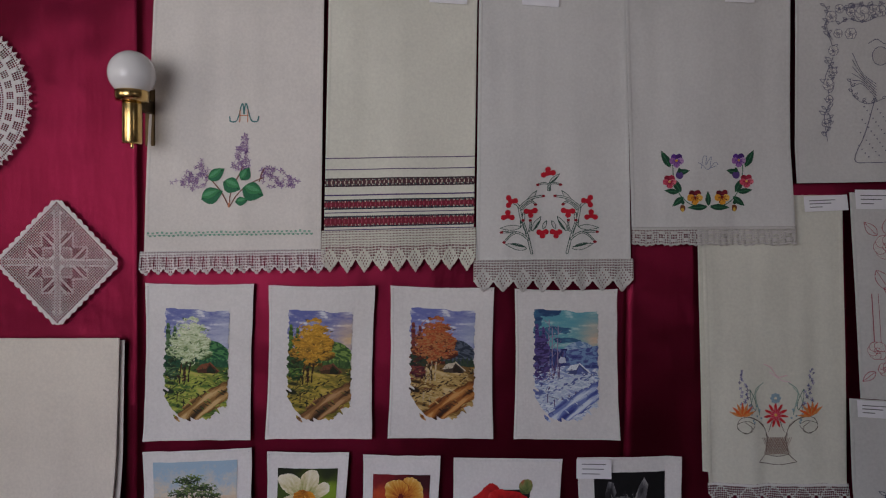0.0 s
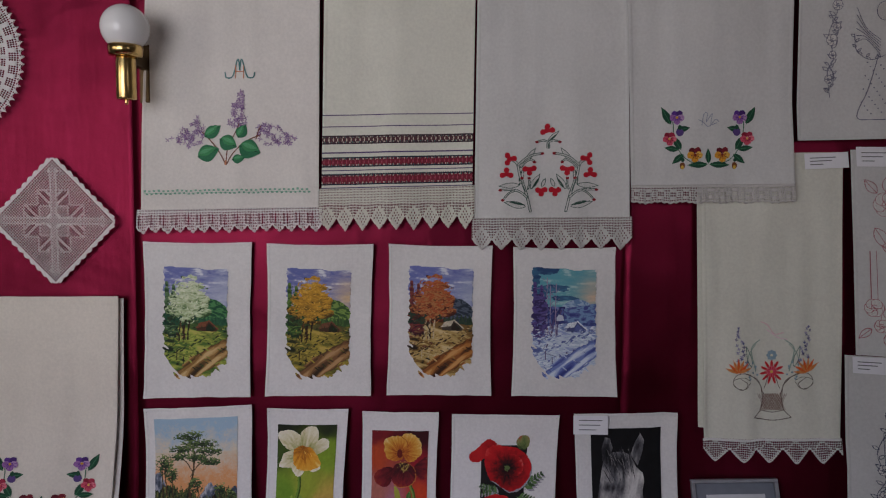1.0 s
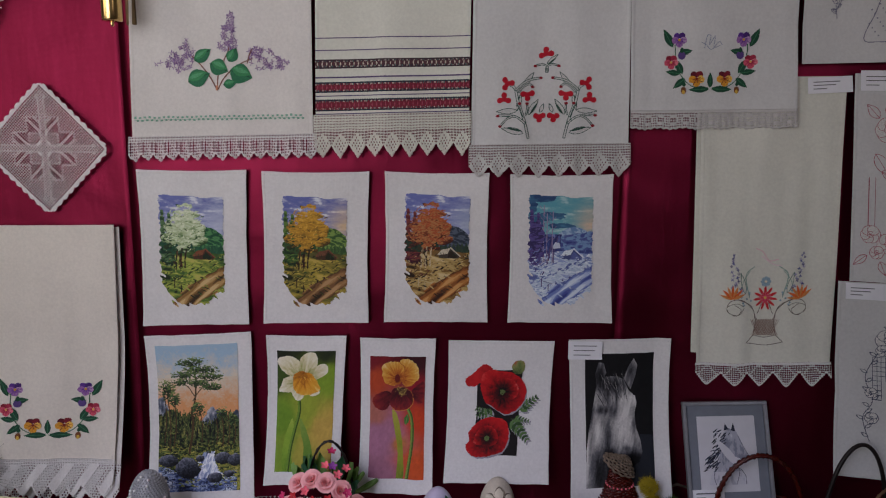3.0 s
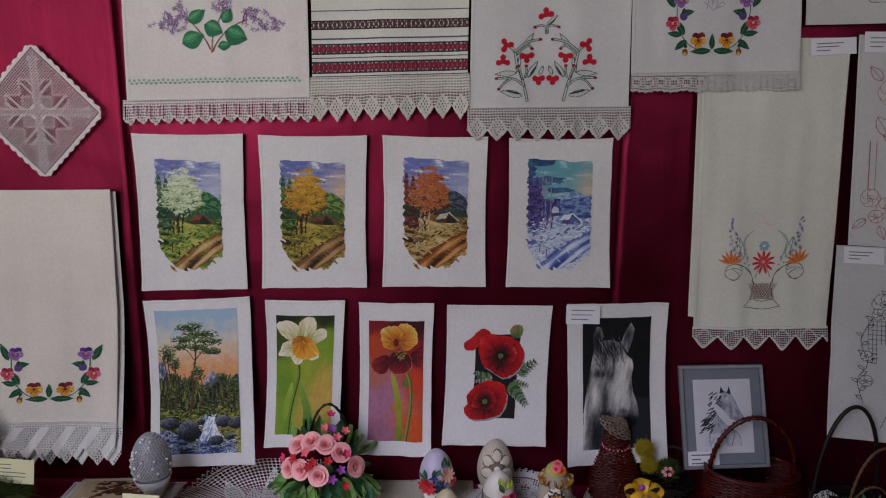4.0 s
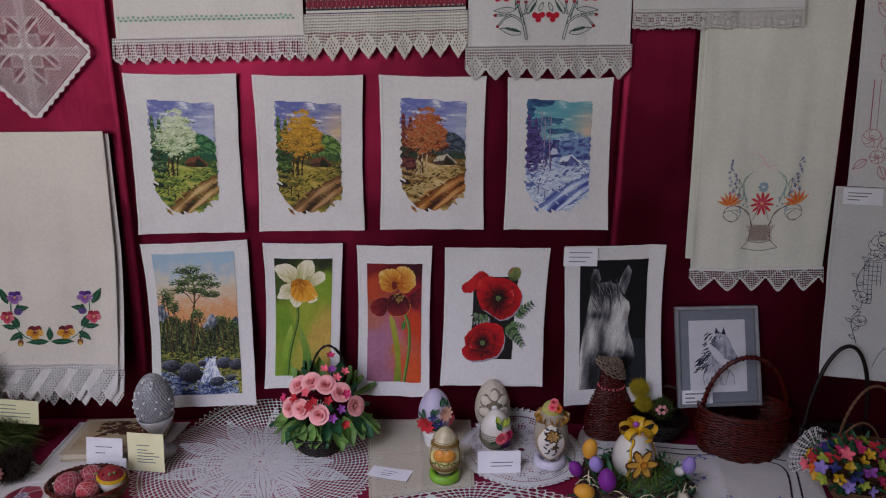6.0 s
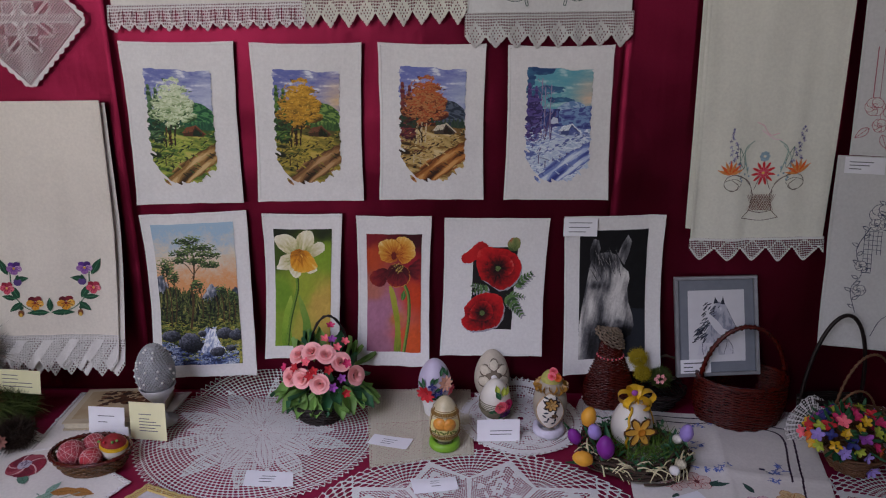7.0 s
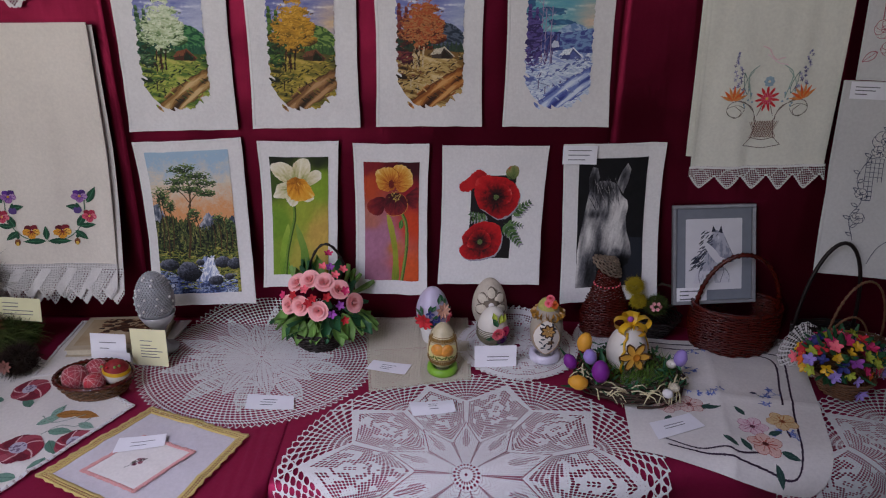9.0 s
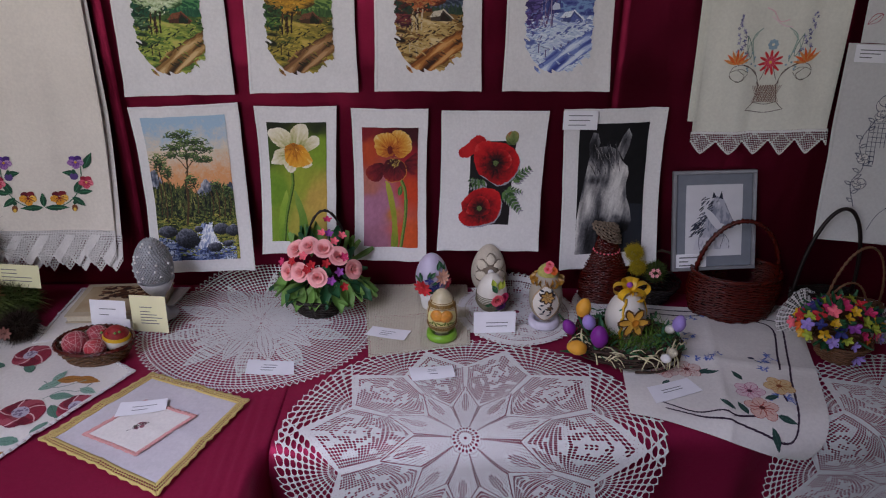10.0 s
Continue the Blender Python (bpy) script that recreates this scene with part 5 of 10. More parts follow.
def picture_stream():
    sh, t = canvas_thing("stream", "a pine wood and rocky stream at sunset")
    p = Pattern(0, 0, 156, 270, 1.0, 4)
    x, y = p.x, p.y
    p.on[:] = True
    n = value_noise(x, y, 0.12, 3)
    p.rgb[:] = mixc("a0bcd0", "d8ccb8", (y - 14) / 60 + (n - 0.5) + 0.5 * (value_noise(x, y, 0.45, 6, 2) - 0.5))
    low = y > 62
    p.rgb[low] = mixc("d4c8b2", "d89a66", (y - 62) / 50 + (n - 0.5) * 0.8 + 0.6 * (value_noise(x, y, 0.45, 6, 2) - 0.5))[low]
    crag = value_noise(x * 1.2, y * 0.7, 0.11, 44, 4)
    m = y > 150 - 34 * np.exp(-((x - 104) / 20) ** 2) - 20 * np.exp(-((x - 150) / 12) ** 2) - 52 * np.exp(-((x - 6) / 22) ** 2) + 26 * (crag - 0.5)
    p.rgb[m] = tone(["3a4254", "5c6474", "868a98", "b4b6bc", "6a7080"], spread(crag, 0.3, 0.7))[m]
    wood = value_noise(x * 2.6, y * 0.55, 0.10, 8, 5)
    grain = value_noise(x, y, 0.42, 9, 2)
    trees = y > 146 - 26 * np.exp(-((x - 26) / 30) ** 2) - 14 * np.exp(-((x - 66) / 16) ** 2) - 18 * np.exp(-((x - 132) / 22) ** 2) + 22 * (value_noise(x * 2, y * 0.3, 0.2, 12) - 0.5)
    p.rgb[trees] = tone(["0c100c", "161f18", "26341f", "3c4a24", "5a6030", "22301c", "7c7a40"], spread(wood + 0.5 * (grain - 0.5), 0.25, 0.75))[trees]
    bank = y > 186 + 14 * (n - 0.5)
    p.rgb[bank] = tone(["1c2612", "344420", "5c662a", "8f8a38", "4c5a2a", "a8a04c"], spread(value_noise(x * 0.8, y * 2.0, 0.10, 15, 5) + 0.5 * (grain - 0.5), 0.25, 0.74))[bank]
    pool = (y > 236 + 14 * (n - 0.5) - 12 * np.exp(-((x - 6) / 24) ** 2)) & (np.abs(x - 60) < 90)
    p.rgb[pool] = tone(["1f2640", "3a4870", "6476a4", "9fb0cc", "2c3658", "c8d2e0"], spread(value_noise(x * 0.5, y * 2.6, 0.09, 19, 4) + 0.3 * (grain - 0.5), 0.28, 0.76))[pool]
    fall = np.abs(x - (100 - 6 * np.sin((y - 196) * 0.08) - (y - 200) * 0.10)) < 9 + (y - 196) * 0.34
    fall &= (y > 198) & (y < 246 + 10 * (n - 0.5))
    p.rgb[fall] = tone(["5c6c98", "8a9ac0", "c4cee0", "eef1f6", "a4b2d0"], spread(value_noise(x * 1.6 + y * 0.5, y * 0.5, 0.14, 27, 3), 0.25, 0.75))[fall]
    p.dabs(lambda a, b: 140 < b < 200, 150, 8, 1.5, ["5a6a34", "7c8240", "26321a", "141c10", "8f8a50", "3c2c1a"], 88, 10)
    for cx, top, foot, wide in ((40, 128, 196, 12), (50, 150, 200, 10), (92, 136, 192, 10), (102, 160, 198, 8), (116, 150, 200, 11), (128, 140, 200, 12), (140, 148, 204, 11), (150, 138, 204, 12), (8, 118, 200, 13), (26, 132, 202, 12), (66, 146, 200, 11), (80, 158, 198, 9)):
        for k in range(26):
            q = p.rng.uniform(0.05, 1.0)
            e = p.rng.uniform(-1, 1)
            c = ["10160e", "1a2414", "2c3a1c", "4c5c2c", "6a7438", "36481f", "161e12"][int(p.rng.integers(7))]
            p.ell(cx + e * wide * q * 0.8, top + (foot - top) * q + 5 * abs(e), wide * q * 0.30 + 1.4, 1.3, -28 * e + p.rng.uniform(-14, 14), c, 0.25)
    p.dabs(lambda a, b: 226 < b < 262 and a > 108 or 240 < b < 262 and 40 < a < 78, 70, 7, 2.0, ["6a7a34", "8f9440", "3c4a20", "a8a44c"], 8, 20)
    p.dabs(lambda a, b: 196 < b < 232 and not 84 < a < 112, 160, 7, 1.6, ["5a6a34", "7c8a3c", "22301a", "1c2414", "a8a050"], 0, 25)
    for bx, by, tx, ty, w in ((60, 200, 66, 118, 4.4), (66, 130, 74, 62, 3.4), (22, 196, 18, 92, 2.2), (12, 180, 12, 84, 1.8), (30, 190, 32, 100, 2.0), (84, 180, 80, 116, 1.8), (124, 190, 122, 130, 2.2), (134, 190, 136, 136, 1.8), (112, 186, 112, 140, 1.8), (146, 186, 146, 142, 1.8)):
        p.curve([(bx, by), ((bx + tx) / 2 + 3, (by + ty) / 2), (tx, ty)], w, "4a361f", 0.35)
    p.curve([(68, 105), (84, 84), (106, 78)], 1.8, "4a3a20")
    p.curve([(70, 95), (58, 78), (44, 72)], 1.6, "4a3a20")
    leafage = value_noise(x * 1.6, y * 2.8, 0.19, 33, 4)
    for cx, cy, rx, ry, k in ((66, 34, 28, 9, 60), (82, 48, 34, 9, 70), (54, 56, 24, 8, 50), (98, 62, 28, 8, 60), (46, 70, 22, 7, 45), (104, 80, 20, 7, 40), (78, 72, 20, 7, 40), (18, 84, 16, 17, 60), (32, 102, 11, 13, 40), (78, 120, 13, 13, 45), (124, 130, 11, 10, 35), (146, 142, 10, 11, 35)):
        crown = ((x - cx) / rx) ** 2 + ((y - cy) / ry) ** 2 + 3.6 * (leafage - 0.5) < 0.85
        p.rgb[crown] = tone(["1c2816", "2f4426", "4a6234", "6f8248", "98a064"], spread(leafage, 0.6, 0.2) * 0.8 + 0.3 * (cy - y) / ry)[crown]
    for cx, cy, rx, ry in ((56, 228, 24, 19), (20, 214, 20, 11), (124, 212, 17, 11), (146, 216, 14, 11), (108, 246, 15, 9), (80, 210, 8, 6), (10, 246, 9, 5), (134, 240, 10, 6)):
        stone = ((x - cx) / rx) ** 2 + ((y - cy) / ry) ** 2 + 0.7 * (n - 0.5) < 1
        p.rgb[stone] = tone(["12141a", "262a34", "454a58", "6c7080", "9498a4"], 0.36 + 0.42 * (cy - y) / ry - 0.22 * (x - cx) / rx + 0.6 * (grain - 0.5))[stone]
    stitch_on("tapestry", p, sh, (-18, -20, 183, 293), t, "stitched pines, rocks and a stream under an orange sky")


def petal(p, pts, colours, n, ang, rim=True):
    """A softly rounded petal, its colours running in fine strokes along ang."""
    q = [np.array(a, float) for a in pts]
    ends = q[-1:] + q + q[:2]
    smooth = []
    for a, b, c, d in zip(ends, ends[1:], ends[2:], ends[3:]):
        for k in np.linspace(0, 1, 5)[:-1]:
            smooth.append(tuple(0.5 * (2 * b + (c - a) * k + (2 * a - 5 * b + 4 * c - d) * k ** 2 + (3 * b - a - 3 * c + d) * k ** 3)))
    m = Pattern(*p.box, p.cell)
    m.poly(smooth, "ffffff")
    if not m.on.any():
        return
    cx, cy = p.x[m.on].mean(), p.y[m.on].mean()
    c, s = math.cos(radians(ang)), math.sin(radians(ang))
    u, v = p.x * c + p.y * s, p.y * c - p.x * s
    size = max(np.ptp(p.x[m.on]), np.ptp(p.y[m.on])) / 2
    far = np.hypot(p.x - cx, p.y - cy) / size
    field = value_noise(u * 0.35, v * 1.5, 0.16, cx, 4)
    value = np.clip(0.06 + 0.62 * far ** 1.6 - 0.75 * (field - 0.48), 0, 0.999)
    order = sorted(colours, key=lambda h: -sum(srgb(h)))
    ramp = np.array([srgb(h) for h in order])
    pos = np.linspace(0, 1, len(order))
    p.rgb[m.on] = np.stack([np.interp(value, pos, ramp[:, q]) for q in range(3)], -1)[m.on]
    p.on |= m.on
    if rim:
        p.line(smooth + smooth[:1], 1.0, scaled(srgb(order[-1]), 0.8))


def painted(p, pts, base, colours, seed, folds=9.0, rough=1.2, depth=0.55, lit=0.0):
    """A ruffled petal whose colours run from its base to its rim, with folds that fan out from the base."""
    rng = random.Random(seed)
    q = [np.array(a, float) for a in pts]
    ends = q[-1:] + q + q[:2]
    smooth = []
    for e, f, g, h in zip(ends, ends[1:], ends[2:], ends[3:]):
        for k in np.linspace(0, 1, 6)[:-1]:
            c = 0.5 * (2 * f + (g - e) * k + (2 * e - 5 * f + 4 * g - h) * k ** 2 + (3 * f - e - 3 * g + h) * k ** 3)
            smooth.append((c[0] + rng.uniform(-rough, rough) * 0.5, c[1] + rng.uniform(-rough, rough) * 0.5))
    m = Pattern(*p.box, p.cell)
    m.poly(smooth, "ffffff")
    if not m.on.any():
        return
    dx, dy = p.x - base[0], p.y - base[1]
    dist = np.hypot(dx, dy)
    u = dist / dist[m.on].max()
    fold = value_noise(np.arctan2(dy, dx) * folds + seed * 3.1, dist * 0.05, 1.0, seed, 3)
    fine = value_noise(p.x, p.y, 0.35, seed + 5, 2)
    up = -(dx * 0.5 + dy) / dist[m.on].max()
    value = 0.08 + 0.80 * u ** 1.2 + depth * (fold - 0.5) + 0.22 * (fine - 0.5) + lit * up
    ramp = np.array([srgb(h) for h in colours])
    pos = np.linspace(0, 1, len(colours))
    p.rgb[m.on] = np.stack([np.interp(value, pos, ramp[:, k]) for k in range(3)], -1)[m.on]
    p.on |= m.on
    return smooth


def wash(p, blobs):
    """A brushed ground: soft patches of colour blended by distance."""
    n = value_noise(p.x, p.y, 0.045, 3, 4) - 0.5
    fine = value_noise(p.x * 1.4 + p.y * 0.6, p.y - p.x * 0.4, 0.16, 7, 3) - 0.5
    total = np.zeros(p.x.shape)
    out = np.zeros(p.rgb.shape)
    for cx, cy, r, colour in blobs:
        w = 1 / (0.02 + ((p.x + 16 * n - cx) / r) ** 2 + ((p.y + 16 * n - cy) / r) ** 2) ** 2
        total += w
        out += w[..., None] * np.array(srgb(colour))
    p.rgb[:] = np.clip(out / total[..., None] * (1 + 0.32 * fine[..., None]), 0, 1)
    p.on[:] = True


def picture_daffodil():
    sh, t = canvas_thing("daffodil", "a white daffodil on green")
    p = Pattern(485, 482, 588, 690, 0.8, 5)
    wash(p, [(500, 484, 24, "18200e"), (575, 486, 26, "222c12"), (487, 530, 20, "3a5016"), (575, 530, 30, "7c9a28"), (540, 590, 30, "94a232"), (500, 600, 30, "6c9226"), (575, 620, 34, "c2a24c"),
             (575, 680, 34, "b8a04c"), (490, 670, 30, "7a9a2e"), (540, 670, 26, "a8a040")])
    painted(p, [(500, 690), (497, 660), (502, 630), (514, 600), (517, 630), (514, 660), (518, 690)], (506, 690), ["5a8420", "86a834", "a0b848"], 2, 3, 0.8, 0.4)
    painted(p, [(528, 600), (538, 615), (549, 645), (556, 690), (538, 690), (536, 650), (530, 625)], (534, 690), ["4c7424", "6a8e34", "8aa446"], 3, 3, 0.8, 0.4)
    for off, w, c in ((0, 6.0, "46641c"), (-1.4, 3.0, "6c8e30"), (1.8, 1.2, "2e4614")):
        p.curve([(525 + off, 566), (526 + off, 590), (519 + off, 620), (512 + off, 650), (508 + off, 690)], w, c, 0.15)
    W = ["6a7c2c", "a8a868", "d4cca0", "e6e0c4", "ece8d6"]
    c = (531, 535)
    painted(p, [(524, 528), (504, 524), (490, 512), (486, 497), (502, 491), (518, 495), (528, 510)], c, W, 11)
    painted(p, [(524, 520), (525, 497), (536, 486), (548, 484), (556, 492), (556, 508), (550, 522), (536, 528)], c, W, 12)
    painted(p, [(546, 526), (556, 510), (568, 505), (576, 511), (574, 522), (562, 530), (550, 534)], c, W, 13)
    painted(p, [(520, 526), (498, 530), (492, 543), (488, 553), (500, 555), (514, 554), (524, 545)], c, W, 14)
    painted(p, [(510, 550), (514, 562), (522, 570), (529, 567), (536, 556), (530, 545)], c, W, 15)
    painted(p, [(540, 545), (558, 547), (562, 557), (550, 561), (540, 556)], c, W, 16)
    painted(p, [(516, 522), (528, 518), (542, 520), (552, 528), (560, 540), (562, 552), (548, 557), (534, 560), (520, 556), (513, 545), (513, 532)], (530, 524), ["8a5210", "c27a18", "dc9826", "e2a838", "efcf78"], 17, 11, 2.2, 0.7)
    p.dabs(lambda a, b: ((a - 534) / 12) ** 2 + ((b - 534) / 9) ** 2 < 1, 26, 6, 1.2, ["a85f12", "8a4c10", "f0c050"], 70, 30)
    stitch_on("tapestry", p, sh, (467, 455, 605, 712), t, "stitched white daffodil with an orange trumpet")


def picture_iris():
    sh, t = canvas_thing("iris", "a yellow and maroon iris")
    p = Pattern(650, 489, 749, 699, 0.8, 6)
    wash(p, [(655, 492, 24, "7a1420"), (735, 492, 28, "3a0812"), (700, 490, 18, "5c0c16"), (656, 530, 22, "b44420"), (742, 550, 22, "8c1222"), (742, 600, 24, "c03c18"), (740, 680, 30, "c85020"),
             (655, 590, 20, "b06a5c"), (668, 630, 34, "a8708a"), (662, 690, 30, "a06a80"), (702, 640, 14, "b87038")])
    painted(p, [(690, 586), (698, 588), (706, 615), (711, 650), (712, 699), (700, 699), (702, 660), (698, 630)], (706, 699), ["6a7c20", "94982e", "b2ac48"], 2, 3, 0.8, 0.4)
    for off, w, c in ((0, 6.0, "54702a"), (-1.4, 2.6, "7c9440"), (2.0, 1.2, "36501c")):
        p.curve([(719 + off, 580), (726 + off, 600), (727 + off, 640), (718 + off, 699)], w, c, 0.15)
    p.leaf(715, 608, 20, 9, 80, "44702f", "6a9448")
    M = ["1c0408", "3c0710", "560b16", "761620", "96301e"]
    c = (706, 546)
    painted(p, [(690, 556), (680, 551), (664, 555), (655, 564), (655, 573), (663, 581), (675, 584), (685, 576)], c, M, 21)
    painted(p, [(724, 552), (736, 538), (748, 534), (749, 562), (740, 571), (730, 564)], c, M, 22)
    rim = painted(p, [(686, 560), (692, 547), (704, 543), (717, 545), (727, 555), (728, 570), (718, 580), (702, 584), (688, 577)], c, M, 23, 12)
    p.line(rim[22:40], 1.2, "c47a34")
    p.line(rim[6:22], 0.9, "a85a2c")
    Y = ["6a2410", "b8641c", "d08e30", "dca84c", "ead08c"]
    painted(p, [(702, 500), (712, 493), (727, 497), (737, 511), (737, 527), (726, 538), (712, 541), (704, 525)], (706, 528), Y, 24, 9, 2.0)
    rim = painted(p, [(672, 521), (673, 505), (688, 498), (702, 500), (711, 508), (712, 520), (705, 536), (690, 541), (677, 535)], (700, 528), Y, 25, 9, 2.0)
    p.line(rim[12:34], 1.0, "a85a1c")
    p.ell(699, 528, 5, 7, 0, "6a1c10", 0.3, 0.4)
    for k in range(34):
        p.ell(708 + p.rng.normal(0, 5.5), 549 + p.rng.normal(0, 5), 0.7, 0.7, 0, "e0c060")
    stitch_on("tapestry", p, sh, (633, 457, 765, 724), t, "stitched yellow and maroon iris")


def picture_poppy():
    sh, t = canvas_thing("poppy", "red poppies over a black panel")
    p = Pattern(808, 490, 956, 680, 0.8, 7)
    p.poly([(837, 514), (916, 514), (911, 661), (836, 661)], "161112", 0.3)

    def fern(x, y, ang, n, ln):
        c, s = math.cos(radians(ang)), -math.sin(radians(ang))
        # grey copy first: the fern's drop shadow, stitched into the picture
        for tone_, o in (("a3a0a8", 3), ("34522c", 0)):
            p.line([(x + o, y + o), (x + o + c * ln, y + o + s * ln)], 1.2, tone_)
            for k in range(n):
                f = (k + 0.6) / n
                w = ln * 0.40 * (1 - 0.6 * f)
                for q in (48, -48):
                    p.leaf(x + o + c * ln * f, y + o + s * ln * f, w, w * 0.42, ang + q, tone_ if o or k % 2 else "5c7c48")

    for f in ((912, 585, 38, 6, 40), (904, 598, -8, 5, 28), (900, 598, -52, 7, 46), (868, 594, 158, 6, 34), (860, 590, 190, 4, 24)):
        fern(*f)
    R = ["080304", "200306", "5c060c", "940a12", "b81018", "c4181c", "d23a38"]

    def poppy(pts, centre, seed, inner):
        # the bloom's drop shadow, stitched in grey below and to the right
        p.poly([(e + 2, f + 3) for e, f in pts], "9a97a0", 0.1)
        painted(p, pts, centre, R, seed, 5, 1.6, 0.34, 0.10)
        for k, part_ in enumerate(inner):
            painted(p, part_, centre, ["060203", "180305", "4c060b", "8a0a10", "b8141a", "d86660"], seed + 20 + k, 5, 1.0, 0.30)
        p.dabs(lambda e, f: math.hypot(e - centre[0], f - centre[1]) < 8, 30, 5, 1.0, ["120608", "241014", "0c0406"], 0, 90)
        p.ell(*centre, 4.5, 4.5, 0, "5c6a3c", 0.4, 0.5)
        p.dabs(lambda e, f: math.hypot(e - centre[0], f - centre[1]) < 4.5, 10, 3, 1.0, ["93a070", "3a4426"], 0, 90)

    painted(p, [(817, 530), (830, 520), (842, 508), (852, 504), (863, 512), (858, 530), (845, 535), (832, 543), (818, 541)], (866, 528), ["8a0c12", "b0141a", "c41c20", "b4141a"], 31, 4, 1.6)
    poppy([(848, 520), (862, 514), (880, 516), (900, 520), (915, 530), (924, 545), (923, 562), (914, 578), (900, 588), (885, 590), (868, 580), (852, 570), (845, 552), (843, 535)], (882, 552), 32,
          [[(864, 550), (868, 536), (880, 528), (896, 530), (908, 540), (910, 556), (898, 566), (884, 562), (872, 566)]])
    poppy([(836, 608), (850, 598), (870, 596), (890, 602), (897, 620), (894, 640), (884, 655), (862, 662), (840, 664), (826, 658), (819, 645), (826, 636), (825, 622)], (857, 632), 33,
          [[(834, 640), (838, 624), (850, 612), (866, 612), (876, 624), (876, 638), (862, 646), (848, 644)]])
    painted(p, [(897, 506), (905, 498), (916, 498), (920, 508), (914, 520), (902, 520)], (908, 520), ["3c4c28", "6a7a44", "8a8a54", "a8563c"], 34, 6, 1.0, 0.8)
    stitch_on("tapestry", p, sh, (785, 462, 968, 708), t, "stitched red poppies and ferns on black")


def picture_horse():
    sh, t = canvas_thing("horse", "a pale animal head shape on black")
    p = Pattern(1025, 485, 1149, 711, 0.8, 8)
    p.on[:] = True
    x, y = p.x, p.y
    n = value_noise(x, y, 0.1, 4)
    p.rgb[:] = mixc("060608", "121216", n)
    p.poly([(1120, 625), (1149, 628), (1149, 711), (1100, 711)], "22262e", 0.2)
    head = Pattern(*p.box, p.cell)
    head.poly([(1045, 545), (1052, 530), (1065, 525), (1082, 524), (1096, 530), (1105, 550), (1116, 560), (1119, 572), (1115, 590), (1118, 615), (1125, 635), (1128, 655), (1122, 672), (1105, 682), (1090, 680), (1075, 662), (1064, 652), (1062, 711),
               (1024, 711), (1026, 650), (1030, 620), (1036, 590), (1042, 560)], "ffffff")
    head.poly([(1046, 548), (1044, 520), (1050, 500), (1059, 502), (1064, 518), (1056, 540)], "ffffff")
    head.poly([(1096, 530), (1104, 508), (1113, 494), (1120, 506), (1117, 526), (1108, 548)], "ffffff")

    def spot(cx, cy, rx, ry):
        return np.exp(-((x - cx) / rx) ** 2 - ((y - cy) / ry) ** 2)

    streak = value_noise(x * 1.5 + y * 0.3, y * 0.30, 0.16, 14, 4) - 0.5
    grain = value_noise(x, y, 0.4, 15, 2) - 0.5
    v = 0.68 + 0.36 * spot(1096, 605, 15, 44) + 0.34 * spot(1046, 622, 11, 22) + 0.30 * spot(1112, 565, 8, 12)
    for cx, cy, rx, ry, k in ((1110, 668, 19, 15, 0.85), (1074, 540, 28, 14, 0.5), (1066, 560, 5, 16, 0.3), (1082, 562, 3, 20, 0.3), (1066, 628, 6, 26, 0.34), (1056, 583, 13, 7, 0.42), (1052, 690, 18, 40, 0.62), (1076, 585, 8, 12, 0.3),
                              (1052, 520, 9, 20, 0.5), (1110, 515, 8, 18, 0.4), (1036, 600, 4, 30, 0.3), (1070, 655, 10, 8, 0.4), (1100, 648, 8, 5, 0.3), (1114, 610, 4, 26, 0.25)):
        v = v - k * spot(cx, cy, rx, ry)
    v = v + 0.40 * spot(1027, 670, 4, 44) + 0.42 * streak + 0.16 * grain
    grey = np.array([srgb(h) for h in ("08080a", "2c2c30", "66666a", "a8a6a4", "dcdad6")])
    p.rgb[head.on] = np.stack([np.interp(v, np.linspace(0, 1, 5), grey[:, q]) for q in range(3)], -1)[head.on]
    p.dabs(lambda e, f: 1052 < e < 1100 and 524 < f < 566, 46, 20, 1.1, ["2c2c30", "1a1a1e", "8a8888", "44444a"], 74, 16)
    stitch_on("tapestry", p, sh, (997, 460, 1176, 737), t, "stitched pale head shape on a black ground")
    paper_tag(sh, 0.155, 0.065, 0.092, 0.050, 0, [(0.16, 0.84, 0.25), (0.16, 0.78, 0.5), (0.16, 0.66, 0.75)], lift=0.008)


for make in (picture_stream, picture_daffodil, picture_iris, picture_poppy, picture_horse):
    make()

# ---- crochet and cloths on the table ----


def join_lace(pieces):
    vs, fs = [], []
    for me in pieces:
        o = len(vs)
        vs += [v.co.copy() for v in me.vertices]
        fs += [tuple(a + o for a in f.vertices) for f in me.polygons]
        bpy.data.meshes.remove(me)
    return vs, fs


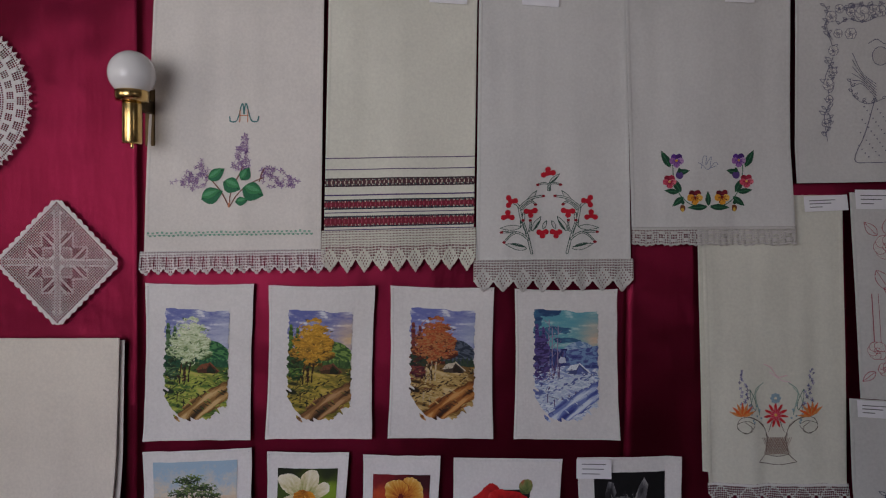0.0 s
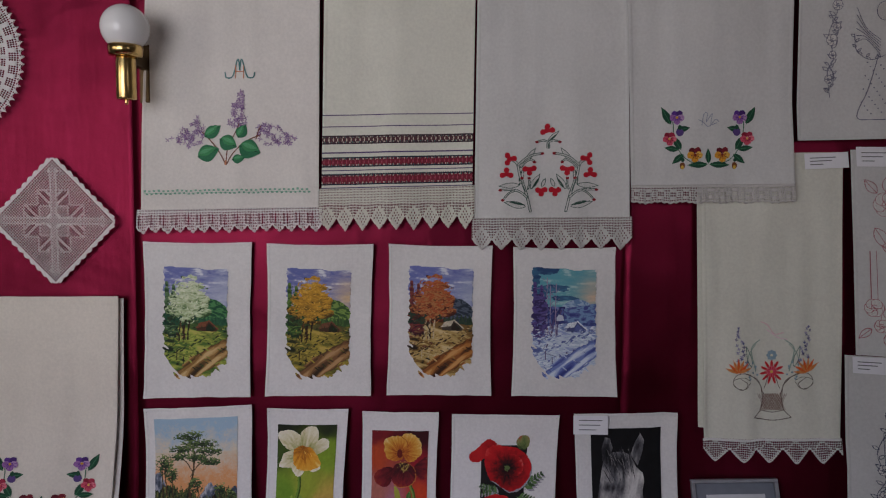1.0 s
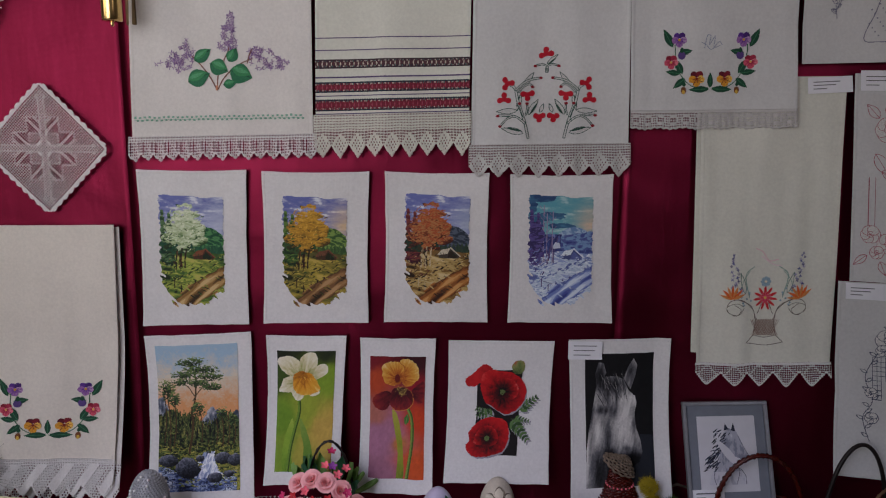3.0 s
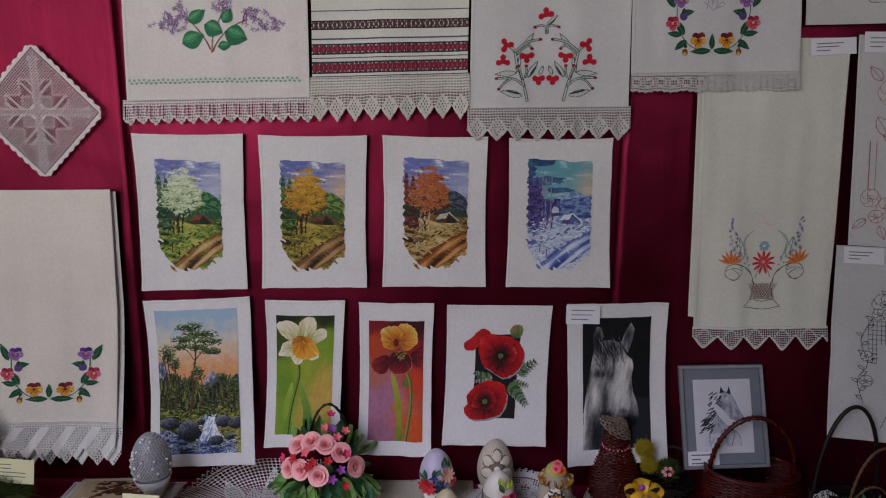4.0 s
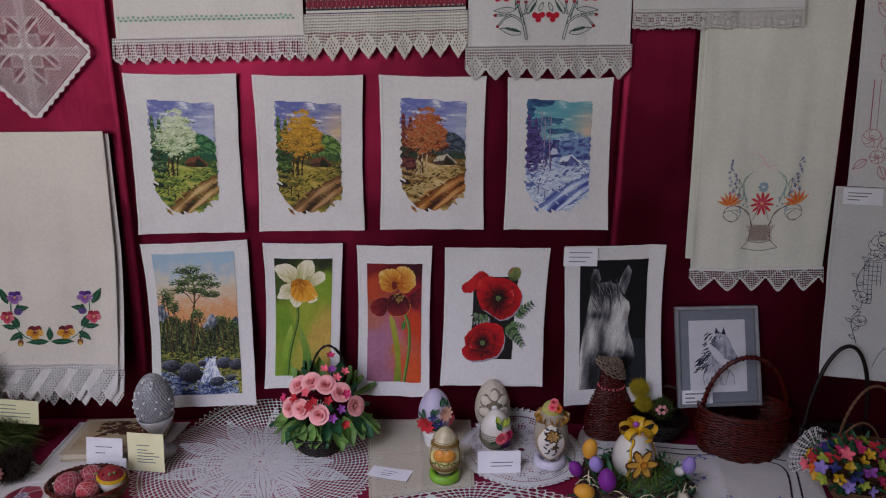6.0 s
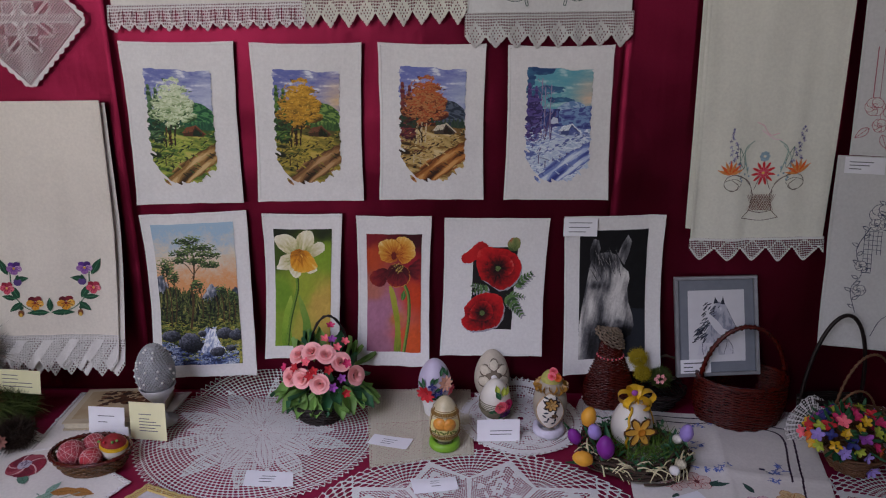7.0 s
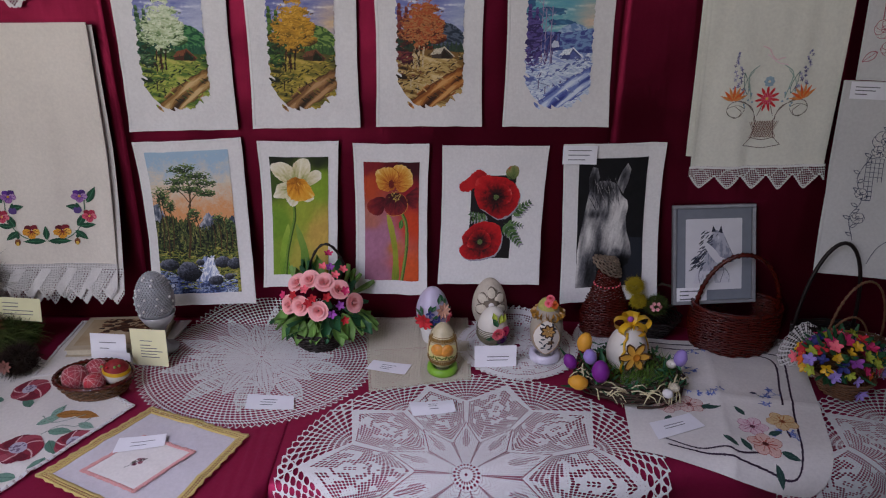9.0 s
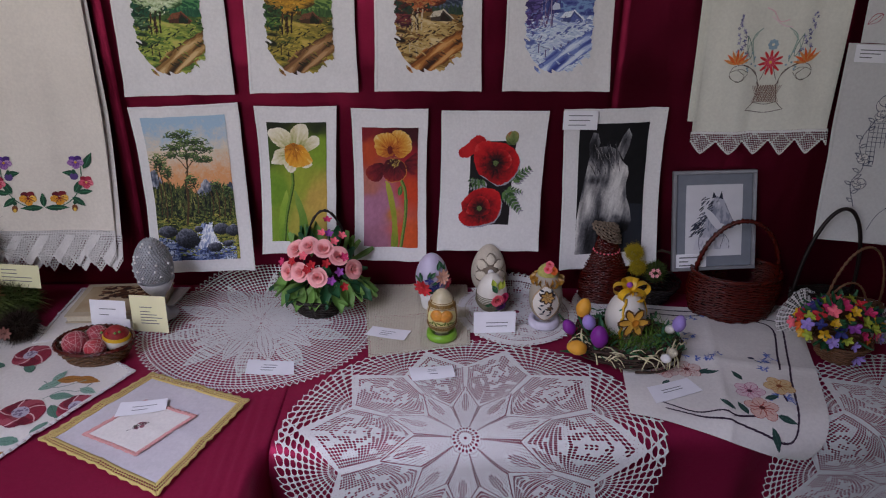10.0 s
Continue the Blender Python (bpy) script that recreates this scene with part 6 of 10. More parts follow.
def round_lace(name, surface, radius, bands, kind, material, label, category, edge=0.0, teeth=48, group="doilies", thick=0.0012, seed=0):
    """A round doily in bands of (inner share, outer share, rows, cells round). surface(dx, dy) gives points,
    kind(angle, share of radius, i, j) the cells; radius may be a function of the angle."""
    t = thing(name, surface(0, 0), label, category, group)

    def add(part_name, me):
        ob = part(part_name, me, None, t)
        s = ob.modifiers.new("thick", "SOLIDIFY")
        s.thickness, s.offset = thick, 0

    for k, (s0, s1, rows, n) in enumerate(bands):
        def at(u, v, s0=s0, s1=s1):
            out = []
            for a, b in zip(u, v):
                th = a * 2 * math.pi
                share = s0 + (s1 - s0) * b
                rr = (radius(th) if callable(radius) else radius) * share
                if edge and share > 0.94:
                    rr -= edge * abs(math.sin(th * teeth / 2)) * (share - 0.94) / 0.06
                out.append(surface(rr * math.cos(th), rr * math.sin(th)))
            return np.array(out)

        def cell(i, j, s0=s0, s1=s1, rows=rows, n=n):
            return kind((i + 0.5) / n * 2 * math.pi, s0 + (s1 - s0) * (j + 0.5) / rows, i, j)

        add("centre" if k == 0 else "rim" if k == len(bands) - 1 else "ring", crochet(name, n, rows, at, cell, material, seed + k, 0.10))
    return t


def wall_spot(cx, cz, off=0.006):
    return lambda dx, dy: Vector((cx + dx, wall_y(cx + dx, cz + dy) + 0.008 - off - 0.004 + 0.003 * noise.noise((dx * 9, dy * 9, cx)), cz + dy))


def table_spot(cx, cy, lift=0.002, curl=True):
    def surface(dx, dy):
        x, y = cx + dx, cy + dy
        back = -0.055
        if curl and y > back:
            d = y - back
            return Vector((x, back + 0.55 * d, TOP + lift + 0.8 * d))
        return Vector(on_table(x, y, lift + 0.0012 * noise.noise((x * 14, y * 14, cx))))
    return surface


def lace_part(name, patch, material, parent, thick=0.0007):
    vs, fs = patch
    ob = part(name, mesh_from(name, vs, fs, material, False), None, parent)
    s = ob.modifiers.new("thick", "SOLIDIFY")
    s.thickness, s.offset = thick, 0
    return ob


def pineapple_doily(surface, radius, turn, label):
    """Ten ribbed leaves round a small ring, ten latticed kites between their tips, and an open net out to a rim of picots."""
    t = thing("lace_doily", surface(0, 0), label, "doily", "doilies")
    n = 10

    def polar(th, s, lift=0.0):
        r = radius(th) * s
        p = surface(r * math.cos(th), r * math.sin(th))
        return Vector((p.x, p.y - lift * 0.3, p.z + lift))

    def ring(name, s0, s1, rows, cells, hole, twist=0.0):
        lace_part(name, openwork(cells, rows, lambda u, v: polar(2 * math.pi * u + turn + twist * v, s0 + (s1 - s0) * v), hole), WHITE_THREAD, t)

    ring("centre", 0.012, 0.045, 1, 20, lambda i, j: 0)
    ring("centre", 0.045, 0.10, 2, 40, lambda i, j: (0.55, 0.7) if i % 2 else 0)
    ring("ring", 0.10, 0.30, 9, 120, lambda i, j: (0.80, 0.70) if i % 12 in (5, 6) else (0.55, 0.60))
    ring("ring", 0.30, 0.56, 9, 120, lambda i, j: (0.84, 0.80))
    ring("ring", 0.56, 0.90, 11, 132, lambda i, j: (0.86, 0.82), 0.10)
    lace_part("rim", openwork(220, 2, lambda u, v: polar(2 * math.pi * u + turn + 0.10 + 0.05 * v, 0.90 + 0.060 * v + (0.034 * (round(u * 220) % 2) if v > 0.9 else 0.0)), lambda i, j: (0.84, 0.84)), WHITE_THREAD, t)

    def leaf(name, th, s0, s1, half, lift, cols, rows, hole, sharp=1.0, mid=0.5):
        def at(u, v):
            along = s0 + (s1 - s0) * v
            k = min(v / mid, (1 - v) / (1 - mid))
            w = half * math.sin(math.pi / 2 * max(k, 0.03)) ** sharp * (2 * u - 1)
            a = th + math.atan2(w, along)
            return polar(a, math.hypot(along, w), lift)

        lace_part(name, openwork(cols, rows, at, hole), WHITE_THREAD, t)

    def ribbed(i, j):
        return {0: (0.4, 0.4), 1: (0.84, 0.90), 2: (0.3, 0.4), 3: (0.88, 0.95), 4: (0.40, 0.5), 5: (0.88, 0.95), 6: (0.3, 0.4), 7: (0.84, 0.90), 8: (0.4, 0.4)}.get(i, 0) if 0 < j < 17 else 0

    def latticed(i, j):
        return (0.78, 0.78) if 0 < i < 6 and 0 < j < 9 else (0.3, 0.3)

    for k in range(n):
        th = turn + 2 * math.pi * k / n
        leaf("leaf", th, 0.10, 0.60, 0.098, 0.0022, 9, 18, ribbed, 0.9, 0.46)
        leaf("kite", th + math.pi / n, 0.36, 0.80, 0.086, 0.0034, 7, 10, latticed, 1.0, 0.42)
    return t


pineapple_doily(table_spot(-0.463, -0.226), lambda th: 0.326 - 0.045 * max(0, math.sin(th)) - 0.022 * max(0, -math.sin(th)), radians(1),
                "round white pineapple crochet doily lying on the burgundy cloth")


def rose_panel_hole(i, j, nu, nv, seed):
    """Filet of a panel: closed flower heads and leaves on an eyelet ground."""
    if i in (0, nu - 1) or j == 0 or j >= nv - 2:
        return (0.16, 0.16)
    if i in (1, nu - 2):
        return (0.88, 0.84)
    x, y = (i + 0.5) / nu - 0.5, (j + 0.5) / nv - 0.56
    rho, phi = math.hypot(x * 1.15, y), math.atan2(y, x)
    if rho < 0.055:
        return (0.72, 0.70)
    if rho < 0.13 * (1 + 0.25 * math.cos(5 * phi)):
        return 0
    if 0.15 < rho < 0.20:
        return (0.84, 0.80)
    if abs(rho - 0.24) < 0.03 and math.cos(4 * phi + seed) > -0.2:
        return 0
    if noise.noise((x * 8, y * 8, seed * 3.0)) > 0.26:
        return (0.20, 0.20)
    return (0.84, 0.80)


def rose_doily(surface, radius, turn, label):
    """A star of ten kite petals, flowered filet panels that rise to points, and fans of ladder work between the points."""
    t = thing("lace_doily", surface(0, 0), label, "doily", "doilies")
    n = 10
    half = math.pi / n
    tip, valley, root, peak = 0.48, 0.275, 0.70, 0.905

    def flat_at(x, y):
        th = math.atan2(y, x)
        r = radius(th) * math.hypot(x, y)
        return surface(r * math.cos(th), r * math.sin(th))

    def chord(a, r0, r1):
        """Radius, at the share a of a half sector, of the straight line from r0 on the axis to r1 on the sector's border."""
        x0, x1, y1 = r0, r1 * math.cos(half), r1 * math.sin(half)
        c, s = math.cos(a * half), math.sin(a * half)
        return x0 * y1 / (s * (x0 - x1) + c * y1)

    def polar(th, s):
        return flat_at(s * math.cos(th), s * math.sin(th))

    lace_part("centre", openwork(24, 1, lambda u, v: polar(2 * math.pi * u, 0.008 + 0.022 * v), lambda i, j: 0), WHITE_THREAD, t)
    lace_part("centre", openwork(20, 2, lambda u, v: polar(2 * math.pi * u + turn, 0.030 + 0.044 * v), lambda i, j: (0.62, 0.70)), WHITE_THREAD, t)
    for k in range(n):
        th = turn + 2 * half * k

        def petal_at(u, v):
            a = 2 * u - 1
            return polar(th + a * half, 0.074 + (chord(abs(a), tip, valley) - 0.074) * v)

        def petal_hole(i, j):
            if i in (0, 13) or j == 17:
                return (0.95, 0.90)
            x, y = abs(i - 6.5) / 7, (j - 10.5) / 9
            if x * 1.5 + abs(y) < 0.62:
                return (0.78, 0.74) if x * 1.5 + abs(y) < 0.52 else 0
            return (0.40, 0.40)

        lace_part("star_petal", openwork(14, 18, petal_at, petal_hole), WHITE_THREAD, t)

        def panel_at(u, v):
            a = 2 * u - 1
            low, high = chord(1 - abs(a), tip, valley), chord(1 - abs(a), root, peak)
            return polar(th + half + a * half, low + (high - low) * v)

        lace_part("flower_panel", openwork(28, 24, panel_at, lambda i, j: rose_panel_hole(i, j, 28, 24, k)), WHITE_THREAD, t)

        c, s = math.cos(th), math.sin(th)
        reach = math.atan2(peak * math.sin(half), peak * math.cos(half) - root)
        spokes, rows = 12, 9
        columns = 2 * spokes + 1

        def fan_at(u, v):
            c0 = round(u * columns)
            f = (2 * ((c0 // 2) * 1.0 + (c0 % 2) * 0.12) / (spokes + 0.12) - 1) * reach
            b = root * math.cos(f)
            length = -b + math.sqrt(b * b + 1 - root * root)
            r = 0.018 + (length - 0.018) * v
            if v > 0.99 and c0 % 2:
                r += 0.020
            x, y = root + r * math.cos(f), r * math.sin(f)
            return flat_at(x * c - y * s, x * s + y * c)

        def fan_hole(i, j):
            return (0.99, 0.84) if i % 2 else 0

        lace_part("fan", openwork(columns, rows, fan_at, fan_hole), WHITE_THREAD, t)
    return t


rose_doily(table_spot(0.074, -0.666, 0.0045), lambda th: 0.412 + 0.020 * math.cos(th) - 0.060 * max(0, math.sin(th)) ** 1.5, radians(88), "large white crochet doily draped over the table's front edge")
rose_doily(table_spot(1.13, -0.74, 0.0025), lambda th: 0.378, radians(70), "large white crochet doily hanging over the table edge")


def leaning_spot(cx, cy, back):
    """A spot by the wall where the lace runs up the drape behind the line y = back."""
    def surface(dx, dy):
        x, y = cx + dx, cy + dy
        d = max(0.0, y - back)
        p = Vector(on_table(x, min(y, back), 0.004))
        return p + Vector((0, 0.25 * d, 0.92 * d + 0.004 * math.sin(x * 60) * d / 0.05))
    return surface


def fan_kind(th, s, i, j):
    return 0.84 if i % 3 else 0.10 if s > 0.3 else 1


for cx, cy, rr, back in ((0.990, -0.225, 0.088, -0.266), (1.165, -0.235, 0.080, -0.240)):
    round_lace("lace_doily", leaning_spot(cx, cy, back), rr, [(0.05, 0.4, 4, 48), (0.4, 0.96, 6, 96), (0.96, 1.0, 1, 48)], fan_kind, WHITE_THREAD, "small white crochet doily leaning up the drape behind baskets", "doily", 0.010, 30, seed=9)


def mesh_kind(th, s, i, j):
    """Closed squares set on an eyelet ground, with an open looped rim."""
    if s > 0.94:
        return 0.62 if i % 2 else 0.15
    if abs(s - 0.88) < 0.03 or abs(s - 0.45) < 0.03:
        return 1
    if s > 0.80:
        return 0.55
    return 0.48 if math.sin(th * 12) * math.sin(s * 26) > 0.15 else 0.14 if (i + j) % 2 else 1


SMALL = [(0.05, 0.35, 6, 40), (0.35, 0.70, 8, 84), (0.70, 1.0, 8, 120)]
round_lace("lace_doily", table_spot(0.232, -0.165, 0.0058), lambda th: 0.172, SMALL, mesh_kind, WHITE_THREAD, "small white crochet doily under the decorated eggs", "doily", 0.008, 56)
round_lace("lace_doily", table_spot(0.515, -0.125, 0.0032), lambda th: 0.125, SMALL, mesh_kind, WHITE_THREAD, "small white crochet doily under the wicker bottle", "doily", 0.008, 56)


def web_kind(th, s, i, j):
    return 1 if math.sin(th * 12) > 0.6 or s > 0.9 else 0.66


round_lace("lace_doily", table_spot(1.02, -0.15, 0.0035), lambda th: 0.135, SMALL, web_kind, WHITE_THREAD, "small white crochet doily between the dark baskets", "doily", 0.010, 40)
round_lace("lace_doily", table_spot(1.27, -0.11, 0.0035), lambda th: 0.13, SMALL, web_kind, WHITE_THREAD, "small white crochet doily behind the tan basket", "doily", 0.010, 40)


def rosette_kind(th, s, i, j):
    if s < 0.66:
        return 0.55 if 0.05 < s else 1
    if s < 0.70 or abs(s - 0.80) < 0.02:
        return 1
    if s > 0.90:
        return 0.6 if s < 0.95 else 1 if i % 2 else 0.5
    return 1 if (i % 6) in (2, 3) and s > 0.80 or (i % 6) in (0, 5) and s < 0.80 else 0.74


round_lace("wall_doily", wall_spot(-1.331, 2.208), 0.224, [(0.02, 0.3, 9, 48), (0.3, 0.66, 12, 144), (0.66, 0.90, 8, 216), (0.90, 1.0, 3, 216)], rosette_kind, WHITE_THREAD, "round white crochet doily hung on the burgundy drape", "doily", 0.012, 72, "wall doilies")


def diamond_doily():
    """A square filet doily hung by one corner."""
    cx, cz, half, n = -1.043, 1.780, 0.121, 44
    spot = wall_spot(cx, cz)

    def at(u, v):
        out = []
        for a, b in zip(u, v):
            s, q = (2 * a - 1), (2 * b - 1)
            edge = max(abs(s), abs(q))
            k = half * (1 + (0.050 * abs(math.sin((s if abs(s) < abs(q) else q) * 17)) if edge > 0.97 and min(abs(s), abs(q)) < 0.9 else -0.03 if min(abs(s), abs(q)) > 0.96 else 0))
            dx, dz = (s + q) * k / math.sqrt(2), (q - s) * k / math.sqrt(2)
            out.append(spot(dx * 0.985, dz))
        return np.array(out)

    def kind(i, j):
        x, y = i - (n - 1) / 2, j - (n - 1) / 2
        ax, ay = abs(x), abs(y)
        e = max(ax, ay)
        if e > n / 2 - 1.1:
            return 1
        if e > n / 2 - 3.2:
            return 0.86 if (i + j) % 2 else 0.5
        d1, d2 = (x + y) / 1.414, (x - y) / 1.414
        p, q = sorted((abs(d1), abs(d2)))
        if p < 0.8:
            return 0.60
        if p < 1.7:
            return 0.25
        if q < 3.0:
            return 0.06
        if q < 7.0:
            return 0.70 if (i + j) % 2 else 0.78
        if 7.6 < q < 14.4 and 1.9 < p < 7.6:
            return 0.30 if abs(math.remainder((q - 11.2) - (p - 4.4), 3.8)) < 0.5 else 0.97
        if 6.8 < q < 15.2 and p < 8.4:
            return 0.28
        if q > 24 and p < 5:
            return 0.12 if (i + j) % 3 else 0.5
        return 0.74

    t = thing("wall_doily", spot(0, 0), "square white filet crochet doily hung by its corner", "doily", "wall doilies")
    for name, inner in (("centre", True), ("border", False)):
        def piece(i, j, inner=inner):
            return kind(i, j) if (max(abs(i - (n - 1) / 2), abs(j - (n - 1) / 2)) < n / 2 - 3.2) == inner else 0
        thicken(part(name, crochet(name, n, n, at, piece, WHITE_THREAD, 2), None, t), 0.0010)


diamond_doily()


class Laid:
    """A flat cloth on the table: corners (x, y) from the back left clockwise as seen from above in front."""

    def __init__(self, bl, br, fr, fl, lift=0.003, wrinkle=0.0015, seed=0.0, cut=0.0):
        self.cut = cut
        self.c, self.lift, self.wrinkle, self.seed = [Vector(p) for p in (bl, br, fr, fl)], lift, wrinkle, seed
        self.w, self.h = (self.c[1] - self.c[0]).length, (self.c[3] - self.c[0]).length

    def at(self, u, v, lift=0.0):
        a, b, c, d = self.c
        p = (a * (1 - u) + b * u) * (1 - v) + (d * (1 - u) + c * u) * v
        if self.cut and u > 0 and v > 0:
            p -= (c - (a + d) / 2).normalized() * self.cut * (u * v) ** 10
        crease = 0.0065 * min(1.0, self.w / 0.45) * (math.exp(-abs((u - 0.5) * 26)) + math.exp(-abs((v - 0.5) * 26)))
        return Vector(on_table(p.x, p.y, self.lift + lift + crease + self.wrinkle * (1 + noise.noise((u * 5 + self.seed, v * 5, self.seed)))))


def laid_cloth(name, sh, material, label, category, group=""):
    t = thing(name, sh.at(0.5, 0.5), label, category, group)
    thicken(part("cloth", sheet_mesh("cloth", sh, material, 0.010), None, t), 0.001)
    return t


def laid_rim(name, sh, parent, material, width, cells, kind, rows=3, label=""):
    """A crocheted border round a laid cloth."""
    du, dv = width / sh.w, width / sh.h
    rim = []
    for side in range(4):
        def at(u, v, side=side):
            out = []
            for a, b in zip(u, v):
                k = b if b < 0.999 else 1 + 0.10 * math.sin(a * cells * 1.57)
                m = -0.0 + a * 1.0
                e = k
                if side == 0:
                    q = (m * (1 + 2 * du * e) - du * e, -dv * e)
                elif side == 1:
                    q = (1 + du * e, m * (1 + 2 * dv * e) - dv * e)
                elif side == 2:
                    q = (1 - (m * (1 + 2 * du * e) - du * e), 1 + dv * e)
                else:
                    q = (-du * e, 1 - (m * (1 + 2 * dv * e) - dv * e))
                out.append(sh.at(*q, 0.001))
            return np.array(out)
        rim.append(crochet(name, cells, rows, at, kind, material, side, 0.1))
    vs, fs = join_lace(rim)
    ob = part(name, mesh_from(name, vs, fs, material), None, parent, label)
    s = ob.modifiers.new("thick", "SOLIDIFY")
    s.thickness, s.offset = 0.0016, 0
    return ob


def flat_pattern(name, p, sh, size, parent, label=""):
    """Stitches on a laid cloth; size is the cloth's width and depth in design units."""
    surf = over_sheet(sh, (0, 0, size[0], size[1]), 0.0014)
    return part(name, p.mesh(name, surf), None, parent, label)


YELLOW_THREAD = fabric("yellow_crochet", (0.62, 0.47, 0.17), weave=2500, wrinkle=0.3)
PINK_THREAD = fabric("pink_crochet", (0.72, 0.36, 0.34), weave=2500, wrinkle=0.3)
BATISTE = fabric("fine_batiste", (0.58, 0.55, 0.58), weave=1200, wrinkle=0.2)


def ecru_mat():
    sh = Laid((-0.205, -0.016), (0.100, -0.010), (0.098, -0.330), (-0.158, -0.385), 0.0050, 0.001, 4)

    def at(u, v):
        return np.array([sh.at(a, b) for a, b in zip(u, v)])

    def kind(i, j):
        e = min(i, j, 63 - i, 63 - j)
        if e < 1:
            return 0.66 if (i + j) % 2 else 0.2
        if e < 4:
            return (1, 0.55, 1, 0.2)[e]
        d = abs(i - 50) + abs(j - 44)
        if d < 12 and d % 3 == 0:
            return 0.66
        return 0.40 if (i + j) % 3 else 0.12

    ob = new("crochet_mat", crochet("crochet_mat", 64, 64, at, kind, ECRU_THREAD, 6))
    thicken(ob, 0.0016)
    tagged(ob, "ecru crochet mat lying under the decorated eggs", "doily", "doilies")


ecru_mat()


def right_cloth():
    sh = Laid((0.505, -0.118), (1.006, -0.180), (0.850, -0.708), (0.440, -0.598), 0.0065, 0.0034, 7, 0.030)
    t = laid_cloth("embroidered_tablecloth", sh, LINEN, "white linen cloth with colourful flowers and dark border lines", "tablecloth")
    W, H = 430, 540
    p = Pattern(0, 0, W, H, 1.4, 9)

    def uv(x, y):
        """Design place of a spot of the table."""
        q = Vector((x, y))
        u = v = 0.5
        a, b, c, d = sh.c
        for _ in range(30):
            r = (a * (1 - u) + b * u) * (1 - v) + (d * (1 - u) + c * u) * v - q
            ju, jv = (b - a) * (1 - v) + (c - d) * v, (d - a) * (1 - u) + (c - b) * u
            det = ju.x * jv.y - ju.y * jv.x
            u -= (r.x * jv.y - r.y * jv.x) / det
            v -= (ju.x * r.y - ju.y * r.x) / det
        return u * W, v * H

    dark = "3a2a3c"
    p.curve([uv(0.60, -0.155), uv(0.75, -0.175), uv(0.91, -0.210), uv(0.930, -0.255), uv(0.849, -0.485), uv(0.812, -0.600), uv(0.782, -0.653), uv(0.711, -0.633), uv(0.643, -0.612), uv(0.594, -0.606), uv(0.525, -0.582)], 4.5, dark)
    p.curve([uv(0.60, -0.180), uv(0.75, -0.198), uv(0.870, -0.216), uv(0.903, -0.262), uv(0.862, -0.38), uv(0.840, -0.441)], 4.5, dark)
    p.curve([uv(0.719, -0.603), uv(0.669, -0.604), uv(0.642, -0.590), uv(0.586, -0.593), uv(0.520, -0.560)], 4.5, dark)
    p.line([uv(0.807, -0.527), uv(0.805, -0.558)], 4, dark)

    def spray(x, y, n, dx, dy):
        for k in range(n):
            cx, cy = uv(x + dx * k / n + p.rng.uniform(-0.012, 0.012), y + dy * k / n + p.rng.uniform(-0.012, 0.012))
            for q in range(5):
                a = p.rng.uniform(0, 6.28)
                p.line([(cx, cy), (cx + 9 * math.cos(a), cy + 9 * math.sin(a))], 2.2, ["5c74b8", "7a8ccc", "4a5ca0"][q % 3])

    spray(0.640, -0.230, 12, 0.14, 0.04)
    spray(0.600, -0.330, 9, 0.10, 0.06)
    spray(0.640, -0.40, 8, 0.07, 0.02)
    spray(0.800, -0.44, 11, 0.05, 0.07)
    spray(0.775, -0.54, 7, 0.06, -0.02)

    def flower(x, y, r, edge, heart, turn, fill):
        cx, cy = uv(x, y)
        p.bloom(cx, cy, r * 1.08, 5, fill, None, turn, 0.58, edge)
        for k in range(10):
            a = k * 0.628
            p.line([(cx, cy), (cx + r * 0.78 * math.cos(a), cy + r * 0.78 * math.sin(a))], 1.5, edge)
        p.ell(cx, cy, r * 0.2, r * 0.2, 0, heart)

    for x, y, ln, w, a in ((0.640, -0.447, 48, 16, 10), (0.640, -0.455, 34, 14, 50), (0.560, -0.480, 34, 13, 240), (0.735, -0.478, 38, 14, 120), (0.760, -0.548, 36, 16, 30), (0.765, -0.600, 42, 16, -10), (0.745, -0.625, 50, 17, -60),
                           (0.700, -0.600, 42, 16, 115), (0.675, -0.590, 44, 15, 130), (0.545, -0.430, 28, 12, 150)):
        p.leaf(*uv(x, y), ln, w, a, "2c4a44", "4a6a60")
    flower(0.561, -0.443, 27, "a03c3c", "5c2a30", 10, "dcc4bc")
    flower(0.617, -0.438, 29, "a84440", "6a3034", 40, "dcc6be")
    flower(0.736, -0.518, 29, "b04a74", "5c2c40", 0, "dcc0c8")
    flower(0.812, -0.502, 30, "b8702c", "8c4a28", 25, "d8bc8c")
    flower(0.740, -0.578, 32, "b03428", "5c2420", 50, "dcb8ac")
    p.ell(*uv(0.790, -0.392), 7, 5, 0, "2c2a4c")
    p.line([uv(0.792, -0.395), uv(0.805, -0.42)], 2, "2c4a44")
    flat_pattern("flower_embroidery", p, sh, (W, H), t, "pink, orange and red flowers with blue sprays")


right_cloth()


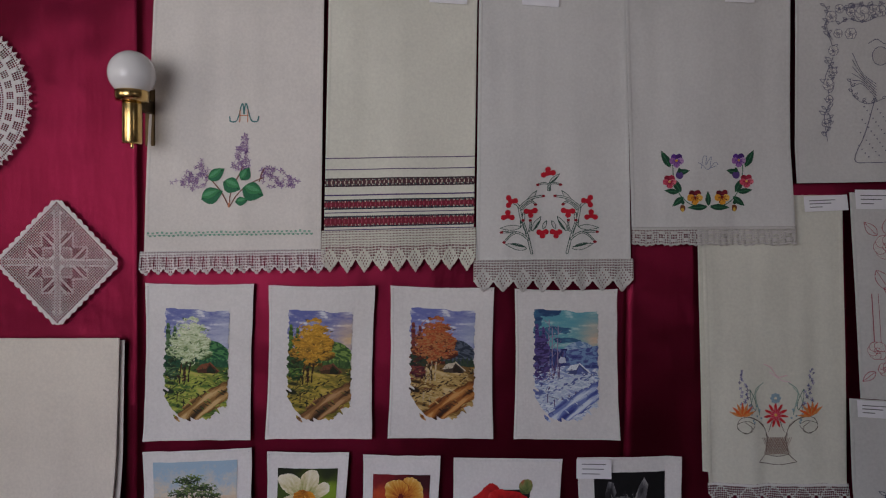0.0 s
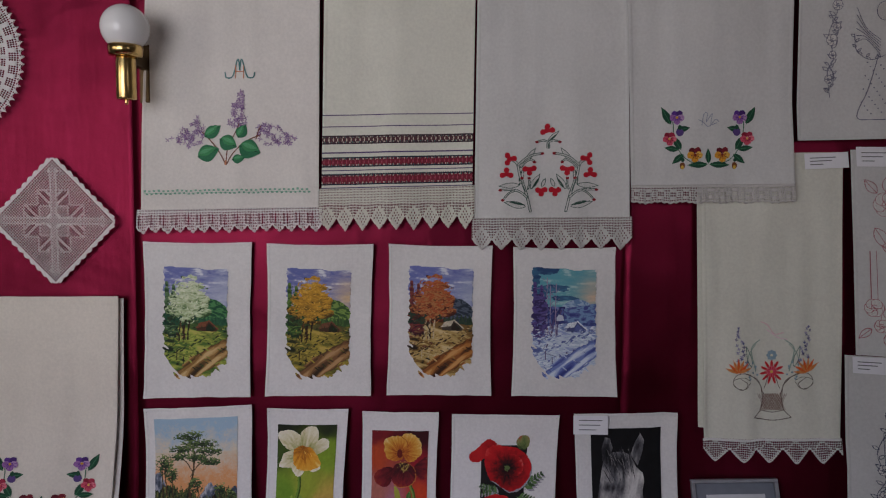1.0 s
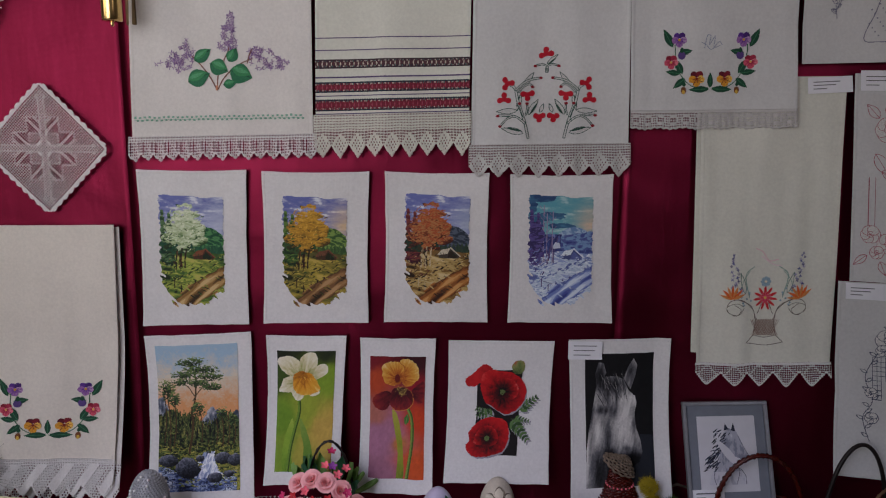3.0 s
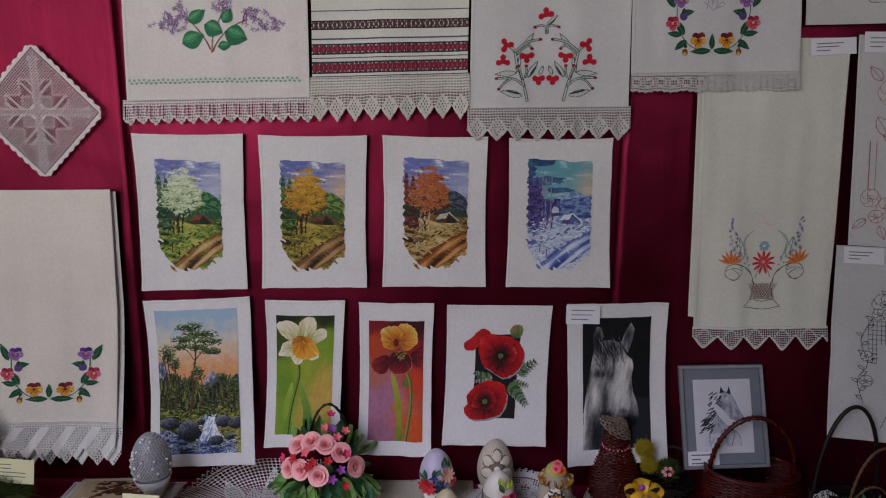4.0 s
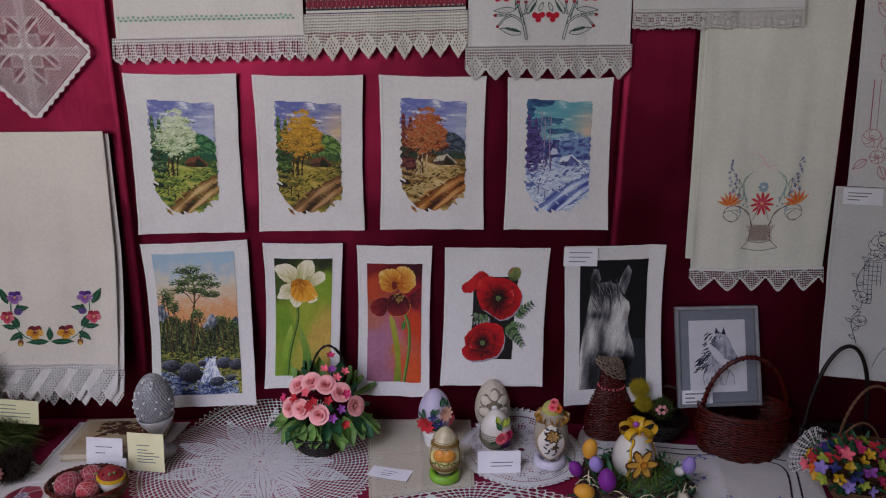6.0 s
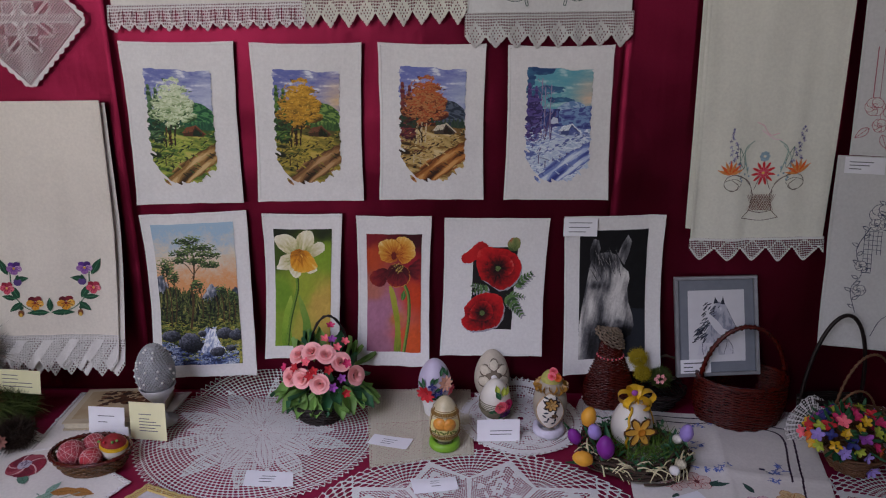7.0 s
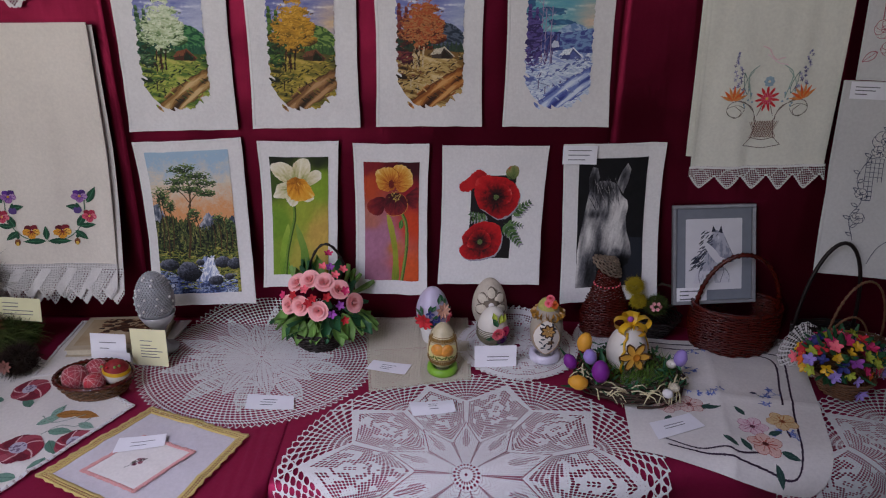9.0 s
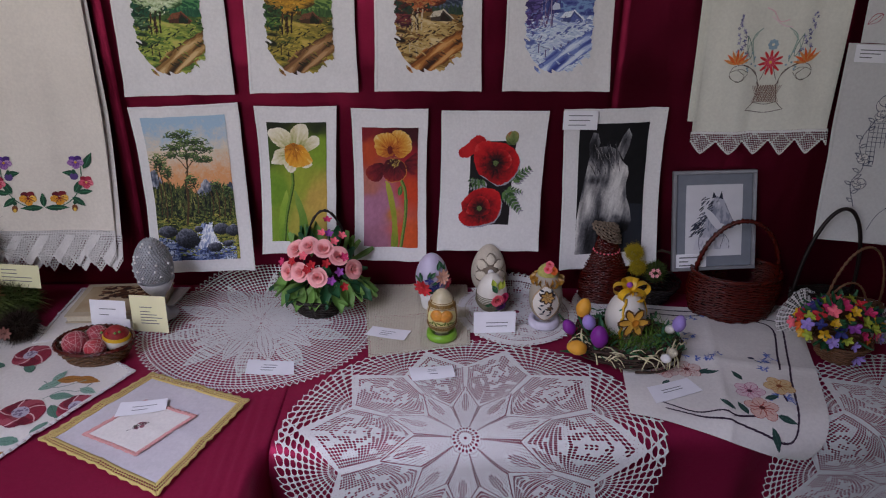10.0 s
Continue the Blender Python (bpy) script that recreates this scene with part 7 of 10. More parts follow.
def rose_cloth():
    c = Vector((-0.722, -0.452))
    d1, d2 = Vector((-0.25, 0.15)).normalized() * 0.50, Vector((-0.144, -0.279)).normalized() * 0.50
    sh = Laid(c + d1, c, c + d2, c + d1 + d2, 0.003, 0.0022, 8)
    t = laid_cloth("embroidered_tablecloth", sh, LINEN, "white linen cloth with maroon roses and pale green leaves", "tablecloth")

    def kind(i, j):
        return 0.5 if i % 2 else 1

    laid_rim("picot_edge", sh, t, WHITE_THREAD, 0.010, 70, kind, 2)
    p = Pattern(0, 0, 500, 500, 1.6, 10)
    e1, e2 = -d1 / 500, d2 / 500

    def uv(x, y):
        q = Vector((x, y)) - (c + d1)
        return q.dot(e1) / e1.dot(e1), q.dot(e2) / e2.dot(e2)

    def rose(x, y, r):
        cx, cy = uv(x, y)
        for k in range(7):
            a = k * 0.9
            p.ell(cx + r * 0.55 * math.cos(a), cy + r * 0.5 * math.sin(a), r * 0.55, r * 0.42, math.degrees(a) + 80, ["8c2c40", "702034", "a04a58"][k % 3], 0.2)
        for k in range(5):
            a = k * 1.25 + 0.4
            p.curve([(cx + r * q * math.cos(a + q), cy + r * q * 0.9 * math.sin(a + q)) for q in (0.2, 0.45, 0.7, 0.95)], 3.2, "d8b4b4")
        p.ell(cx - r * 0.1, cy, r * 0.42, r * 0.34, 20, "b9b4c4", 0.1)
        for k in range(14):
            p.ell(cx + p.rng.uniform(-0.4, 0.2) * r, cy + p.rng.uniform(-0.3, 0.3) * r, 3, 3, 0, "7a6a84")

    for x, y, ln, w, a in ((-0.86, -0.52, 60, 26, 30), (-0.84, -0.55, 56, 26, -20), (-0.90, -0.50, 64, 26, 70), (-0.82, -0.60, 60, 28, -70), (-0.85, -0.66, 60, 26, 210), (-0.95, -0.44, 50, 24, 160), (-0.88, -0.47, 46, 20, 100), (-0.80, -0.49, 46, 22, 10), (-1.03, -0.42, 50, 24, 200), (-0.93, -0.62, 50, 24, 150), (-0.80, -0.64, 44, 22, -20)):
        p.leaf(*uv(x, y), ln, w, a, ["6f9484", "86a898", "557a6a"][int(ln) % 3], "3c5f50")
    for x, y, a in ((-0.87, -0.465, 40), (-0.83, -0.455, 20), (-0.90, -0.72, 60)):
        p.leaf(*uv(x, y), 66, 28, a, "a5743c", "6f4a20")
    for pts in ([(-0.87, -0.53), (-0.84, -0.50), (-0.80, -0.50), (-0.78, -0.47)], [(-0.90, -0.47), (-0.86, -0.49), (-0.80, -0.46)]):
        p.curve([uv(*q) for q in pts], 2.4, "8c9a90")
    rose(-0.985, -0.378, 48)
    rose(-0.892, -0.578, 52)
    rose(-0.775, -0.553, 46)
    rose(-0.90, -0.74, 36)
    flat_pattern("rose_embroidery", p, sh, (500, 500), t, "maroon roses with pale green leaves")


rose_cloth()


def napkins():
    sh = Laid((-0.658, -0.482), (-0.434, -0.571), (-0.524, -0.810), (-0.782, -0.684), 0.0060, 0.002, 11)
    t = laid_cloth("napkin", sh, BATISTE, "white batiste napkin with a wide yellow crochet border", "napkin", "napkins")
    laid_rim("crochet_border", sh, t, YELLOW_THREAD, 0.020, 46, lambda i, j: 1 if j in (0, 3) else 0.60, 4, "mustard yellow crochet border")
    sm = Laid((-0.636, -0.576), (-0.518, -0.622), (-0.592, -0.732), (-0.714, -0.678), 0.0115, 0.0012, 12)
    s = laid_cloth("napkin", sm, LINEN, "small folded white napkin with a pink crochet edge", "napkin", "napkins")
    laid_rim("crochet_border", sm, s, PINK_THREAD, 0.008, 26, lambda i, j: 1 if (i + j) % 2 else 0.4, 2, "salmon pink crochet edge")
    p = Pattern(0, 0, 140, 120, 1.3, 12)
    for k in range(5):
        p.bloom(70 + 7 * math.cos(k * 1.3), 62 + 9 * math.sin(k * 1.3), 5, 5, ["8c4a58", "6a3446", "5c5a50"][k % 3], None, k * 20)
    p.curve([(62, 84), (70, 64), (78, 48)], 2, "5c5a50")
    flat_pattern("flower_embroidery", p, sm, (140, 120), s)


napkins()


def back_linen():
    sh = Laid((-1.02, -0.060), (-0.72, -0.050), (-0.740, -0.26), (-1.01, -0.33), 0.0065, 0.001, 13)
    t = laid_cloth("linen_runner", sh, LINEN, "white linen runner with picot edge under the book", "tablecloth")
    laid_rim("picot_edge", sh, t, WHITE_THREAD, 0.008, 50, lambda i, j: 0.5 if i % 2 else 1, 2)


back_linen()


def table_card(corners, bars, lift, label="white paper name card with printed lines lying flat", tent=0.0):
    """A flat card on the table; corners are back left, back right, front right, front left."""
    a, b, c, d = [Vector(q) for q in corners]
    mid = (a + b + c + d) / 4
    t = thing("name_card", on_table(mid.x, mid.y, lift), label, "card", "name cards")

    def at(u, v, up):
        q = (a * (1 - u) + b * u) * (1 - v) + (d * (1 - u) + c * u) * v
        return Vector(on_table(q.x, q.y, lift + up + 0.0012 * (2 * u - 1) ** 2 + tent * (1 - abs(2 * v - 1))))

    vs = [at(i / 4, j / 4, 0) for j in range(5) for i in range(5)]
    fs = [(j * 5 + i, (j + 1) * 5 + i, (j + 1) * 5 + i + 1, j * 5 + i + 1) for j in range(4) for i in range(4)]
    thicken(part("card", mesh_from("card", vs, fs, PAPER), None, t), 0.0004)
    for u0, u1, v in bars:
        vs = [at(u0 + (u1 - u0) * q / 3, v + e, 0.0008) for e in (-0.02, 0.02) for q in range(4)]
        part("print_bar", mesh_from("print_bar", vs, [(q, q + 4, q + 5, q + 1) for q in range(3)], INK), None, t)


table_card(((-0.453, -0.400), (-0.338, -0.408), (-0.328, -0.462), (-0.445, -0.460)), [(0.35, 0.65, 0.35), (0.3, 0.62, 0.52), (0.3, 0.56, 0.7)], 0.006)
table_card(((-0.159, -0.250), (-0.056, -0.272), (-0.073, -0.318), (-0.175, -0.292)), [(0.3, 0.66, 0.35), (0.3, 0.6, 0.55), (0.3, 0.55, 0.72)], 0.009)
table_card(((-0.057, -0.436), (0.049, -0.424), (0.057, -0.470), (-0.045, -0.488)), [(0.42, 0.62, 0.3), (0.4, 0.6, 0.48), (0.42, 0.62, 0.66)], 0.009, tent=0.004)
table_card(((-0.686, -0.582), (-0.588, -0.566), (-0.578, -0.606), (-0.680, -0.630)), [(0.3, 0.8, 0.45), (0.3, 0.62, 0.70)], 0.017)
table_card(((0.500, -0.512), (0.605, -0.474), (0.626, -0.522), (0.505, -0.570)), [(0.25, 0.7, 0.4), (0.25, 0.7, 0.55)], 0.013)

# ---- shaping helpers for the table's things ----


def lathe(profile, seg=32, squash=1.0):
    """A turned shape from (radius, height) pairs."""
    bm = bmesh.new()
    rings = []
    for r, z in profile:
        if r < 1e-5:
            rings.append([bm.verts.new((0, 0, z))])
        else:
            rings.append([bm.verts.new((r * math.cos(2 * math.pi * k / seg), r * squash * math.sin(2 * math.pi * k / seg), z)) for k in range(seg)])
    for a, b in zip(rings, rings[1:]):
        for k in range(seg):
            q = [a[k % len(a)], a[(k + 1) % len(a)], b[(k + 1) % len(b)], b[k % len(b)]]
            f = list(dict.fromkeys(q))
            if len(f) > 2:
                bm.faces.new(f)
    bmesh.ops.recalc_face_normals(bm, faces=bm.faces[:])
    return bm


def shift(bm, x=0, y=0, z=0, rx=0, ry=0, rz=0, scale=1.0):
    bmesh.ops.transform(bm, matrix=pose(x, y, z, rx, ry, rz) @ Matrix.Scale(scale, 4), verts=bm.verts)
    return bm


def merge(*bms):
    out = bmesh.new()
    for b in bms:
        me = bpy.data.meshes.new("piece")
        b.to_mesh(me)
        b.free()
        out.from_mesh(me)
        bpy.data.meshes.remove(me)
    return out


def tube(points, radius, sides=6, taper=1.0):
    """A round strand through the points."""
    pts = [Vector(p) for p in points]
    bm = bmesh.new()
    rings = []
    for k, p in enumerate(pts):
        d = (pts[min(k + 1, len(pts) - 1)] - pts[max(k - 1, 0)]).normalized()
        side = d.cross(Vector((0, 0, 1)))
        side = side.normalized() if side.length > 1e-3 else Vector((1, 0, 0))
        up = side.cross(d)
        r = radius * (1 + (taper - 1) * k / max(1, len(pts) - 1))
        rings.append([bm.verts.new(p + (side * math.cos(a) + up * math.sin(a)) * r) for a in [2 * math.pi * q / sides for q in range(sides)]])
    for a, b in zip(rings, rings[1:]):
        for q in range(sides):
            bm.faces.new((a[q], a[(q + 1) % sides], b[(q + 1) % sides], b[q]))
    if (pts[0] - pts[-1]).length > 1e-4:
        bm.faces.new(rings[0][::-1])
        bm.faces.new(rings[-1])
    return bm


def egg_profile(w, h, n=18, cut=0.0):
    out = []
    for k in range(n + 1):
        a = math.pi * (cut + (1 - cut) * k / n)
        z = (1 - math.cos(a)) / 2
        out.append((w / 2 * math.sin(a) * (1.10 - 0.30 * z) * 0.99, z * h))
    out[-1] = (0, h)
    if not cut:
        out[0] = (0, 0)
    return out


def egg_at(w, h, ang, zf, lift=0.0):
    """A point of an egg's skin and the way out of it; ang in degrees from the front, zf the share of its height."""
    a = math.acos(1 - 2 * zf)
    r = w / 2 * math.sin(a) * (1.10 - 0.30 * zf)
    d = Vector((math.sin(radians(ang)), -math.cos(radians(ang)), 0))
    out = Vector((d.x * math.sin(a), d.y * math.sin(a), -math.cos(a) * w / h)).normalized()
    return d * r + Vector((0, 0, zf * h)) + out * lift, out


def petal_bm(length, width, cup=0.3, n=4, tip=0.0, curl=0.0):
    """A cupped petal or leaf from the origin along +x, its face up."""
    bm = bmesh.new()
    grid = []
    for i in range(n + 1):
        k = i / n
        if tip:
            w = width / 2 * math.sin(math.pi * min(1, k + 0.03)) ** 1.1
        else:
            w = width / 2 * (math.sqrt(max(0.02, 1 - ((k - 0.62) / 0.64) ** 2)) if i < n else 0.42)
        row = []
        for j in range(-2, 3):
            s = j / 2
            z = cup * width * (s * s) * 0.6 + curl * length * k * k + 0.04 * width * math.sin(k * 7 + s * 2)
            row.append(bm.verts.new((k * length, s * w, z)))
        grid.append(row)
    for a, b in zip(grid, grid[1:]):
        for j in range(4):
            bm.faces.new((a[j], b[j], b[j + 1], a[j + 1]))
    return bm


def rose_bm(r, seed=0):
    """A rolled rose opening along +z: wound petals, tall in the middle and folded out at the rim."""
    rng = random.Random(seed)
    bm = bmesh.new()
    for layer, (n, r0, r1, h, flare) in enumerate(((1, 0.02, 0.16, 0.86, 0.0), (2, 0.13, 0.34, 0.84, 0.06), (3, 0.28, 0.62, 0.72, 0.20), (4, 0.42, 0.90, 0.46, 0.40))):
        for k in range(n):
            a0 = 2 * math.pi * k / n + layer * 0.9 + rng.uniform(-0.2, 0.2)
            span = 2 * math.pi / n * 1.35 if n > 1 else 2 * math.pi * 1.1
            rows = []
            for i in range(7):
                s_ = i / 6
                a = a0 + span * (s_ - 0.5)
                edge = 1 - 0.22 * (2 * s_ - 1) ** 4
                wind = 1.0 + 0.10 * (s_ - 0.5)
                col = []
                for v, (rr, z) in enumerate(((r0 * 0.5, 0.0), (r0 + (r1 - r0) * 0.62, h * 0.52), (r1, h * 0.92 * edge), (r1 + flare * 0.5 * edge, h * (0.97 - flare * 0.3) * edge))):
                    col.append(bm.verts.new((math.cos(a) * rr * wind * r, math.sin(a) * rr * wind * r, (z - 0.15) * r)))
                rows.append(col)
            for c, d in zip(rows, rows[1:]):
                for v in range(3):
                    bm.faces.new((c[v], d[v], d[v + 1], c[v + 1]))
    return bm


def bloom_bm(r, petals=5, cup=0.35, wide=0.8, tilt=18):
    return merge(*[shift(petal_bm(r, r * wide, cup, 3), r * 0.06, 0, 0, 0, -tilt, 0) if k == 0 else shift(shift(petal_bm(r, r * wide, cup, 3), r * 0.06, 0, 0, 0, -tilt, 0), rz=360 * k / petals) for k in range(petals)])


def facing(bm, at, out, spin=0.0):
    """Turns a shape that opens along +z to look along out, at a place."""
    m = Matrix.Translation(at) @ Vector(out).to_track_quat("Z", "Y").to_matrix().to_4x4() @ Matrix.Rotation(radians(spin), 4, "Z")
    bmesh.ops.transform(bm, matrix=m, verts=bm.verts)
    return bm


def plain(name, colour, rough=0.6, **k):
    return simple(name, srgb(colour), rough, **k)


FOLIAGE = plain("paper_leaf", "729a4c", 0.6, vary=0.3, scale=25)
FOLIAGE_DARK = plain("dark_leaf", "275c38", 0.55, vary=0.3, scale=25)
ROSE_PINK = plain("pink_paper", "ffb4b4", 0.7, vary=0.12, scale=30)
RED_PAPER = plain("red_paper", "c42430", 0.65, vary=0.15)
CORAL_PAPER = plain("coral_paper", "ff7484", 0.65, vary=0.15)
PURPLE_PAPER = plain("purple_paper", "9c4aa8", 0.65, vary=0.15)
MAGENTA_PAPER = plain("magenta_paper", "d4306c", 0.65, vary=0.15)
YELLOW_SILK = plain("yellow_ribbon", "dcae24", 0.4, vary=0.15)
GOLD_RIBBON = plain("gold_ribbon", "a87a2c", 0.35, vary=0.3)
ORANGE_PAPER = plain("orange_paper", "e07030", 0.65, vary=0.15)
LILAC_PAPER = plain("lilac_paper", "a08ad0", 0.65, vary=0.15)
BLUE_PAPER = plain("navy_paper", "2c3074", 0.65, vary=0.15)
LIME_PAPER = plain("lime_paper", "a8b43c", 0.65, vary=0.15)
WICKER_RED = plain("stained_wicker", "4a0f07", 0.24, vary=0.5, scale=90, bump=0.3)
WICKER_DARK = plain("dark_wicker", "180d0a", 0.5, vary=0.3, scale=60, bump=0.2)
WICKER_TAN = plain("tan_wicker", "6e4c32", 0.6, vary=0.25, scale=60, bump=0.2)
STRAW = plain("straw", "b49c78", 0.8, vary=0.25, scale=80, bump=0.3)
TWIG = plain("twig_bark", "3c2c22", 0.85, vary=0.4, scale=80, bump=0.3)
MOSS = plain("green_moss", "557426", 0.9, vary=0.4, scale=60)
DARK_MOSS = plain("dark_green_moss", "44521f", 0.9, vary=0.5, scale=60)
BRISTLE = plain("brown_bristle", "2c1c12", 0.85, vary=0.4, scale=60)
RAFFIA = plain("pale_raffia", "d4cca4", 0.7, vary=0.15)
EGG_WHITE = plain("egg_white", "e2ddd2", 0.35, vary=0.04)
SILVER = simple("silver_beads", (0.40, 0.41, 0.43), 0.5, metal=0.15, bump=0.05)
PEARL = simple("pearl", (0.78, 0.77, 0.76), 0.2, bump=0)
GLASS = simple("silvered_glass", (0.50, 0.50, 0.52), 0.30, metal=0.3, bump=0.02)
FRAME_SILVER = simple("grey_silver_frame", (0.36, 0.37, 0.40), 0.4, metal=0.6, bump=0.1)
MOUNT_GREY = simple("grey_mount_card", (0.20, 0.22, 0.26), 0.85, vary=0.06)
PICTURE_PAPER = simple("drawing_paper", (0.70, 0.70, 0.74), 0.85, vary=0.03, bump=0.03)


def woven_wall(radius, rows, rod, stakes, z0=0.0, seg=120, squash=1.0):
    """Rods woven in and out of upright stakes; radius(k) for k from 0 at the bottom to 1."""
    vs, fs = [], []
    for j in range(rows):
        z = z0 + rod * 1.55 * j
        R = radius(j / max(1, rows - 1))
        o = len(vs)
        for i in range(seg):
            a = 2 * math.pi * i / seg
            d = R + rod * 0.75 * math.sin(a * stakes / 2 + math.pi * (j % 2)) + 0.0030 * noise.noise((a * 2, j * 0.7, R * 9))
            for q in range(5):
                b = 2 * math.pi * q / 5
                rr = d + rod * math.cos(b)
                vs.append((rr * math.cos(a), rr * math.sin(a) * squash, z + rod * 1.05 * math.sin(b) + 0.0026 * noise.noise((a * 3, j, 1.0))))
        for i in range(seg):
            for q in range(5):
                i2, q2 = (i + 1) % seg, (q + 1) % 5
                fs.append((o + i * 5 + q, o + i2 * 5 + q, o + i2 * 5 + q2, o + i * 5 + q2))
    return vs, fs


def mesh_part(name, vs, fs, material, parent, at, label=""):
    """A part of very many fine strands."""
    at = Vector(at)
    return tagged(part(name, mesh_from(name, [Vector(v) + at for v in vs], fs, material), None, parent, label), kind="stuff")


def put(name, bm, material, parent, at, label=""):
    bmesh.ops.translate(bm, vec=Vector(at), verts=bm.verts)
    return part(name, bm, material, parent, label)


def arch(width, height, turn=0.0, n=22, lean_y=0.0):
    c, s = math.cos(radians(turn)), math.sin(radians(turn))
    return [(math.cos(a) * width / 2 * c, math.cos(a) * width / 2 * s + lean_y * math.sin(a), math.sin(a) * height) for a in [math.pi * k / n for k in range(n + 1)]]


def twisted(points, radius, strands=3, turns=14):
    out = []
    for q in range(strands):
        pts = []
        for k, p in enumerate(points):
            a = 2 * math.pi * (turns * k / len(points) + q / strands)
            pts.append(Vector(p) + Vector((math.cos(a), math.sin(a), math.sin(a) * 0.6)) * radius * 0.48)
        out.append(tube(pts, radius * 0.70, 6))
    return merge(*out)


# ---- lamp and framed picture ----


def wall_lamp():
    x, z = -0.790, 2.250
    t = thing("wall_lamp", (x, -0.005, z), "brass wall lamp with a white opal glass globe, unlit", "lamp")
    gy = -0.105
    bm = bmesh.new()
    bmesh.ops.create_uvsphere(bm, u_segments=40, v_segments=24, radius=0.0565)
    put("globe", bm, OPAL, t, (x - 0.002, gy, z + 0.008), "white opal glass globe")
    put("collar", lathe([(0.022, -0.062), (0.038, -0.060), (0.040, -0.048), (0.041, -0.036), (0.037, -0.034), (0.036, -0.044), (0.0, -0.044)], 40), BRASS, t, (x - 0.002, gy, z))
    put("stem", lathe([(0.0, -0.165), (0.022, -0.165), (0.0235, -0.162), (0.0235, -0.068), (0.022, -0.062), (0.0, -0.060)], 32), BRASS, t, (x - 0.002, gy, z))
    put("finial", lathe([(0.0, -0.178), (0.003, -0.177), (0.005, -0.172), (0.003, -0.168), (0.006, -0.165), (0.0, -0.164)], 16), BRASS, t, (x - 0.002, gy, z))
    flat(put("arm", box_bm(-0.010, 0.010, -0.095, 0.0, -0.016, 0.016, 0.003), SHADED_BRASS, t, (x + 0.002, -0.008, z - 0.06)))
    flat(put("wall_plate", box_bm(-0.014, 0.014, -0.010, 0.004, -0.100, 0.050, 0.004), SHADED_BRASS, t, (x + 0.002, -0.004, z - 0.060)))


wall_lamp()


def framed_picture():
    tl, tr, br, bl = Vector((0.643, -0.055, 1.126)), Vector((0.858, -0.072, 1.140)), Vector((0.871, -0.150, 0.886)), Vector((0.658, -0.125, 0.860))
    t = thing("framed_picture", (bl + br) / 2, "silver framed picture of a pale animal shape, leaning on the wall", "picture")
    nrm = (tr - tl).cross(bl - tl).normalized()
    if nrm.y > 0:
        nrm = -nrm

    def at(u, v, up):
        return (tl * (1 - u) + tr * u) * (1 - v) + (bl * (1 - u) + br * u) * v + nrm * up

    def slab(u0, u1, v0, v1, lo, hi):
        bm = bmesh.new()
        v = [bm.verts.new(at(u, w, h)) for h in (lo, hi) for u, w in ((u0, v0), (u1, v0), (u1, v1), (u0, v1))]
        for f in ((0, 1, 2, 3), (4, 5, 6, 7), (0, 1, 5, 4), (1, 2, 6, 5), (2, 3, 7, 6), (3, 0, 4, 7)):
            bm.faces.new([v[i] for i in f])
        bmesh.ops.recalc_face_normals(bm, faces=bm.faces[:])
        bmesh.ops.bevel(bm, geom=bm.edges[:], offset=0.0012, segments=1, affect="EDGES")
        return bm

    for a in ((0, 1, 0, 0.035), (0, 1, 0.965, 1), (0, 0.045, 0.035, 0.965), (0.955, 1, 0.035, 0.965)):
        flat(part("frame_rail", slab(*a, -0.006, 0.010), FRAME_SILVER, t))
    flat(part("mount", slab(0.045, 0.955, 0.035, 0.965, -0.004, 0.003), MOUNT_GREY, t, "grey card mount"))
    flat(part("drawing", slab(0.16, 0.84, 0.14, 0.86, 0.003, 0.0045), PICTURE_PAPER, t, "white drawing paper"))
    p = Pattern(0, 0, 155, 180, 0.6, 21)
    ink = ["2c3040", "3c4256", "20222e"]
    gx, gy = p.x, p.y
    for pts in ([(74, 52), (82, 46), (94, 50), (100, 62), (108, 82), (116, 96), (114, 104), (106, 106), (98, 98), (88, 94), (96, 112), (104, 124), (110, 142), (40, 142), (44, 126), (58, 108), (64, 82), (68, 62)],):
        m = Pattern(*p.box, p.cell)
        m.poly(pts, "ffffff")
        shade = 0.30 + 0.5 * np.exp(-((gx - 110) / 9) ** 2 - ((gy - 101) / 6) ** 2) + 0.30 * np.exp(-((gx - 72) / 8) ** 2 - ((gy - 84) / 26) ** 2) + 0.7 * (value_noise(gx * 1.4, gy * 0.6, 0.14, 3, 4) - 0.5) - 0.25 * (gy > 120)
        p.rgb[m.on] = tone(["d4d4dc", "b4b6c2", "8a8e9e", "5c6072", "343846"], shade)[m.on]
        p.on |= m.on
    p.dabs(lambda u, v: abs((u - 64) + (v - 62) * 0.36) < 11 and 50 < v < 118, 90, 11, 2.0, ink, -35, 18)
    p.dabs(lambda u, v: 72 < u < 100 and 46 < v < 62 and abs(u - 76 - (v - 44) * 0.9) < 6, 24, 9, 1.6, ink, -40, 24)
    p.poly([(73, 50), (76, 38), (82, 48)], "2c3040")
    p.poly([(86, 50), (91, 37), (94, 52)], "2c3040")
    for pts in ([(60, 96), (50, 124), (52, 142)], [(88, 96), (96, 118), (90, 140)], [(96, 112), (106, 128), (106, 142)], [(98, 60), (108, 82), (116, 96)], [(72, 70), (76, 86), (88, 94)]):
        p.curve(pts, 1.0, "5c6070")
    part("ink_drawing", p.mesh("ink_drawing", lambda x, y: np.array([at(a / 155, b / 180, 0.0056) for a, b in zip(x, y)])), None, t)
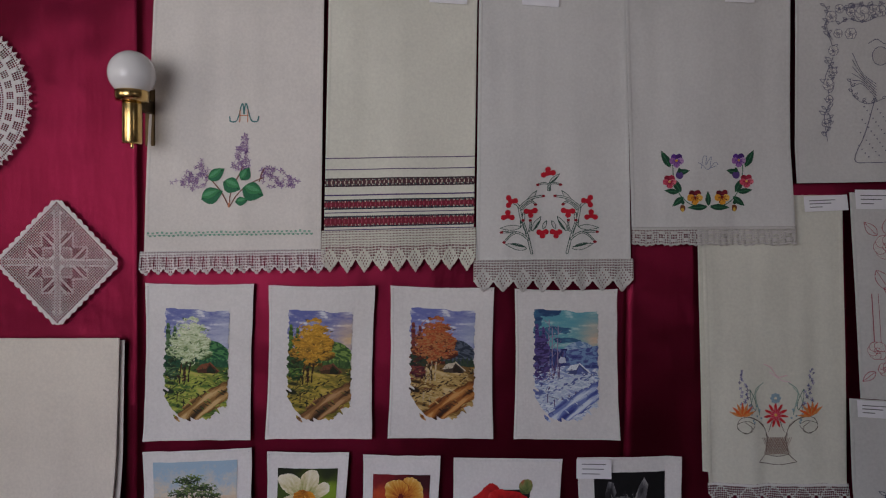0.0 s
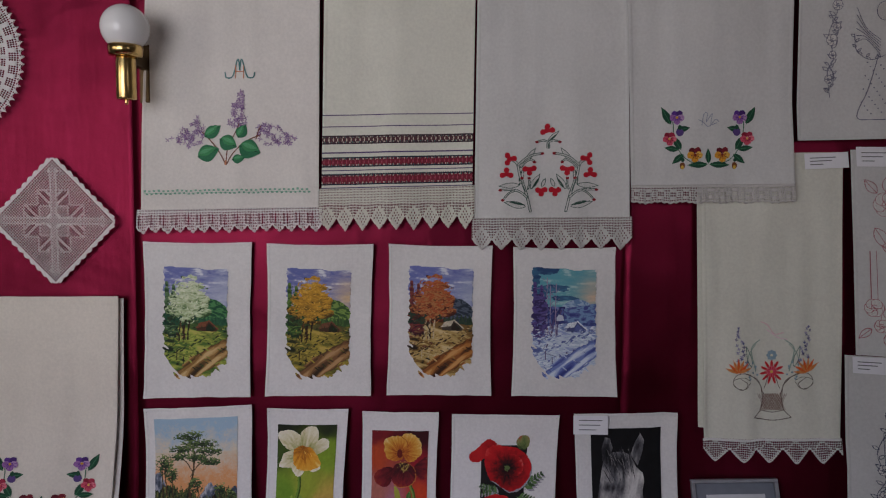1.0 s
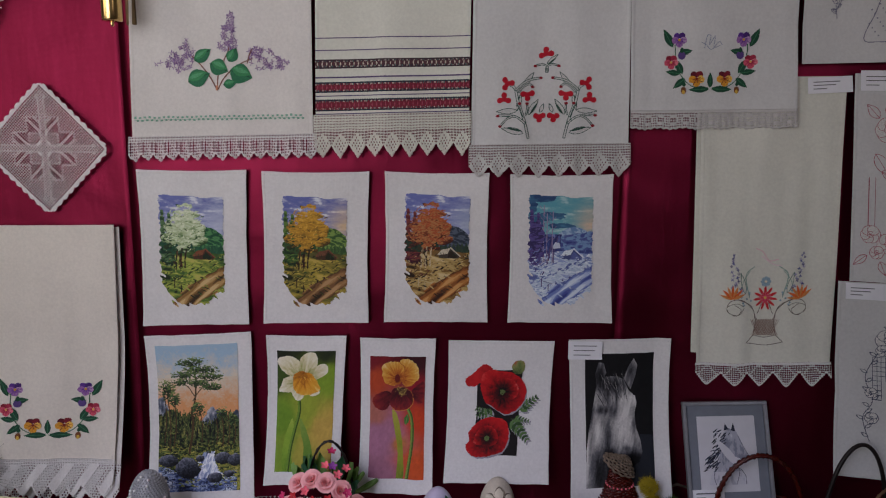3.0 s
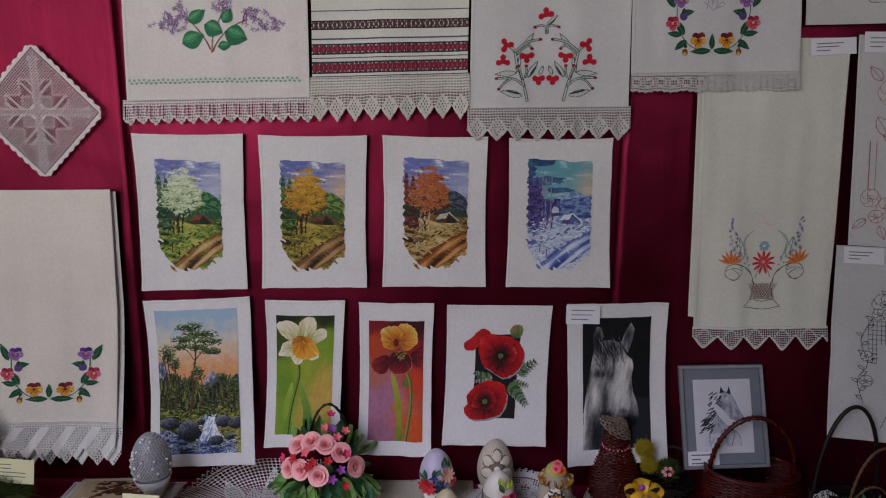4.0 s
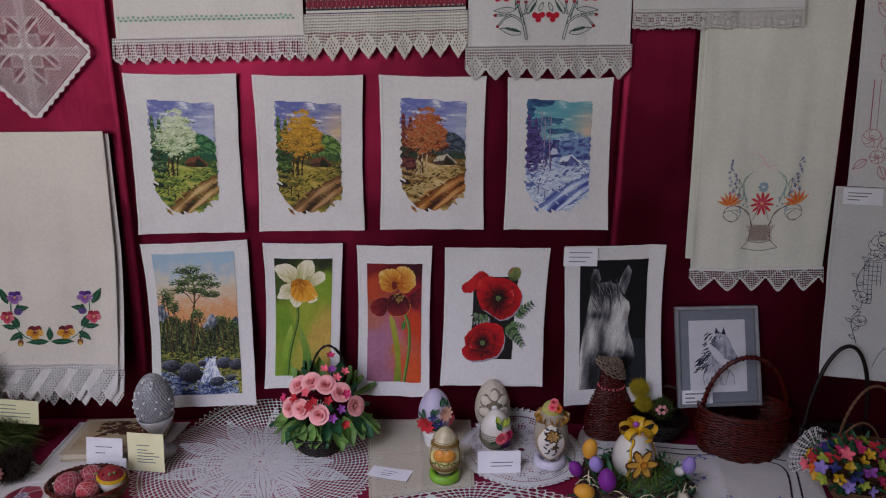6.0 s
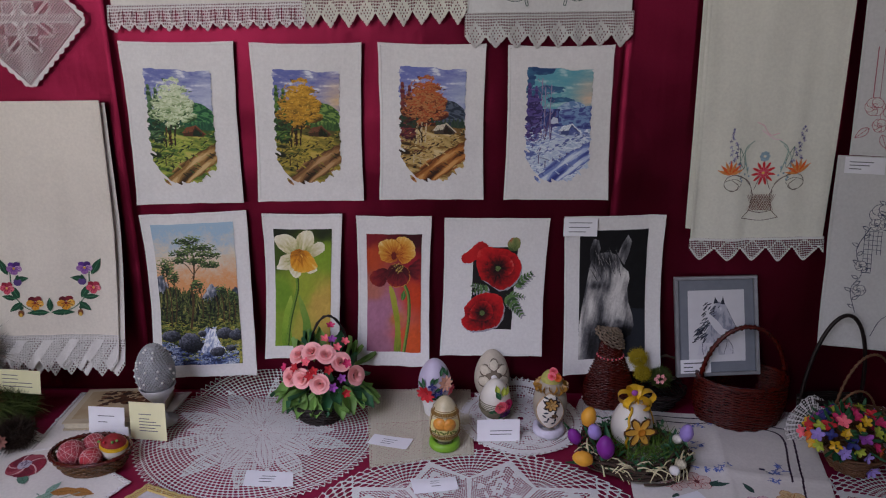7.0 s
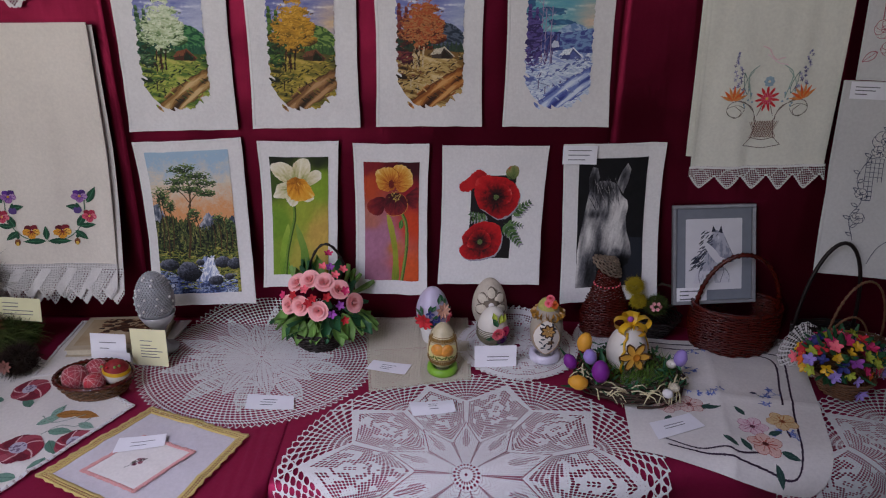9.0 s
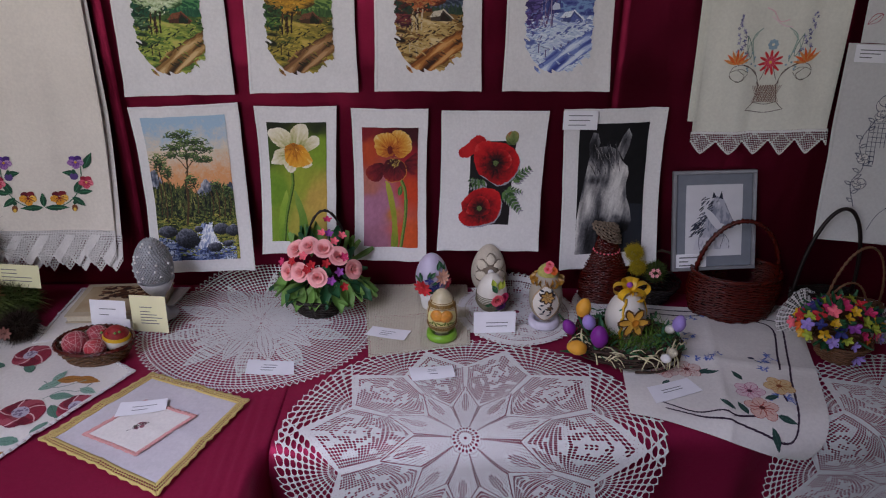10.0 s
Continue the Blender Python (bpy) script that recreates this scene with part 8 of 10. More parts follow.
    for bar in ((0.09, 0.34, 0.865), (0.09, 0.20, 0.905), (0.09, 0.24, 0.945)):
        vs = [at(bar[0], bar[2] - 0.006, 0.0072), at(bar[1], bar[2] - 0.006, 0.0072), at(bar[1], bar[2] + 0.006, 0.0072), at(bar[0], bar[2] + 0.006, 0.0072)]
        part("print_bar", mesh_from("print_bar", vs, [(3, 2, 1, 0)], INK), None, t)
    flat(part("caption_card", slab(0.046, 0.42, 0.83, 0.972, 0.0035, 0.0065), PAPER, t, "white caption card"))


framed_picture()

# ---- decorated eggs ----


def stand_ring(t, at, r, h, mat):
    return put("stand", lathe([(r * 0.55, 0), (r * 0.95, 0), (r, h * 0.2), (r * 0.97, h * 0.8), (r * 0.8, h), (r * 0.6, h * 0.8), (r * 0.55, 0)], 32), mat, t, at)


def on_egg(bm, base, w, h, ang, zf, lift=0.002, spin=0.0):
    p, out = egg_at(w, h, ang, zf, lift)
    return facing(bm, Vector(base) + p, out, spin)


def curve_on_egg(base, w, h, pts, radius):
    return tube([Vector(base) + egg_at(w, h, a, z, radius * 0.6)[0] for a, z in pts], radius, 5)


def eggs():
    z = TOP + 0.008
    lav = plain("lavender_egg", "c2bad2", 0.4, vary=0.05)
    w, h = 0.094, 0.124
    base = (-0.004, -0.140, z + 0.040)
    t = thing("decorated_egg", (-0.004, -0.140, z), "lavender egg with paper flowers on a white cup", "egg", "decorated eggs")
    put("cup", lathe([(0.0, 0.0), (0.026, 0.0), (0.028, 0.004), (0.032, 0.03), (0.042, 0.062), (0.040, 0.062), (0.030, 0.034), (0.0, 0.03)], 32), PAINT, t, (-0.004, -0.140, z))
    put("shell", lathe(egg_profile(w, h), 40), lav, t, base)
    part("red_flower", on_egg(bloom_bm(0.026, 9, 0.3, 0.5, 10), base, w, h, -26, 0.36, 0.004), RED_PAPER, t)
    part("peach_flower", on_egg(bloom_bm(0.022, 9, 0.3, 0.45, 10), base, w, h, 36, 0.58, 0.004), plain("peach_paper", "e0ac94"), t)
    part("pink_flower", on_egg(bloom_bm(0.016, 5, 0.3, 0.7, 10), base, w, h, 60, 0.38, 0.004), CORAL_PAPER, t)
    for a, q, s in ((-8, 0.60, 80), (-45, 0.50, 140), (12, 0.46, 20), (28, 0.78, 70), (18, 0.34, -30), (52, 0.72, 60), (60, 0.54, 10), (2, 0.62, 50), (10, 0.30, -70), (-4, 0.26, -40), (46, 0.80, 100), (-36, 0.56, 110)):
        part("leaf", on_egg(shift(petal_bm(0.026, 0.011, 0.3, 4, 1.0), -0.010), base, w, h, a, q, 0.003, s), FOLIAGE_DARK, t)
    for a, q in ((-6, 0.54), (4, 0.38), (20, 0.44)):
        part("blue_flower", on_egg(bloom_bm(0.012, 4, 0.3, 0.6, 20), base, w, h, a, q, 0.005), BLUE_PAPER, t)

    # papered egg on a green ring
    cream = plain("decoupage_cream", "c9bd9a", 0.35, vary=0.15, scale=60)
    w, h = 0.082, 0.128
    base = (0.024, -0.292, z + 0.012)
    t = thing("decorated_egg", (0.024, -0.292, z), "cream egg papered with orange fruit on a green ring", "egg", "decorated eggs")
    stand_ring(t, (0.024, -0.292, z), 0.040, 0.020, plain("green_ring", "7cae34", 0.4))
    put("shell", lathe(egg_profile(w, h), 40), cream, t, base)
    gold = plain("gold_crackle", "86662f", 0.45, vary=0.3, scale=120)
    for zz in (0.24, 0.72):
        for a in range(-84, 85, 7):
            part("gold_mark", on_egg(box_bm(-0.0046, 0.0046, -0.0018, 0.0018, 0, 0.0016, 0.0004), base, w, h, a, zz, 0.0003, 90), gold, t)
        for dz in (-0.055, 0.055):
            part("gold_band", curve_on_egg(base, w, h, [(a, zz + dz) for a in range(-180, 181, 15)], 0.0008), gold, t)
    pale = plain("pale_lemon", "d8cf8c", 0.45)
    vs = [Vector(base) + egg_at(w, h, 62 * (j / 8) * (1 - 0.5 * (i / 5 - 1) ** 4), 0.32 + 0.32 * i / 10, 0.0012)[0] for i in range(11) for j in range(-8, 9)]
    part("panel", mesh_from("panel", vs, [(i * 17 + j, i * 17 + j + 1, i * 17 + j + 18, i * 17 + j + 17) for i in range(10) for j in range(16)], pale), None, t, "pale lemon fruit panel")
    for dx, zz in ((-20, 0.53), (17, 0.52)):
        part("fruit", on_egg(lathe([(0.0, 0.0040), (0.009, 0.0030), (0.0172, -0.0016), (0.0172, -0.006)], 20), base, w, h, dx, zz, 0.0016), plain("orange_fruit", "d69038", 0.45, vary=0.2, scale=120), t)
    for k in range(9):
        part("leaf", on_egg(shift(petal_bm(0.014, 0.006, 0.2, 3, 1.0), -0.007), base, w, h, -44 + k * 11, 0.37 + 0.02 * (k % 2), 0.0025, 20 + k * 47), plain("olive_leaf", "6f7c34"), t)
    for a in (-62, 66):
        part("gold_cord", curve_on_egg(base, w, h, [(a, 0.15 + 0.06 * k) for k in range(12)], 0.0016), gold, t)

    # thread-wound egg with a large pale flower
    sand = plain("sand_thread", "c9bfae", 0.8, vary=0.08, scale=200, bump=0.3)
    w, h = 0.104, 0.150
    base = (0.156, -0.088, z + 0.016)
    t = thing("decorated_egg", (0.156, -0.088, z), "grey-beige thread egg with a large pale flower", "egg", "decorated eggs")
    stand_ring(t, (0.156, -0.088, z), 0.030, 0.022, PAINT)
    put("shell", lathe(egg_profile(w, h), 40), sand, t, base)
    ivory = plain("ivory_thread", "d4cbb8", 0.8, vary=0.08, scale=200, bump=0.3)
    brown = plain("taupe_cord", "74685a", 0.75, vary=0.12, scale=200, bump=0.2)
    part("flower_disc", on_egg(lathe([(0.0, 0.0022), (0.013, 0.0006), (0.0225, -0.0036), (0.020, -0.006)], 24), base, w, h, 2, 0.60, 0.0016), brown, t)
    part("flower_heart", on_egg(lathe([(0.0, 0.003), (0.006, 0.002), (0.008, 0.0)], 18), base, w, h, 2, 0.60, 0.003), PEARL, t)
    for k in range(6):
        a = radians(60 * k + 30)
        ca, cz = 2 + 40 * math.cos(a), 0.60 + 0.205 * math.sin(a)
        part("petal", on_egg(lathe([(0.0, 0.0024), (0.011, 0.0016), (0.020, -0.0016), (0.019, -0.003)], 20, 0.80), base, w, h, ca, cz, 0.0012, math.degrees(a)), ivory, t)
        for ring, thick in ((1.08, 0.0022), (0.70, 0.0011), (0.44, 0.0011)):
            part("petal_cord", curve_on_egg(base, w, h, [(ca + 17 * ring * math.cos(b), cz + 0.088 * ring * math.sin(b)) for b in [0.5236 * q for q in range(13)]], thick), brown, t)

    # ribbed egg with roses
    w, h = 0.088, 0.111
    base = (0.161, -0.164, z + 0.006)
    t = thing("decorated_egg", (0.161, -0.164, z), "cream egg with olive cords and satin roses", "egg", "decorated eggs")
    stand_ring(t, (0.161, -0.164, z), 0.026, 0.012, PAINT)
    put("shell", lathe(egg_profile(w, h), 40), EGG_WHITE, t, base)
    olive = plain("olive_cord", "77705a", 0.7, vary=0.15, scale=120)
    for k in range(9):
        part("cord", curve_on_egg(base, w, h, [(10 * q, 0.10 + 0.048 * k) for q in range(37)], 0.0030 if k < 5 else 0.0012), olive, t)
    part("pink_rose", on_egg(rose_bm(0.0165, 1), base, w, h, 16, 0.46, 0.001), CORAL_PAPER, t)
    part("crimson_rose", on_egg(rose_bm(0.0155, 2), base, w, h, 42, 0.48, 0.001), MAGENTA_PAPER, t)
    part("violet_rose", on_egg(rose_bm(0.014, 3), base, w, h, 32, 0.28, 0.001), plain("violet_paper", "5c2470"), t)
    for a, q, s in ((6, 0.78, 100), (28, 0.74, 70), (44, 0.74, 50), (0, 0.36, 190), (58, 0.40, -20), (26, 0.28, 240), (48, 0.28, -60), (12, 0.68, 120)):
        part("leaf", on_egg(shift(petal_bm(0.027, 0.015, 0.3, 4, 1.0), -0.006), base, w, h, a, q, 0.002, s), LIME_PAPER if q > 0.7 else FOLIAGE_DARK, t)

    # tall egg with an oval panel and gold bow
    w, h = 0.092, 0.156
    base = (0.298, -0.228, z + 0.018)
    t = thing("decorated_egg", (0.298, -0.228, z), "grey egg with a white flower panel and gold bow", "egg", "decorated eggs")
    stand_ring(t, (0.298, -0.228, z), 0.042, 0.022, plain("white_ring", "d8d4e4", 0.3))
    put("shell", lathe(egg_profile(w, h), 40), plain("grey_silk_egg", "a59c8c", 0.6, vary=0.1), t, base)
    vs, fs = [], []
    for i in range(13):
        for j in range(-4, 5):
            zf = 0.06 + 0.68 * i / 12
            half = 47 * math.sin(math.pi * (0.04 + 0.92 * i / 12)) ** 0.8
            vs.append(Vector(base) + egg_at(w, h, -8 + half * j / 4, zf, 0.0022)[0])
    fs = [(i * 9 + j, i * 9 + j + 1, i * 9 + j + 10, i * 9 + j + 9) for i in range(12) for j in range(8)]
    part("oval_panel", mesh_from("oval_panel", vs, fs, EGG_WHITE), None, t, "white oval panel")
    rim = [(-8 + 48 * math.sin(math.pi * (0.04 + 0.92 * k / 12)) ** 0.8, 0.06 + 0.68 * k / 12) for k in range(13)]
    part("panel_cord", curve_on_egg(base, w, h, rim + [(-16 - a, q) for a, q in rim[::-1]] + rim[:1], 0.0022), STRAW, t)
    part("brown_flower", on_egg(bloom_bm(0.0185, 7, 0.2, 0.72, 4), base, w, h, -4, 0.56, 0.0026), plain("brown_petal", "3c2818"), t)
    part("gold_flower", on_egg(bloom_bm(0.0150, 7, 0.2, 0.56, 4), base, w, h, -4, 0.56, 0.0036), plain("gold_petal", "b48c4c"), t)
    part("small_flower", on_egg(bloom_bm(0.008, 5, 0.2, 0.8, 4), base, w, h, 6, 0.36, 0.0028), plain("brown_petal_small", "6a5034"), t)
    twigc = plain("blue_green_stem", "2c3440")
    for a0, z0, a1, z1 in ((-10, 0.14, -20, 0.40), (-8, 0.12, -6, 0.46), (-7, 0.14, 6, 0.40), (-9, 0.16, -26, 0.32), (-8, 0.14, 12, 0.30), (-8, 0.18, 2, 0.48), (-8, 0.66, -14, 0.70), (2, 0.66, 8, 0.70)):
        part("stem", curve_on_egg(base, w, h, [(a0 + (a1 - a0) * k / 4, z0 + (z1 - z0) * k / 4) for k in range(5)], 0.0011), twigc, t)
    for a, q in ((-18, 0.41), (-24, 0.34), (10, 0.28), (12, 0.66), (18, 0.60), (-18, 0.24), (4, 0.22), (-22, 0.48), (-26, 0.58), (-22, 0.66), (8, 0.42), (14, 0.36), (-2, 0.34), (-12, 0.30)):
        part("leaf", on_egg(shift(petal_bm(0.014, 0.006, 0.2, 3, 1.0), -0.006), base, w, h, a, q, 0.0032, a * 9), twigc, t)
    put("crown", lathe(egg_profile(0.056, 0.046, 12, 0.35), 28), plain("yellow_crown", "b0ac5c", 0.7, vary=0.2, scale=150), t, (base[0], base[1], base[2] + h * 0.72 + 0.004))
    loops = []
    for k in range(16):
        a = 360 * k / 16
        loops.append(shift(shift(petal_bm(0.026, 0.022, 0.9, 5), 0.018, 0, 0, 0, 24 + 14 * (k % 2), 0), rz=a))
    put("gold_bow", merge(*loops), GOLD_RIBBON, t, (base[0], base[1], base[2] + h * 0.785), "ruffled gold organza ribbon")["kind"] = "stuff"
    for a, q, m in ((-10, 0.92, CORAL_PAPER), (20, 0.90, ORANGE_PAPER), (2, 0.97, CORAL_PAPER)):
        part("small_rose", on_egg(rose_bm(0.010, int(a + 20)), (base[0], base[1] - 0.004, base[2] + 0.012), w, h, a, q, 0.006), m, t)


eggs()


def standing_card(name, x, y, w, h, material, bars, label, turn=0.0, back=12.0, roll=0.0, z=TOP + 0.008, ink=INK):
    t = thing(name, (x, y, z), label, "card", "name cards")
    m = pose(x, y, z, -back, roll, turn)

    def slab_at(x0, x1, z0, z1, y0, y1):
        bm = box_bm(x0, x1, y0, y1, z0, z1)
        bmesh.ops.transform(bm, matrix=m, verts=bm.verts)
        return bm

    flat(part("card", slab_at(-w / 2, w / 2, 0, h, -0.0004, 0.0004), material, t))
    prop = box_bm(-w * 0.15, w * 0.15, 0, 0.0006, 0, h * 0.98)
    bmesh.ops.transform(prop, matrix=m @ pose(0, 0.0006, h, 0, 0, 0) @ pose(0, 0, 0, 2 * back + 4) @ pose(0, 0, -h), verts=prop.verts)
    flat(part("back_strut", prop, material, t))
    for u0, u1, v in bars:
        flat(part("print_bar", slab_at(-w / 2 + w * u0, -w / 2 + w * u1, h * (1 - v) - 0.0010, h * (1 - v) + 0.0010, -0.0009, -0.0005), ink, t))
    return t


standing_card("name_card", 0.163, -0.276, 0.110, 0.058, PAPER, [(0.30, 0.82, 0.52), (0.30, 0.80, 0.68)], "white folded name card standing before the eggs", 3)
standing_card("name_card", -0.850, -0.270, 0.096, 0.080, PAPER, [(0.26, 0.72, 0.30), (0.26, 0.52, 0.50)], "white folded name card standing by the basket", -4)
standing_card("name_card", -0.826, -0.300, 0.094, 0.046, PAPER, [(0.28, 0.50, 0.50)], "small white folded name card behind the ball basket", -4)
standing_card("name_card", -0.736, -0.282, 0.102, 0.100, YELLOW_PAPER, [(0.26, 0.60, 0.32), (0.26, 0.54, 0.44), (0.26, 0.72, 0.52), (0.26, 0.86, 0.60), (0.26, 0.70, 0.68), (0.26, 0.76, 0.76)], "pale yellow folded card with printed lines", -10, 10, -3)
standing_card("name_card", -1.135, -0.185, 0.165, 0.064, YELLOW_PAPER, [(0.36, 0.62, 0.24), (0.36, 0.62, 0.40), (0.36, 0.86, 0.56), (0.36, 0.86, 0.72)], "pale yellow folded card beside the moss nest", -4, 10, 1, TOP + 0.086)

# ---- baskets ----


def flower_basket():
    x, y, z = -0.315, -0.140, TOP + 0.004
    t = thing("flower_basket", (x, y, z), "small dark basket packed with pink paper roses and leaves", "flower basket")
    vs, fs = woven_wall(lambda k: 0.062 + 0.030 * k, 12, 0.0035, 22)
    mesh_part("woven_body", vs, fs, WICKER_DARK, t, (x, y, z))
    put("base", lathe([(0, 0), (0.062, 0), (0.064, 0.006), (0, 0.008)], 28), WICKER_DARK, t, (x, y, z))
    put("handle", twisted([(p[0], p[1], p[2] + 0.05) for p in arch(0.136, 0.238, 6)], 0.0036, 2, 18), WICKER_DARK, t, (x + 0.026, y + 0.01, z), "twisted dark handle")
    rng = random.Random(5)
    core = Vector((x + 0.014, y, z + 0.098))

    def spot(ang, up, r):
        a, e = radians(ang), radians(up)
        d = Vector((math.sin(a) * math.cos(e), -math.cos(a) * math.cos(e), math.sin(e)))
        return core + Vector((d.x * r * 1.12, d.y * r * 0.9, d.z * r * 1.05)), d

    for k in range(38):
        ang = rng.uniform(-115, 115) if k < 26 else rng.uniform(100, 260)
        up = rng.uniform(-16, 14) if k < 18 else rng.uniform(0, 70)
        p, d = spot(ang, up, 0.056 if k < 18 else 0.076)
        ln = rng.uniform(0.056, 0.078)
        b = petal_bm(ln, ln * 0.50, 0.5, 6, 1.0, 0.12)
        q = d.to_track_quat("X", "Z").to_matrix().to_4x4()
        droop = Matrix.Rotation(radians(rng.uniform(5, 30) if k < 18 else rng.uniform(-30, 10)), 4, "Y")
        bmesh.ops.transform(b, matrix=Matrix.Translation(p) @ q @ droop @ Matrix.Rotation(radians(rng.uniform(-50, 50)), 4, "X"), verts=b.verts)
        part("leaf", b, FOLIAGE if k % 3 else FOLIAGE_DARK, t)
    for k in range(15):
        ang = -84 + 168 * k / 14 + rng.uniform(-5, 5)
        a = radians(ang)
        at = Vector((x + 0.014 + 0.088 * math.sin(a), y - 0.066 * math.cos(a), z + rng.uniform(0.096, 0.112)))
        ln = rng.uniform(0.064, 0.084)
        b = petal_bm(ln, ln * 0.58, 0.35, 6, 1.0, -0.10)
        d = Vector((math.sin(a) * 0.55, -math.cos(a) * 0.45, -0.85 + 0.5 * abs(math.sin(a))))
        bmesh.ops.transform(b, matrix=Matrix.Translation(at) @ d.to_track_quat("X", "Z").to_matrix().to_4x4() @ Matrix.Rotation(radians(rng.uniform(-30, 30)), 4, "X"), verts=b.verts)
        part("leaf", b, FOLIAGE if k % 4 else FOLIAGE_DARK, t)
    heart = Vector((x + 0.014, y + 0.03, z + 0.100))
    roses = ((-0.362, -0.190, 0.955), (-0.324, -0.200, 0.970), (-0.283, -0.210, 0.966), (-0.243, -0.215, 0.947), (-0.383, -0.215, 0.900), (-0.347, -0.235, 0.907), (-0.297, -0.250, 0.899), (-0.205, -0.210, 0.904))
    for k, p in enumerate(roses):
        d = (Vector(p) - heart).normalized()
        part("rose", facing(rose_bm(0.0245, k), Vector(p) - d * 0.010, d, k * 40), ROSE_PINK, t)
    for m, spots in ((PURPLE_PAPER, ((-0.270, -0.190, 0.995), (-0.242, -0.240, 0.912), (-0.262, -0.250, 0.892))), (CORAL_PAPER, ((-0.290, -0.180, 0.992), (-0.239, -0.180, 0.985), (-0.256, -0.200, 0.978), (-0.331, -0.228, 0.950))),
                     (MAGENTA_PAPER, ((-0.277, -0.160, 1.020), (-0.227, -0.240, 0.954), (-0.395, -0.190, 0.915))), (RED_PAPER, ((-0.362, -0.222, 0.931), (-0.311, -0.238, 0.930), (-0.274, -0.238, 0.934), (-0.231, -0.245, 0.873), (-0.322, -0.240, 0.918)))):
        for k, p in enumerate(spots):
            d = (Vector(p) - heart).normalized()
            part("small_flower", facing(bloom_bm(0.0132, 5, 0.35, 0.66, 26), p, d, k * 31), m, t)


flower_basket()


def wicker_basket():
    x, y, z = 0.824, -0.155, TOP + 0.008
    t = thing("wicker_basket", (x, y, z), "empty round basket of glossy red-brown wicker with handle", "basket", "baskets")
    vs, fs = woven_wall(lambda k: 0.100 + 0.022 * math.sin(math.pi * (0.10 + 0.62 * k)), 31, 0.0026, 34, 0.004, 150, 0.68)
    mesh_part("woven_body", vs, fs, WICKER_RED, t, (x, y, z))
    put("base", lathe([(0, 0), (0.102, 0), (0.104, 0.006), (0, 0.010)], 36, 0.68), WICKER_RED, t, (x, y, z))
    rim = [(0.118 * math.cos(a), 0.118 * 0.68 * math.sin(a), 0.128) for a in [2 * math.pi * k / 48 for k in range(49)]]
    put("rim", twisted(rim, 0.0062, 3, 26), WICKER_RED, t, (x, y, z), "braided rim")
    put("handle", twisted([(p[0], p[1], p[2] + 0.108) for p in arch(0.218, 0.164, -4, 30)], 0.0070, 3, 16), WICKER_RED, t, (x, y, z), "braided arched handle")


wicker_basket()


def handled_basket(name, x, y, z, r, h, arch_h, mat, label, turn=0.0, hr=0.005, squash=1.0, smooth=False):
    t = thing(name, (x, y, z), label, "basket", "baskets")
    rows = max(5, int(h / 0.0055))
    vs, fs = woven_wall(lambda k: r * (0.82 + 0.18 * k), rows, 0.0034, 26, 0.004, 110, squash)
    mesh_part("woven_body", vs, fs, mat, t, (x, y, z))
    put("base", lathe([(0, 0), (r * 0.82, 0), (r * 0.84, 0.006), (0, 0.008)], 30, squash), mat, t, (x, y, z))
    bow = [(p[0], p[1], p[2] + h * 0.85) for p in arch(r * 1.9, arch_h, turn, 26)]
    put("handle", tube(bow, hr, 8) if smooth else twisted(bow, hr, 2, 14), mat, t, (x, y, z))
    return t


handled_basket("wicker_basket", 1.032, -0.218, TOP + 0.006, 0.0850, 0.110, 0.243, WICKER_DARK, "dark brown round wicker basket in shadow by the wall", 3, 0.0050, 0.30, True)
handled_basket("wicker_basket", 1.060, -0.305, TOP + 0.008, 0.076, 0.120, 0.168, WICKER_TAN, "tan wicker basket with a thin arched handle", 4, 0.0036, 0.5)


